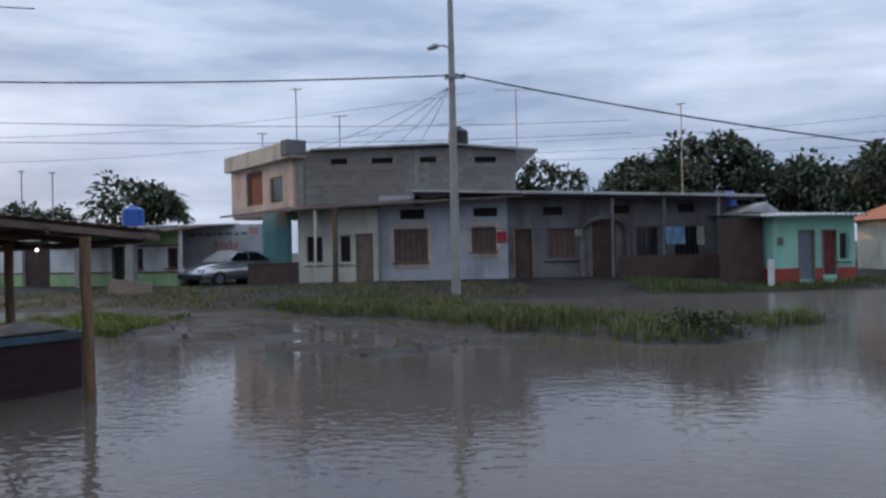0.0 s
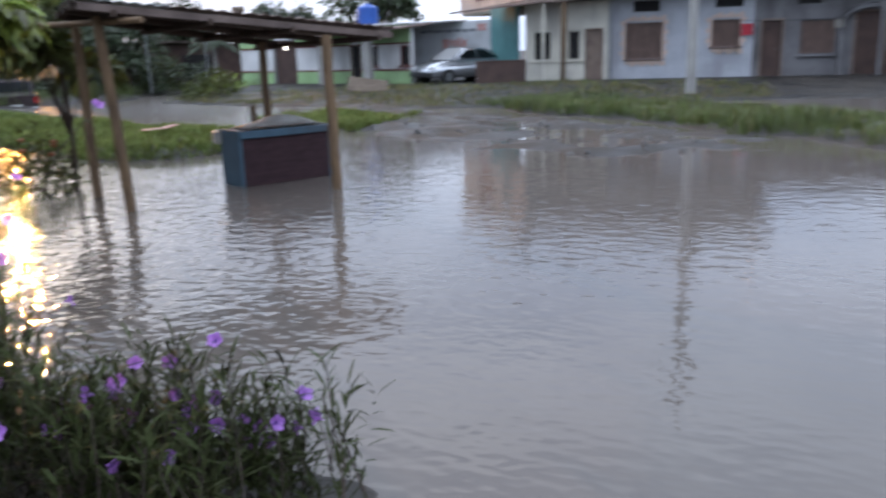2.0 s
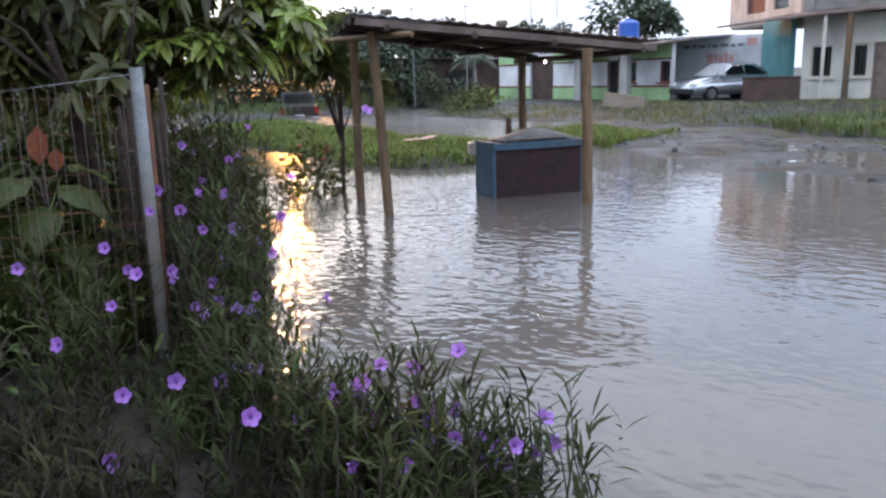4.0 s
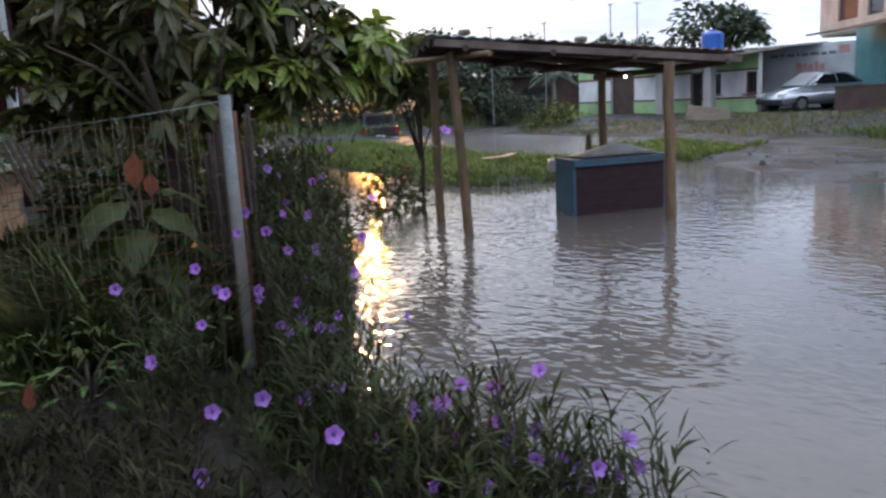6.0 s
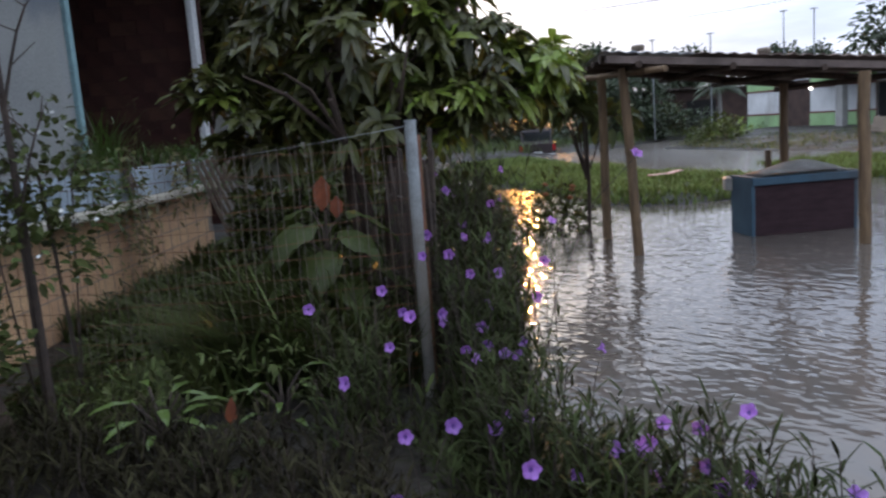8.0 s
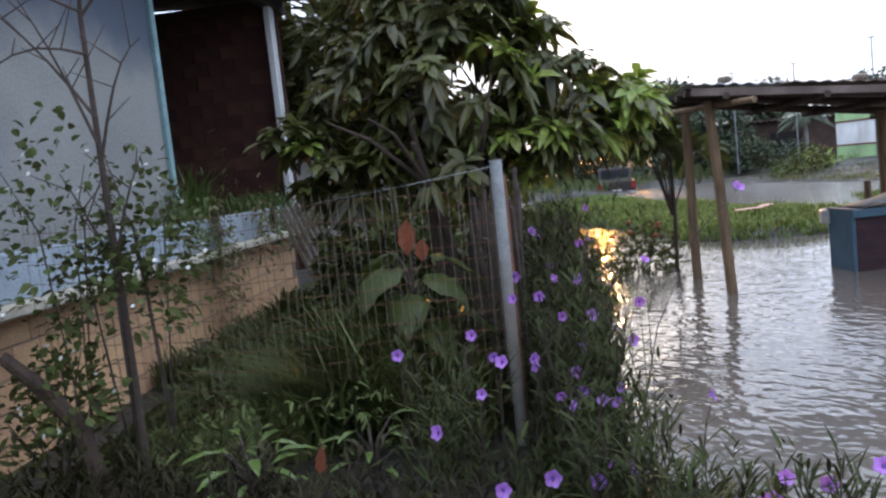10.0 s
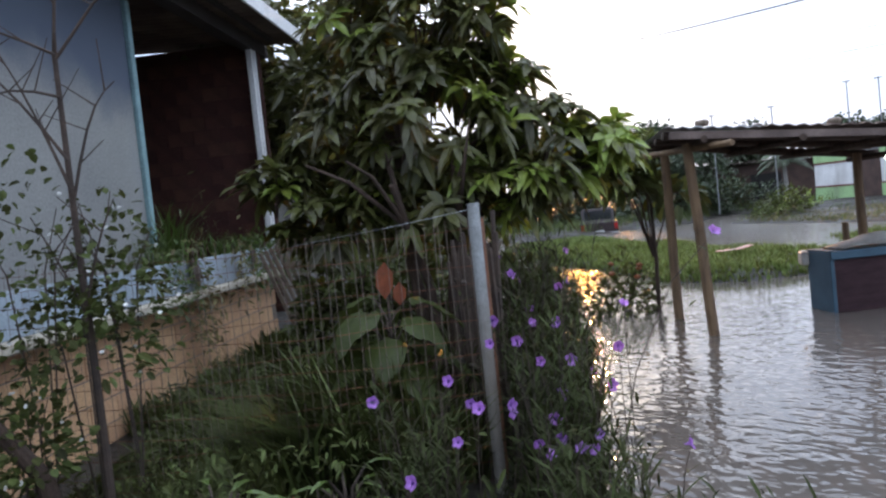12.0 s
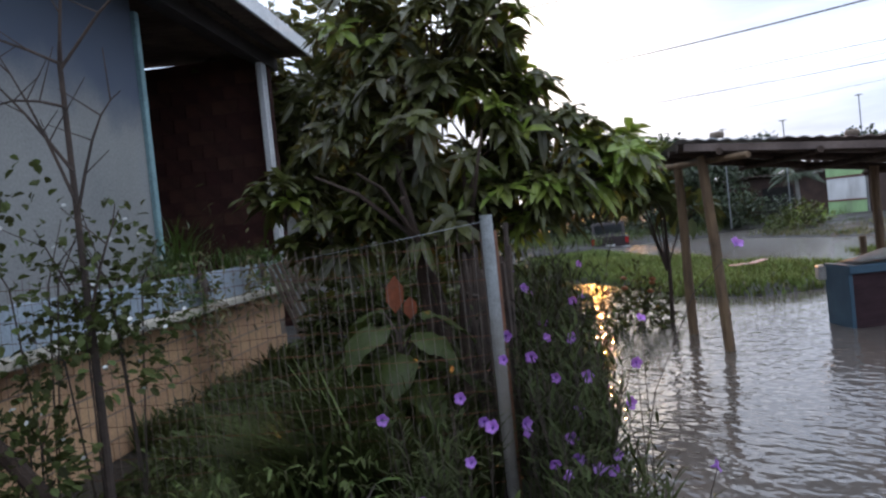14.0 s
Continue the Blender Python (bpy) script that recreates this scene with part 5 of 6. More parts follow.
def porch_house():
    h = thing("porch_house", "pale blue house with a planter parapet over tan blocks", "house")
    h.matrix_world = HOUSE
    tanw = part("base_wall", box((4.5, -0.12, 0.4), (9.1, 0.16, 1.3)), M["tanmortar"], h, "tan painted block wall")
    block_courses(tanw, -0.05, 9.0, -0.15, 1.09, -0.04, 0.42, 0.206, "tan", joint=0.016)
    part("ledge", box((4.45, 0.0, 1.125), (9.3, 0.34, 0.085), 0.015), M["ledge"], h, "cream ledge")
    part("planter", box((4.34, 0.02, 1.33), (9.52, 0.07, 0.33), 0.012), M["planter"], h, "blue-grey planter band")
    part("planter_end", box((-0.385, -0.185, 1.33), (0.07, 0.33, 0.33), 0.01), M["planter"], h)
    part("planter_soil", box((4.4, -0.17, 1.28), (9.2, 0.28, 0.3)), M["ground"], h)
    part("wall", box((5.72, -0.5, 2.9), (5.76, 0.2, 3.2)), M["houseblue"], h, "pale plaster wall, darker blue towards the roof")
    part("corner_trim", box((2.8, -0.47, 2.85), (0.09, 0.24, 2.9), 0.012), M["tealtrim"], h)
    back = part("porch_back", box((1.3, -2.6, 2.6), (3.8, 0.15, 4.12)), M["brickdark"], h, "dark red brick inside the porch")
    side = part("porch_side", box((-0.62, -1.35, 2.5), (0.14, 2.6, 4.0)), M["brickdark"], h, "dark red brick inside the porch")
    part("porch_side", box((2.93, -1.6, 2.5), (0.15, 2.0, 4.0)), M["brickdark"], h)
    part("porch_floor", box((1.1, -1.4, 0.55), (3.4, 2.4, 1.1)), M["darkgrey"], h)
    me_brick = bpy.data.meshes.new("brick")
    bmb = box((0, 0, 0), (0.024, 0.385, 0.19))
    bmb.to_mesh(me_brick)
    bmb.free()
    me_brick.materials.append(M["brickdark"])
    for r in range(15):
        for q in range(6):
            o = new("brick", me_brick)
            o.parent = side
            o.location = (-0.55, -0.35 - 0.4 * q - (0.2 if r % 2 else 0), 1.35 + 0.205 * r)
    for x, w in ((-0.40, 0.07), (-0.28, 0.06)):
        part("pillar", box((x, -0.08, 2.95), (w, 0.1, 2.95), 0.014), M["white"], h, "slim white pillar")
    part("beam", box((1.0, -0.1, 4.44), (4.0, 0.16, 0.22)), M["darkfascia"], h)
    part("roof", corrugated(10.2, 4.2, 0.025, 0.18, 0.014, Matrix.Translation((4.2, -1.55, 4.62)) @ Matrix.Rotation(radians(-3), 4, "X")), M["rustzinc"], h, "corrugated tin roof")
    part("fascia", box((4.2, 0.55, 4.54), (10.2, 0.035, 0.2), 0.008), M["white"], h, "grey-white fascia board")
    for y in (-0.35, 0.2):
        part("rafter", box((4.5, y, 4.5), (10.0, 0.07, 0.09)), M["darkfascia"], h)
    part("gable_end", box((8.9, -1.5, 2.4), (0.2, 2.2, 4.2)), M["houseblue"], h)
    return h


porch_house()


# ---- fence of welded wire on pipe posts ----
FA, FB = Vector((-4.08, 2.86, 0)), Vector((-5.92, 0.59, 0))


def wire_fence():
    f = thing("wire_fence", "rusty welded wire garden fence on a galvanised pipe", "fence")
    part("pipe_post", tube([(-4.08, 2.86, -0.2), (-4.08, 2.86, 0.8), (-4.09, 2.87, 1.74)], 0.036, 14), M["pipe"], f, "leaning galvanised steel pipe")
    part("pipe_cap", tube([(-4.09, 2.87, 1.74), (-4.09, 2.87, 1.755)], 0.037, 14), M["pipe"], f)
    part("rusty_post", tube([(-4.22, 2.98, -0.1), (-4.24, 3.0, 1.66)], 0.045, 8), M["rustpost"], f, "rusty iron post beside the pipe")
    d = FB - FA
    L = d.length * 1.02
    u = d.normalized()
    vb = tube([(0, 0, 0.05), (0, 0, 1.66)], 0.0018, 4)
    me = bpy.data.meshes.new("upright_wire")
    vb.to_mesh(me)
    vb.free()
    me.materials.append(M["wire"])
    k = 0
    s = 0.05
    while s < L:
        p = FA + u * s
        o = new("upright_wire", me)
        o.parent = f
        o.location = (p.x, p.y, random.uniform(-0.01, 0.01))
        o.rotation_euler = (random.uniform(-0.01, 0.01), random.uniform(-0.012, 0.012), 0)
        s += 0.054
    for i in range(15):
        z = 0.10 + 0.108 * i
        pts = [FA + u * (L * q / 14) + Vector((0, 0, z + 0.012 * math.sin(q * 1.1 + i * 2) - 0.02 * math.sin(math.pi * q / 14))) for q in range(15)]
        part("line_wire", tube(pts, 0.0019, 4), M["rustpost"], f)
    part("tie_wire", tube([(-4.1, 2.86, 1.72), (-4.5, 2.5, 1.66), (-5.2, 2.2, 1.6)], 0.0022, 4), M["steel"], f)


wire_fence()


def stick_fence():
    """Dark cane palings behind the wire."""
    f = thing("cane_fence", "dark weathered cane palings behind the wire", "fence")
    a, b = Vector((-4.3, 3.15, 0.1)), Vector((-5.3, 3.55, 0.1))
    n = 20
    for i in range(n):
        p = a.lerp(b, i / n)
        hgt = random.uniform(1.15, 1.6)
        part("paling", tube([p, p + Vector((random.uniform(-.12, .12), random.uniform(-.1, .1), hgt))], [0.022, 0.016], 5), M["twig"], f)
    for z in (0.5, 1.1):
        part("rail", tube([a + Vector((0.05, -0.03, z)), b + Vector((0, -0.03, z))], 0.02, 5), M["twig"], f)


stick_fence()
cr = thing("wooden_crate", "broken wooden crate leaning by the porch wall", "crate", (-8.75, 3.85, 0.3), 35)
for i in range(7):
    part("slat", box((0.075 * i, 0, 0.75), (0.05, 0.02, 1.0), 0.004, Matrix.Rotation(radians(-22), 4, "Y")), M["plank"], cr)
for z in (0.45, 1.0):
    part("batten", box((0.35, -0.03, z), (0.95, 0.03, 0.08), 0.004), M["plank"], cr)


# ---- plants ----
def unit(rng, n):
    v = rng.normal(0, 1, (n, 3))
    return v / np.linalg.norm(v, axis=1, keepdims=True)


def rosette_tree():
    """Garden tree: rosettes of long drooping leaves on forked limbs."""
    rng = np.random.default_rng(11)
    t = thing("garden_tree", "bushy garden tree with large glossy drooping leaves", "tree")
    base = np.array([-5.75, 3.75, 0.1])
    bm = bmesh.new()
    tips = []
    for k in range(8):
        a = k * 2 * math.pi / 8 + rng.uniform(-.3, .3)
        spread = rng.uniform(0.35, 0.8)
        p1 = base + np.array([0.12 * math.cos(a), 0.12 * math.sin(a), 0.0])
        p2 = base + np.array([0.25 * math.cos(a), 0.25 * math.sin(a), rng.uniform(0.9, 1.3)])
        p3 = base + np.array([spread * math.cos(a), spread * math.sin(a), rng.uniform(1.8, 2.4)])
        add_tube(bm, [p1, p2, p3], [0.05, 0.04, 0.022], 7)
        for j in range(4):
            q = p3 + np.array([rng.uniform(-.5, .5), rng.uniform(-.5, .5), rng.uniform(-.1, .6)])
            add_tube(bm, [p2 * 0.4 + p3 * 0.6, (p3 + q) / 2 + rng.normal(0, .05, 3), q], [0.022, 0.015, 0.008], 5)
    part("trunk", bm, M["bark"], t)
    # crown: rosette centres inside an uneven dome
    right = np.array([0.566, 0.824, 0.0])
    fwd = np.array([-0.824, 0.566, 0.0])
    up = np.array([0, 0, 1.0])
    lobes = [((0.55, 0, 3.35), (0.26, .3, .55), 30), ((0.0, 0, 3.2), (0.45, .5, .5), 44), ((-0.55, 0.1, 3.35), (0.35, .4, .5), 26), ((0.0, 0, 2.5), (0.85, .7, .7), 84), ((0.85, -0.1, 2.15), (0.55, .5, .42), 52), ((1.42, 0, 2.12), (0.32, .35, .27), 26), ((-0.7, 0.1, 2.4), (0.42, .6, .65), 48), ((0.1, -0.15, 1.85), (0.95, .5, .32), 60), ((-1.25, -0.2, 2.1), (0.28, .3, .15), 12), ((-0.85, -0.3, 1.75), (0.35, .3, .2), 16), ((0.7, 0, 2.6), (0.36, .4, .32), 26)]
    C, O = [], []
    for c, s, n in lobes:
        v = unit(rng, n) * (rng.uniform(0.35, 1.0, (n, 1)) ** 0.5)
        w = np.array(c)[None] + v * np.array(s)[None]
        pos = base[None] * np.array([1, 1, 0]) + w[:, :1] * right + w[:, 1:2] * fwd + w[:, 2:] * up
        C.append(pos)
        O.append(v[:, :1] * right + v[:, 1:2] * fwd + v[:, 2:] * up)
    C, O = np.concatenate(C), np.concatenate(O)
    P, D, N, L, W, dr, ylw = [], [], [], [], [], [], []
    for c, o in zip(C, O):
        ax = o * 0.6 + up * 0.75 + rng.normal(0, .25, 3)
        ax /= np.linalg.norm(ax)
        e1 = np.cross(ax, [0.3, 0.5, 0.1])
        e1 /= np.linalg.norm(e1)
        e2 = np.cross(ax, e1)
        n = rng.integers(10, 17)
        # yellow-green rosettes grow commoner towards the right side of the crown
        yellowish = rng.random() < (0.75 if (c - base) @ right > 1.15 else 0.3 if (o @ right) > 0.25 else 0.06)
        for j in range(n):
            a = j * 2.4 + rng.uniform(-.2, .2)
            lift = rng.uniform(-0.1, 0.75)
            d = e1 * math.cos(a) + e2 * math.sin(a) + ax * lift
            P.append(c + rng.normal(0, .015, 3))
            D.append(d)
            N.append(ax)
            L.append(rng.uniform(0.15, 0.29))
            W.append(rng.uniform(0.055, 0.092))
            dr.append(rng.uniform(0.25, 0.8) if not yellowish else 0.4)
            ylw.append(yellowish)
    ylw = np.array(ylw)
    P, D, N, L, W, dr = (np.array(q) for q in (P, D, N, L, W, dr))
    part_mesh("crown", leaf_mesh("crown", P[~ylw], D[~ylw], N[~ylw], L[~ylw], W[~ylw], dr[~ylw], full=0.85), M["leaf"], t)
    part_mesh("young_leaves", leaf_mesh("young_leaves", P[ylw], D[ylw], N[ylw], L[ylw], W[ylw], dr[ylw], full=0.85), M["leafyellow"], t, "bright yellow-green leaves")
    bm = bmesh.new()
    for i in range(0, len(C), 3):
        q = C[i]
        add_tube(bm, [q - O[i] * 0.3 - up * 0.2, q - O[i] * 0.1 - up * 0.06, q], [0.01, 0.008, 0.005], 4)
    part("twig", bm, M["bark"], t)


rosette_tree()


def leafy_tree(at, height, radius, seed, leaf, n, material, label, name="tree", trunk_r=0.12, crown_low=0.35, group=""):
    """Tapered trunk with limbs and a crown of many leaves in uneven lobes."""
    rng = np.random.default_rng(seed)
    t = thing(name, label, "tree", at, 0, group)
    bm = bmesh.new()
    add_tube(bm, [(0, 0, -0.3), (0.05, 0, height * 0.3), (0, 0.05, height * 0.62)], [trunk_r, trunk_r * 0.8, trunk_r * 0.45], 8)
    lob = []
    for k in range(9):
        a, el = rng.uniform(0, 6.28), rng.uniform(0.0, 1.0)
        c = np.array([radius * 0.62 * math.cos(a) * (1 - 0.3 * el), radius * 0.62 * math.sin(a) * (1 - 0.3 * el), height * (crown_low + (0.86 - crown_low) * el)])
        lob.append((c, radius * rng.uniform(0.32, 0.55)))
        part("limb", tube([(0, 0, height * 0.3), c * 0.5 + np.array([0, 0, height * 0.2]), c], [trunk_r * 0.5, trunk_r * 0.3, trunk_r * 0.12], 5), M["bark"], t)
    part("trunk", bm, M["bark"], t)
    P, D, N = [], [], []
    for c, r in lob:
        k = n // len(lob)
        v = unit(rng, k)
        v[:, 2] = np.where(v[:, 2] < -0.4, -v[:, 2], v[:, 2])
        rr = r * rng.uniform(0.45, 1.05, (k, 1)) * (1 + 0.2 * np.sin(5 * v[:, :1] + 3 * v[:, 2:]))
        P.append(c + v * rr * np.array([1, 1, 0.75]))
        D.append(v + rng.normal(0, .6, (k, 3)) + np.array([0, 0, -0.2]))
        N.append(np.array([0, 0, 1.0]) + rng.normal(0, .5, (k, 3)))
    P, D, N = np.concatenate(P), np.concatenate(D), np.concatenate(N)
    part_mesh("crown", leaf_mesh("crown", P, D, N, leaf * rng.uniform(.7, 1.3, len(P)), leaf * 0.45, 0.3), M[material], t)
    return t


leafy_tree((-13.0, 6.4, 0.1), 7.2, 2.3, 21, 0.32, 4200, "leaf", "dense mango tree with drooping leaves behind the porch", trunk_r=0.11, crown_low=0.32)
leafy_tree((-7.95, 8.97, -0.1), 2.9, 0.75, 22, 0.3, 430, "leafweed", "small sapling in the flood beside the stall", "sapling", 0.035, 0.55)
back = [leafy_tree((7.5, 56, 0.2), 7.5, 3.2, 31, 0.5, 2600, "leaffar", "tree behind the row of houses", group="trees behind the houses"),
        leafy_tree((17.5, 53, 0.2), 8.8, 4.4, 32, 0.55, 3600, "leaffar", "broad dark tree behind the row of houses", trunk_r=0.25, group="trees behind the houses"),
        leafy_tree((26.5, 50, 0.2), 7.6, 4.4, 33, 0.55, 3600, "leaffar", "broad dark tree behind the row of houses", trunk_r=0.25, group="trees behind the houses")]
for i, (x, y, s, r) in enumerate(((11.8, 55, 0.85, 40), (13.8, 51, 0.85, 200), (21.8, 51, 1.0, 120), (31, 46, 0.9, 80), (23.5, 42, 0.72, 10), (36, 42, 1, 200), (29.5, 38, 0.7, 300))):
    o = copy_thing(back[i % 3], pose(x, y, 0.2, 0, 0, r))
    o.scale = (s, s, s)
far = [leafy_tree((-38, 36, 0.1), 6.2, 3.4, 41, 0.42, 2400, "leaffar", "dark green tree beside the flooded street", group="trees along the street"),
       leafy_tree((-31, 47, 0.1), 5.2, 3.0, 42, 0.42, 2400, "leaffar", "dark green tree beside the flooded street", group="trees along the street")]
for i, (x, y, s, r) in enumerate(((-44, 33, 1.1, 30), (-36, 43, 0.9, 70), (-40, 46, 1.1, 100), (-33.5, 40.5, 0.62, 150), (-25.5, 50, 0.85, 200), (-20, 51, 0.8, 260), (-47, 27, 1.2, 300), (-50, 38, 1.3, 20), (-43, 21, 1.15, 60), (-38, 16, 1.1, 90))):
    o = copy_thing(far[i % 2], pose(x, y, 0.1, 0, 0, r))
    o.scale = (s, s, s)


def palm(at, height, frond, seed):
    """Pale bare trunk with a crown of arching feather fronds."""
    rng = np.random.default_rng(seed)
    t = thing("palm_tree", "small palm with a pale trunk beside the flooded street", "tree", at, 0, "palms along the street")
    part("trunk", tube([(0, 0, -0.2), (0.04, 0.02, height * 0.5), (0, 0, height)], [0.13, 0.10, 0.08], 9), M["concrete"], t)
    for k in range(13):
        a, lift = k * 2.4, rng.uniform(0.1, 1.1)
        d = np.array([math.cos(a), math.sin(a), 0.0])
        sgm = np.linspace(0, 1, 16)
        spine = np.array([0, 0, height]) + d * (frond * sgm)[:, None] * 0.9 + np.array([0, 0, 1.0]) * (frond * (lift * sgm - (0.55 + 0.5 * lift) * sgm ** 2))[:, None]
        side = np.cross(d, [0, 0, 1.0])
        P = np.repeat(spine, 2, 0)
        sg = np.tile([1.0, -1.0], 16)[:, None]
        D = side * sg + d * 0.6 + np.array([0, 0, -0.35])
        Ln = np.repeat(frond * 0.34 * np.sin(math.pi * (0.12 + 0.85 * sgm)), 2)
        part_mesh("frond", leaf_mesh("frond", P, D, np.tile([0, 0, 1.0], (32, 1)), Ln, 0.07, 0.5), M["leaffar"], t)
    return t


palm((-23.3, 37.6, 0.1), 2.5, 1.5, 55)
palm((-31.5, 45.3, 0.2), 3.3, 1.9, 56)
palm((-29.0, 38.6, 0.2), 3.6, 1.7, 57)
for x, y, sc, r in ((-26.6, 34.9, 0.6, 40), (-29.5, 35.8, 0.75, 190), (-32.5, 33.4, 0.8, 10), (-34.6, 30.6, 0.9, 120)):
    o = copy_thing(far[0], pose(x, y, 0.1, 0, 0, r))
    o.scale = (sc, sc, sc)
leafy_tree((-16.0, 42, 0.2), 5.6, 2.7, 51, 0.45, 1500, "leaffar", "flat-topped almond tree behind the low building", trunk_r=0.15, crown_low=0.6)


def shrub(name, label, at, r, hgt, n, leaf, material, seed, cat="shrub", drop=0.1, wide=0.4):
    rng = np.random.default_rng(seed)
    t = thing(name, label, cat, at)
    bm = bmesh.new()
    for k in range(7 if drop < 0.5 else 3):
        a = rng.uniform(0, 6.28)
        add_tube(bm, [(0.03 * k - 0.1, 0, -drop), (0.3 * r * math.cos(a), 0.3 * r * math.sin(a), hgt * 0.4), (0.7 * r * math.cos(a), 0.7 * r * math.sin(a), hgt * 0.75)], [0.010, 0.008, 0.004] if drop < 0.5 else [0.006, 0.006, 0.003], 4)
    tagged(part("stem", bm, M["twig"], t), kind="stuff")
    v = unit(rng, n)
    v[:, 2] = np.abs(v[:, 2])
    rad = rng.uniform(0.3, 1.0, (n, 1)) ** 0.6 * (1 + 0.25 * np.sin(4 * v[:, :1] + seed) * np.cos(3 * v[:, 1:2]))
    P = v * rad * np.array([r, r, hgt])
    me = leaf_mesh("foliage", P, v + rng.normal(0, .5, (n, 3)), np.array([0, 0, 1.0]) + rng.normal(0, .4, (n, 3)), leaf * rng.uniform(.6, 1.3, n), leaf * wide, 0.3, full=0.7 if wide < 0.5 else 0.9)
    part_mesh("foliage", me, M[material], t)
    return t


shrub("shrub", "dark low bush at the water's edge", (4.6, 14.6, 0.0), 0.75, 0.55, 900, 0.13, "leaffar", 61)
shrub("shrub", "round green bush before the far shed", (-27.0, 38.0, 0.1), 1.3, 2.0, 900, 0.25, "leafweed", 62)
shrub("shrub", "green bush before the low building", (-18.8, 30.0, 0.1), 1.2, 1.1, 700, 0.25, "leafweed", 63)
shrub("shrub", "yellow-green bush before the low building", (-19.5, 32.0, 0.1), 1.6, 0.8, 700, 0.22, "leafyellow", 64)
hed = shrub("hedge_bush", "dark green bush lining the far street", (-34.5, 33.5, 0.0), 2.2, 2.3, 900, 0.3, "leaffar", 67)
for k in range(9):
    a = radians(34 + 3.4 * k)
    d = 45 + 1.6 * math.sin(k * 2.3)
    o = copy_thing(hed, pose(-d * math.sin(a), d * math.cos(a), 0.05, 0, 0, 50 * k))
    o.scale = (1, 1, 0.8 + 0.25 * math.sin(k * 1.7))
for k in range(11):
    a = radians(36 + 2.5 * k)
    o = copy_thing(hed, pose(-50 * math.sin(a), 50 * math.cos(a), 0.05, 0, 0, 70 * k))
    o.scale = (1.15, 1.15, 1.2 + 0.3 * math.sin(k * 2.1))
flow = shrub("flowering_bush", "low bush with orange flowers beside the stall", (-8.35, 8.75, -0.02), 0.55, 0.8, 700, 0.13, "leafweed", 65)
shrub("shrub", "dark bush along the far street", (-33, 34, 0.0), 1.8, 1.5, 900, 0.28, "leaffar", 66)
bm = bmesh.new()
bmesh.ops.create_icosphere(bm, subdivisions=1, radius=0.06)
me = bpy.data.meshes.new("blossom")
bm.to_mesh(me)
bm.free()
me.materials.append(M["leafred"])
for k in range(6):
    o = new("blossom", me)
    o.parent = flow
    o.location = (0.35 * math.cos(k * 1.3), 0.35 * math.sin(k * 1.3) - 0.1, 0.55 + 0.08 * (k % 3))
    o.scale = (1, 0.8, 0.6)


# ---- the violet-flowered hedge ----
def flower_mesh():
    """Five-lobed trumpet flower facing +z."""
    bm = bmesh.new()
    n = 20
    rings = []
    for r, z in ((0.004, -0.035), (0.009, -0.012), (0.022, 0.0), (0.040, 0.006)):
        ring = []
        for k in range(n):
            a = 2 * math.pi * k / n
            lobe = 1 + (0.22 * abs(math.cos(2.5 * a)) - 0.14 if r > 0.02 else 0)
            ring.append(bm.verts.new((r * lobe * math.cos(a), r * lobe * math.sin(a), z + (0.005 * math.sin(5 * a + 1) if r > 0.03 else 0))))
        rings.append(ring)
    for a, b in zip(rings, rings[1:]):
        for k in range(n):
            bm.faces.new((a[k], a[(k + 1) % n], b[(k + 1) % n], b[k]))
    me = bpy.data.meshes.new("flower")
    bm.to_mesh(me)
    bm.free()
    me.materials.append(M["petal"])
    me.polygons.foreach_set("use_smooth", [True] * len(me.polygons))
    bm = bmesh.new()
    bmesh.ops.create_circle(bm, cap_ends=True, segments=10, radius=0.011)
    bmesh.ops.translate(bm, verts=bm.verts, vec=(0, 0, -0.008))
    th = bpy.data.meshes.new("throat")
    bm.to_mesh(th)
    bm.free()
    th.materials.append(M["throat"])
    return me, th


FLOWER, THROAT = flower_mesh()


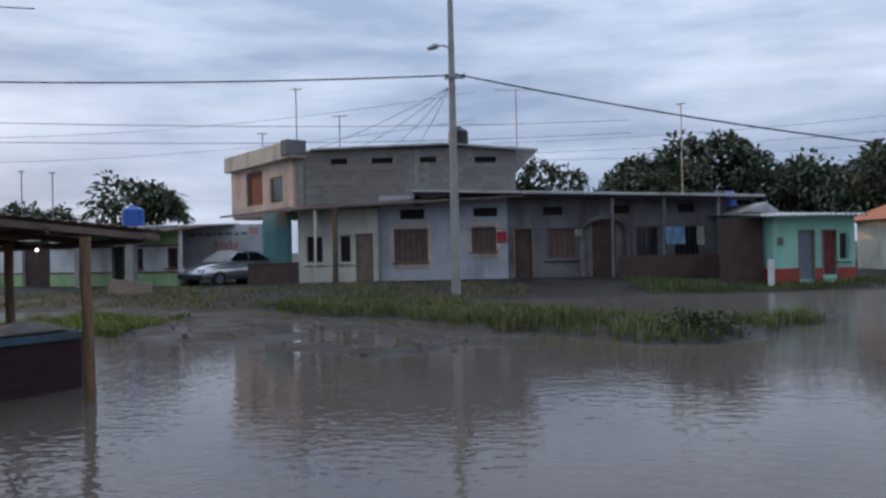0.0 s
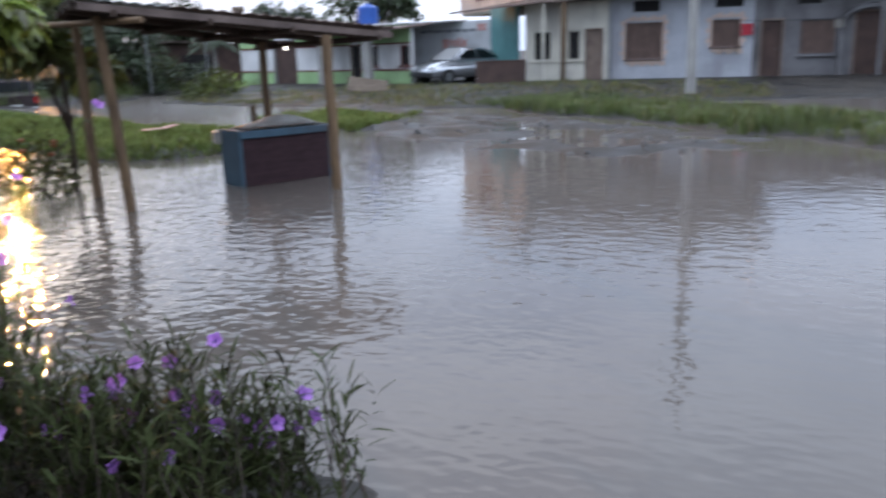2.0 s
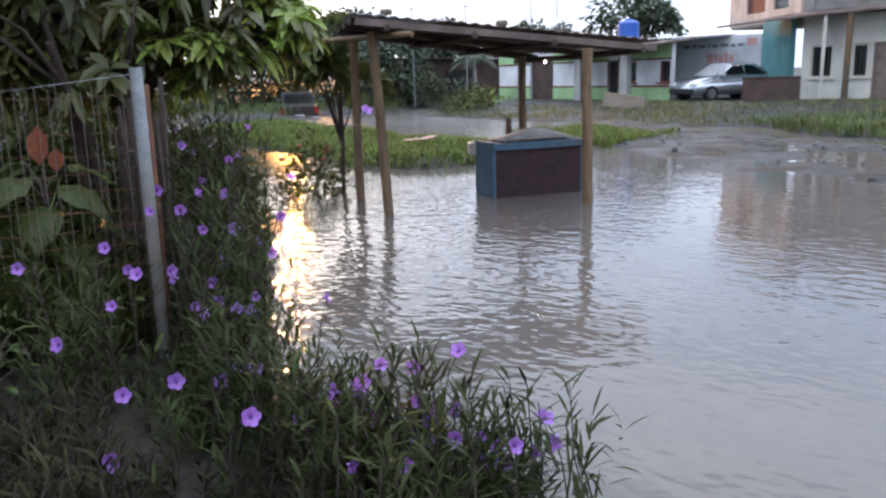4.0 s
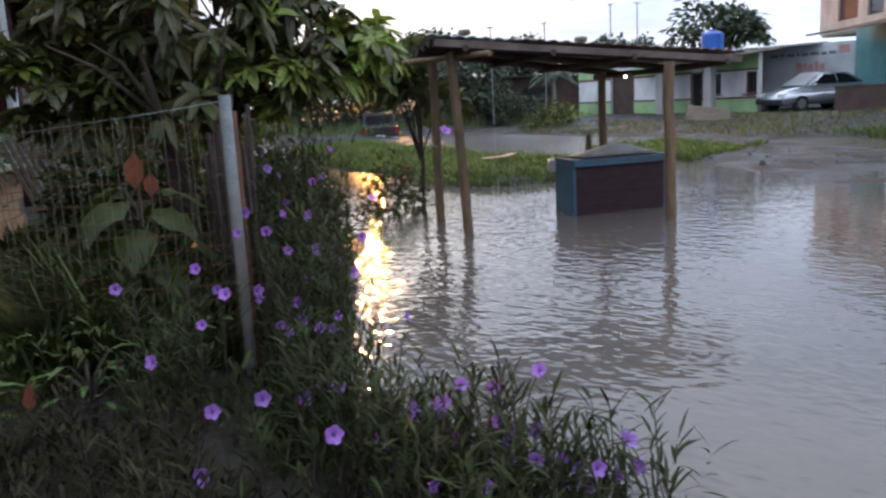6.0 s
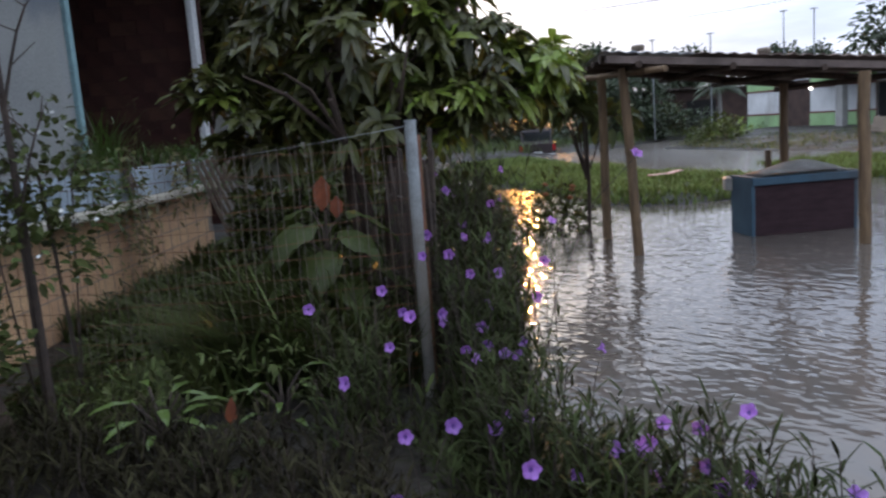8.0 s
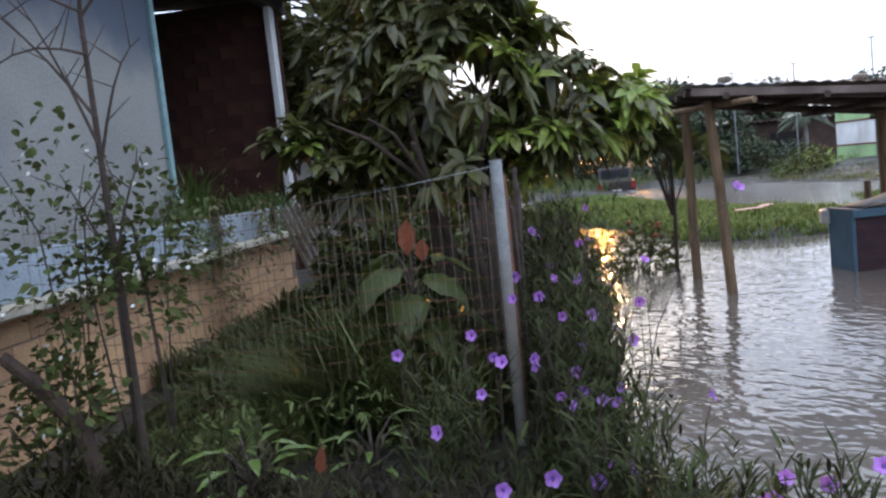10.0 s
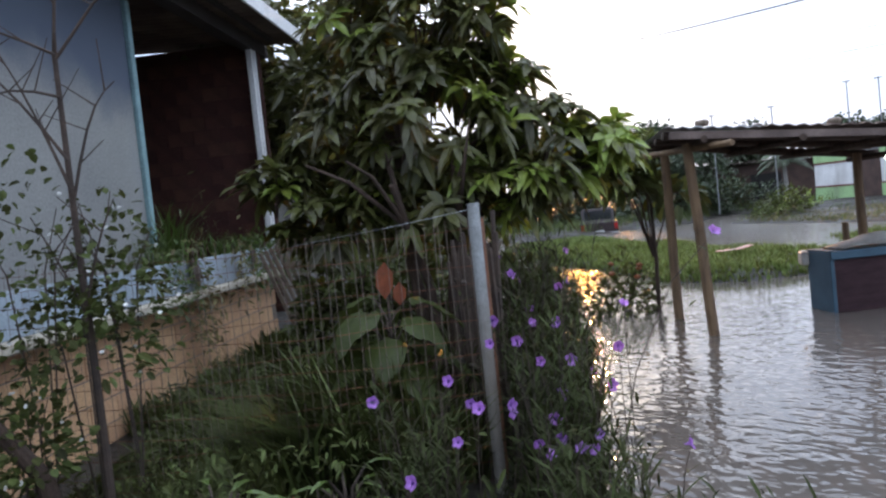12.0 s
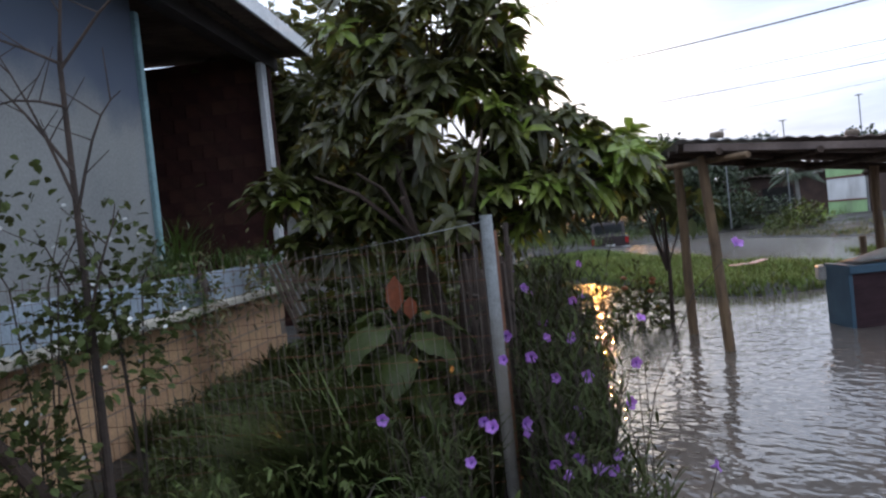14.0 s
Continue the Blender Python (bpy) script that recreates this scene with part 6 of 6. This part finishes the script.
def hedge(name, label, line, heights, half, stems, seed, blooms, facing, extra, leaf="leafhedge"):
    """Many upright leafy stems along a line, with trumpet flowers near the tips."""
    rng = np.random.default_rng(seed)
    t = thing(name, label, "flowering hedge")
    line = [Vector((*p, 0)) for p in line]
    P, D, N, L, W = [], [], [], [], []
    bm = bmesh.new()
    for k in range(stems):
        s = rng.uniform(0, len(line) - 1.001)
        i, fct = int(s), s - int(s)
        p = line[i].lerp(line[i + 1], fct)
        hgt = (heights[i] * (1 - fct) + heights[i + 1] * fct) * rng.uniform(0.55, 1.12)
        b = np.array([p.x + rng.normal(0, half), p.y + rng.normal(0, half)])
        if seg_dist(b[0], b[1], -2.3, 1.55, -4.05, 2.84) < 0.2:
            hgt *= 0.3  # trampled gap in front of the pipe
        z0 = float(ground_z(b[0], b[1]))
        b = np.array([b[0], b[1], max(z0, -0.1)])
        lean = np.array([rng.normal(0, .12), rng.normal(0, .12), 1.0])
        tip = b + lean * hgt
        if k % 2 == 0:
            add_tube(bm, [b, (b + tip) / 2 + rng.normal(0, .02, 3), tip], [0.006, 0.004, 0.002], 4)
        m = int(9 + hgt * 14)
        for j in range(m):
            q = b + (tip - b) * (0.15 + 0.85 * (j + rng.random()) / m)
            a = rng.uniform(0, 6.28)
            P.append(q)
            D.append([math.cos(a), math.sin(a), rng.uniform(0.3, 1.9)])
            N.append([0, 0, 1])
            L.append(rng.uniform(0.08, 0.17))
            W.append(rng.uniform(0.009, 0.019))
    for p in blooms:
        a0, r0 = rng.uniform(0, 6.28), rng.uniform(0.03, 0.14)
        q = (p[0] + r0 * math.cos(a0), p[1] + r0 * math.sin(a0)) if p[2] < 1.25 or p[0] < -4 else (p[0] - 0.5, p[1] - 0.35)
        add_tube(bm, [(*q, max(float(ground_z(*q)), -0.2)), (q[0] + (p[0] - q[0]) * 0.3, q[1] + (p[1] - q[1]) * 0.3, p[2] * 0.55), (q[0] + (p[0] - q[0]) * 0.65, q[1] + (p[1] - q[1]) * 0.65, p[2] * 0.85), (p[0], p[1], p[2] - 0.01)], [0.004, 0.003, 0.0025, 0.0018], 4)
        for j in range(7):
            s0 = rng.uniform(0.25, 0.95)
            b0 = rng.uniform(0, 6.28)
            P.append([q[0] + (p[0] - q[0]) * s0, q[1] + (p[1] - q[1]) * s0, p[2] * s0])
            D.append([math.cos(b0), math.sin(b0), 0.5])
            N.append([0, 0, 1])
            L.append(0.1)
            W.append(0.016)
    tagged(part("stem", bm, M["twig"], t), kind="stuff")
    tagged(part_mesh("foliage", leaf_mesh("foliage", P, D, N, L, W, 0.22), M[leaf], t), kind="stuff")
    for k, p in enumerate(blooms):
        o = new("flower", FLOWER)
        o.parent = t
        nrm = Vector((facing[0] + rng.normal(0, .45), facing[1] + rng.normal(0, .45), facing[2] + rng.normal(0, .35)))
        o.matrix_basis = Matrix.Translation(p) @ nrm.to_track_quat("Z", "Y").to_matrix().to_4x4() @ Matrix.Scale(rng.uniform(0.66, 0.92), 4)
        c = new("throat", THROAT)
        c.parent = o
    for k in range(extra):
        s = rng.uniform(0, len(line) - 1.001)
        i, fct = int(s), s - int(s)
        p = line[i].lerp(line[i + 1], fct)
        hgt = (heights[i] * (1 - fct) + heights[i + 1] * fct) * rng.uniform(0.6, 1.05)
        o = new("flower", FLOWER)
        o.parent = t
        nrm = Vector((rng.normal(0, 1), rng.normal(0, 1), 0.3))
        o.matrix_basis = Matrix.Translation((p.x + rng.normal(0, half * 0.8), p.y + rng.normal(0, half * 0.8), hgt)) @ nrm.to_track_quat("Z", "Y").to_matrix().to_4x4() @ Matrix.Scale(rng.uniform(0.6, 0.92), 4)
        c = new("throat", THROAT)
        c.parent = o


hedge("flowering_hedge", "tall narrow-leaved hedge with violet flowers by the pipe", [(-2.6, 2.1), (-3.12, 2.46), (-3.68, 2.94), (-4.34, 3.53), (-5.36, 4.42), (-6.56, 5.5)], [0.5, 0.7, 1.0, 1.25, 1.35, 1.25], 0.15, 620, 71,
      [(-4.63, 3.55, 1.24), (-4.31, 3.76, 1.17), (-4.27, 3.65, 1.15), (-3.8, 3.75, 1.04), (-4.12, 2.95, 1.04), (-3.79, 2.85, 0.96), (-3.62, 2.86, 0.86), (-3.52, 2.99, 0.85), (-3.28, 3.04, 0.73), (-3.81, 2.37, 0.83), (-3.89, 1.95, 0.8), (-3.64, 2.38, 0.73), (-3.59, 2.39, 0.71), (-3.52, 2.55, 0.7), (-3.41, 2.81, 0.72), (-3.43, 2.13, 0.63), (-3.22, 2.45, 0.58), (-3.19, 2.57, 0.58), (-3.31, 2.65, 0.64), (-3.07, 2.58, 0.55), (-3.03, 2.63, 0.54), (-2.72, 1.93, 0.46), (-2.62, 2.08, 0.43), (-2.66, 2.21, 0.44), (-2.61, 2.26, 0.43), (-2.76, 1.71, 0.47), (-3.4, 3.24, 0.89), (-3.26, 1.75, 0.58), (-2.72, 3.24, 1.5), (-2.3, 2.41, 0.76)],
      (0.8, -0.55, 0.35), 14)
hedge("low_weeds", "low dark narrow-leaved growth along the water's edge", [(-1.9, 1.55), (-2.6, 1.4), (-3.4, 1.3), (-4.3, 0.95), (-4.9, 0.3)], [0.28, 0.32, 0.32, 0.3, 0.28], 0.28, 480, 74, [(-2.55, 1.5, 0.33)], (0.8, -0.5, 0.5), 0, "leafdead")
hedge("flowering_clump", "thin violet-flowered stems before the wire fence", [(-3.3, 1.75), (-3.6, 2.1), (-3.85, 2.25)], [0.5, 0.65, 0.75], 0.12, 60, 73, [], (0.8, -0.5, 0.3), 0)
hedge("flowering_clump", "lower clump of violet flowers leaning over the water", [(-2.45, 2.1), (-1.95, 2.1), (-1.6, 2.1), (-1.25, 2.25)], [0.52, 0.6, 0.56, 0.45], 0.16, 280, 72,
      [(-1.92, 2.15, 0.52), (-1.72, 2.25, 0.47), (-1.5, 2.16, 0.41), (-1.58, 1.97, 0.37), (-1.72, 1.86, 0.38), (-1.42, 2.21, 0.32), (-1.4, 2.28, 0.35), (-1.26, 2.47, 0.34), (-1.35, 2.25, 0.32), (-1.82, 2.36, 0.55), (-1.76, 2.59, 0.56), (-1.63, 2.19, 0.43), (-1.95, 2.32, 0.55), (-1.34, 2.54, 0.38)],
      (0.6, -0.75, 0.5), 20)


# ---- weeds in the garden ----
def garden_weeds():
    rng = np.random.default_rng(81)
    n = 15000
    s, w = rng.uniform(0, 1, n), rng.uniform(0, 1, n)
    # between the fence and the porch wall
    ax, ay = -5.3 + 1.1 * s, 0.2 + 2.7 * s
    bx, by = -6.2 - 4.2 * s, 0.9 + 3.2 * s
    x, y = ax + (bx - ax) * w, ay + (by - ay) * w
    z = ground_z(x, y)
    H = rng.uniform(0.25, 0.95, n) * (0.16 + 1.0 * s) * (0.75 + 0.35 * wav(x, y, 2.2, 4)) * (0.75 + 0.4 * s) * (1 - 0.35 * w)
    me = blade_mesh("tall_grass", np.stack([x, y, z - 0.02], 1), H * 1.1, rng.uniform(0.014, 0.036, n), rng.uniform(0.3, 1.1, n), 81)
    tagged(part_mesh("tall_grass", me, M["leafweed"]), "tall dark grass behind the wire fence", "grass", kind="stuff")
    pick = rng.choice(len(x), 1500, replace=False)
    me = blade_mesh("pale_grass", np.stack([x, y, z - 0.02], 1)[pick], H[pick] * 1.25, rng.uniform(0.012, 0.03, 1500), rng.uniform(0.4, 1.2, 1500), 83)
    tagged(part_mesh("pale_grass", me, M["grass"]), "lighter arching grass blades in the garden", "grass", kind="stuff")
    n = 3200
    q = rng.uniform(0.3, 4.6, n)
    off = rng.uniform(0.02, 0.5, n)
    base = np.array([HOUSE @ Vector((a, b, 0.0)) for a, b in zip(q, off)])
    base[:, 2] = ground_z(base[:, 0], base[:, 1]) - 0.02
    me = blade_mesh("wall_foot_grass", base, rng.uniform(0.14, 0.42, n) * (0.7 + 0.4 * np.sin(q * 3.1)), rng.uniform(0.012, 0.03, n), rng.uniform(0.3, 1.0, n), 82)
    tagged(part_mesh("wall_foot_grass", me, M["leafweed"]), "rough grass along the foot of the block wall", "grass", kind="stuff")
    n = 2200
    s, w = rng.uniform(0.3, 1, n), rng.uniform(-0.04, 0.6, n)
    ax, ay = -4.9 + 1.2 * s, 0.1 + 2.4 * s
    bx, by = -6.2 - 4.2 * s, 0.9 + 3.2 * s
    P = np.stack([ax + (bx - ax) * w, ay + (by - ay) * w, rng.uniform(0.05, 0.62, n) * (1 - 0.7 * np.clip(w, 0, 1))], 1)
    D = rng.normal(0, 1, (n, 3)) + np.array([0.3, -0.2, 0.3])
    me = leaf_mesh("weeds", P, D, np.array([0, 0, 1.0]) + rng.normal(0, .4, (n, 3)), rng.uniform(0.05, 0.11, n), rng.uniform(0.012, 0.03, n), 0.4)
    tagged(part_mesh("weeds", me, M["leafweed"]), "dark leafy weeds round the fence foot", "weeds", kind="stuff")


garden_weeds()


def broad_plant(name, label, at, n, size, hgt, material, seed, red=0, wide=0.55):
    rng = np.random.default_rng(seed)
    t = thing(name, label, "plant", at)
    bm = bmesh.new()
    groups = {material: [], "leafred": []}
    for k in range(n):
        a = k * 2.4
        z = hgt * (0.35 + 0.65 * k / n)
        q = np.array([0.12 * math.cos(a), 0.12 * math.sin(a), z])
        add_tube(bm, [(0, 0, 0), (q[0] * 0.3, q[1] * 0.3, z * 0.7), q], [0.012, 0.009, 0.005], 5)
        groups["leafred" if k >= n - red else material].append((q, [math.cos(a), math.sin(a), 0.25] if k < n - red else ([0.1, 0.1, 1.0] if k == n - 1 else [0.5, 0.8, -0.35]), size * rng.uniform(.8, 1.2) * (1 if k < n - red else 0.72)))
    part("stem", bm, M["twig"], t)
    for key, g in groups.items():
        for q, d, L in g:
            me = leaf_mesh("leaf", [q], [d], [[0, 0, 1.0]] if 0 < d[2] < 1 else [[0.8, -0.5, 0.2]], [L], [L * (wide if d[2] < 1 else 0.45)], 0.35 if d[2] < 1 else -0.1, 0.3)
            part_mesh("leaf", me, M[key], t)
    return t


def elephant_plant(at, seed):
    """A tall stem with very large drooping leaves, two withered ones standing at its tip."""
    rng = np.random.default_rng(seed)
    t = thing("foliage_plant", "tall plant with huge drooping green leaves and two withered orange ones", "plant", at)
    part("stem", tube([(0, 0, -0.05), (0.02, 0.01, 0.5), (0.0, 0.02, 0.95), (0.01, 0.02, 1.2)], [0.02, 0.016, 0.012, 0.006], 8), M["twig"], t)
    for k in range(18):
        a = k * 2.4 + 0.5
        z = 0.35 + 0.68 * k / 18
        d = np.array([math.cos(a), math.sin(a), 0.0])
        q = d * rng.uniform(0.12, 0.22) + np.array([0, 0, z + 0.1])
        stalk = part("leaf", leaf_mesh_bm(q, d * 0.85 + np.array([0, 0, 0.1]), rng.uniform(0.3, 0.42), rng.uniform(0.22, 0.31), rng), M["leafbroad"], t)
        part("stalk", tube([(0, 0, z - 0.05), q * 0.6 + np.array([0, 0, z * 0.4 + 0.03]), q], [0.008, 0.006, 0.005], 5), M["twig"], stalk)
    for dx, dy, z, L, w in ((0.0, 0.0, 1.08, 0.24, 0.12), (0.05, 0.08, 1.03, 0.15, 0.09)):
        me = leaf_mesh("withered_leaf", [[dx, dy, z]], [[0.06, 0.05, 1.0]], [[0.8, -0.5, 0.2]], [L], [w], -0.05, 0.5, 0.95)
        part_mesh("withered_leaf", me, M["leafred"], t, "withered orange-brown leaf")


def leaf_mesh_bm(q, d, L, W, rng):
    """One large heart-shaped leaf with a sagging, wavy blade."""
    bm = bmesh.new()
    d = Vector([float(v) for v in d]).normalized()
    side = d.cross(Vector((0, 0, 1))).normalized()
    q = Vector([float(v) for v in q])
    rows = []
    prof = ((-0.08, 0.35), (0.0, 0.7), (0.15, 0.98), (0.35, 1.0), (0.55, 0.82), (0.75, 0.52), (0.9, 0.22), (1.0, 0.02))
    ph = rng.uniform(0, 6.28)
    for u, w in prof:
        row = []
        for k in range(-3, 4):
            v = k / 3
            p = q + d * (L * (u - 0.06 * (1 - abs(v)) * (u < 0))) + side * (v * w * W / 2)
            p.z += -0.8 * L * max(u, 0) ** 1.6 + 0.10 * W * abs(v) * w - 0.16 * W * v * v * w + 0.02 * math.sin(11 * u + 4 * v + ph)
            row.append(bm.verts.new(p))
        rows.append(row)
    for a, b in zip(rows, rows[1:]):
        for k in range(6):
            bm.faces.new((a[k], a[k + 1], b[k + 1], b[k]))
    for f in bm.faces:
        f.smooth = True
    return bm


elephant_plant((-4.96, 2.72, 0.1), 91)
broad_plant("foliage_plant", "small broad-leaved plant with one brown-orange leaf", (-3.87, 1.34, 0.05), 7, 0.24, 0.28, "leafbroad", 92, 1)
broad_plant("foliage_plant", "small plant with light green leaves by the fence", (-4.14, 1.19, 0.1), 18, 0.2, 0.42, "leafbig", 93, 0, 0.28)
broad_plant("foliage_plant", "small plant with light green leaves by the fence", (-4.0, 1.8, 0.1), 12, 0.16, 0.4, "leafbig", 94, 0, 0.28)
for k, (u, hgt) in enumerate(((0.3, 0.4), (1.6, 0.45), (2.9, 0.85), (-0.1, 0.35), (1.0, 0.4), (3.3, 0.4))):
    p = HOUSE @ Vector((u, -0.14, 1.42))
    rng = np.random.default_rng(100 + k)
    t = thing("planter_plant", "spiky trailing plant growing in the planter", "plant", p)
    n = 90
    me = blade_mesh("leaf_tuft", rng.normal(0, 0.07, (n, 3)) * np.array([1, 1, 0.1]), rng.uniform(0.5, 1, n) * hgt, rng.uniform(0.01, 0.025, n), rng.uniform(0.2, 0.9, n), 100 + k)
    part_mesh("leaf_tuft", me, M["leafbig"], t)
    lush = k == 2
    nt = 380 if lush else 160
    v = rng.normal(0, 1, (nt, 3)) * np.array([0.2, 0.06, 0.42 if lush else 0.2]) + np.array([0.0, 0.27, -0.42 if lush else -0.1])
    v = v @ np.array([[0.76, -0.65, 0], [0.65, 0.76, 0], [0, 0, 1.0]])
    part_mesh("trailing_leaves", leaf_mesh("trailing_leaves", v, rng.normal(0, 1, (nt, 3)), rng.normal(0, 1, (nt, 3)), rng.uniform(0.06, 0.13, nt), 0.028, 0.3), M["drygrass"] if k in (1, 2) else M["leafbig"], t)


# ---- bare sapling with white-flowered bush at its foot ----
def bare_sapling():
    rng = np.random.default_rng(111)
    t = thing("bare_sapling", "thin leafless sapling before the pale blue wall", "tree", (-5.18, 0.92, 0))
    t.scale = (1.4, 1.4, 1.17)
    bm = bmesh.new()
    add_tube(bm, [(0, 0, 0), (0.0, 0.0, 0.9), (-0.02, 0.0, 1.7), (-0.02, 0, 2.4), (0.03, 0.0, 2.5)], [0.021, 0.017, 0.013, 0.010, 0.007], 9)
    part("stem", bm, M["twig"], t)
    right = np.array([0.57, 0.82, 0])
    for z0, dx, dz, cur in ((2.38, 0.85, 0.45, .25), (2.4, -0.6, 0.25, .05), (2.45, 0.1, 0.9, 0), (1.9, -0.4, 0.6, .05), (1.7, 0.22, 0.55, .12), (1.2, 0.16, 0.5, .05), (1.15, -0.18, 0.5, .02), (2.2, -0.5, -0.1, .1), (1.75, -0.25, 0.75, .05)):
        bm = bmesh.new()
        pts = [np.array([0, 0, z0]) + right * dx * s + np.array([0, 0, dz * s + cur * math.sin(math.pi * s)]) for s in np.linspace(0, 1, 6)]
        add_tube(bm, pts, list(np.linspace(0.008, 0.002, 6)), 5)
        for j in range(2, 6):
            q = pts[j - 1]
            add_tube(bm, [q, q + right * rng.uniform(-.2, .2) + np.array([0, 0, rng.uniform(.05, .3)])], [0.004, 0.002], 4)
        part("branch", bm, M["twig"], t)
    return t


bare_sapling()


def white_bush(at, r, hgt, seed):
    t = shrub("flowering_bush", "small-leaved bush with tiny white flowers by the wall", at, r, hgt, 330, 0.075, "leafweed", seed, drop=1.0, wide=0.6)
    rng = np.random.default_rng(seed)
    bm = bmesh.new()
    bmesh.ops.create_circle(bm, cap_ends=True, segments=5, radius=0.014)
    bmesh.ops.solidify(bm, geom=list(bm.faces), thickness=0.004)
    me = bpy.data.meshes.new("blossom")
    bm.to_mesh(me)
    bm.free()
    me.materials.append(M["petalwhite"])
    for k in range(14):
        o = new("blossom", me)
        o.parent = t
        v = unit(rng, 1)[0]
        o.location = (v[0] * r * 0.9, v[1] * r * 0.9, abs(v[2]) * hgt * 0.95)
        o.rotation_euler = (rng.uniform(0, 1.2), rng.uniform(0, 1.2), 0)


white_bush((-5.26, 1.14, 1.3), 0.34, 0.7, 121)
white_bush((-5.38, 0.68, 1.2), 0.45, 1.05, 122)
white_bush((-5.22, 0.9, 1.0), 0.45, 0.5, 124)
white_bush((-5.1, 0.55, 0.55), 0.28, 0.5, 125)
shrub("shrub", "small-leaved shrub at the foot of the porch wall", (-5.2, 0.45, 0.15), 0.3, 0.6, 300, 0.09, "leafweed", 123)

for k, (x, y, r, hh) in enumerate(((-6.9, 4.3, 0.7, 1.6), (-7.9, 4.0, 0.7, 1.7), (-6.1, 4.85, 0.55, 1.3), (-9.9, 5.9, 1.0, 2.7), (-8.4, 5.3, 0.8, 2.1))):
    shrub("shrub", "dark overgrown shrub behind the cane fence", (x, y, 0.05), r, hh, 1500, 0.19, "leafweed", 140 + k)
for k, (x, y, r, hh) in enumerate(((-6.9, 2.45, 0.55, 0.55), (-6.1, 1.75, 0.45, 0.45), (-7.5, 2.2, 0.5, 0.4), (-6.3, 2.75, 0.5, 0.6))):
    shrub("weed_clump", "clump of long-leaved weeds behind the wire fence", (x, y, 0.05), r, hh, 420, 0.22, "leafweed", 150 + k, "weeds", 0.1, 0.14)
ob = tagged(part("board", box((0, 0, 0.3), (1.5, 0.05, 0.55), 0.01, Matrix.Rotation(0.15, 4, "Y")), M["plank"]), "weathered brown board lying on the verge", "board")
ob.matrix_world = pose(-11.2, 28.3, 0.3, -20, 0, 15)

for u in (1.05, 2.95):
    p = HOUSE @ Vector((u, 0.09, 1.5))
    bm = bmesh.new()
    for k in range(5):
        add_tube(bm, [(0.03 * k - 0.06, 0, 0), (0.03 * k - 0.06, 0.03, -0.15), (0.02 * k - 0.04, 0.02, -0.26 - 0.03 * (k % 2))], [0.012, 0.03, 0.006], 6)
    ob = tagged(part("withered_plant", bm, M["twig"]), "withered brown plant hanging over the planter", "plant")
    ob.matrix_world = Matrix.Translation(p) @ HOUSE.to_3x3().to_4x4()

tagged(part("log", tube([(-5.22, 0.28, 0.98), (-5.12, 0.44, 0.78), (-5.03, 0.58, 0.55), (-4.97, 0.68, 0.02)], [0.035, 0.045, 0.05, 0.055], 9), M["bark"]), "dark crooked branch leaning in the weeds", "branch")

# ---- litter and stones ----
bm = bmesh.new()
for k in range(5):
    add_box(bm, (0.3 * k - 0.5, 0.12 * (k % 2), 0.04 + 0.02 * k), (0.34, 0.24, 0.03), 0.008, Matrix.Rotation(0.3 * k, 4, "Z"))
ob = tagged(part("litter", bm, M["litter"]), "pink plastic litter on the green mound", "litter")
ob.matrix_world = pose(-10.3, 14.3, float(ground_z(-10.3, 14.3)) + 0.12, 0, 0, 20) @ Matrix.Scale(0.6, 4)
rng = np.random.default_rng(131)
bm = bmesh.new()
for k in range(420):
    x, y = rng.uniform(-10, 1), rng.uniform(13, 30)
    z = float(ground_z(x, y))
    if z > -0.03:
        s = rng.uniform(0.03, 0.11)
        bmesh.ops.create_icosphere(bm, subdivisions=1, radius=s, matrix=pose(x, y, z, rng.uniform(0, 90), rng.uniform(0, 90), 0) @ Matrix.Diagonal((1, 0.7, 0.5, 1)))
tagged(part("rubble", bm, M["gravel"]), "scattered dark stones on the wet track", "stones", kind="stuff")
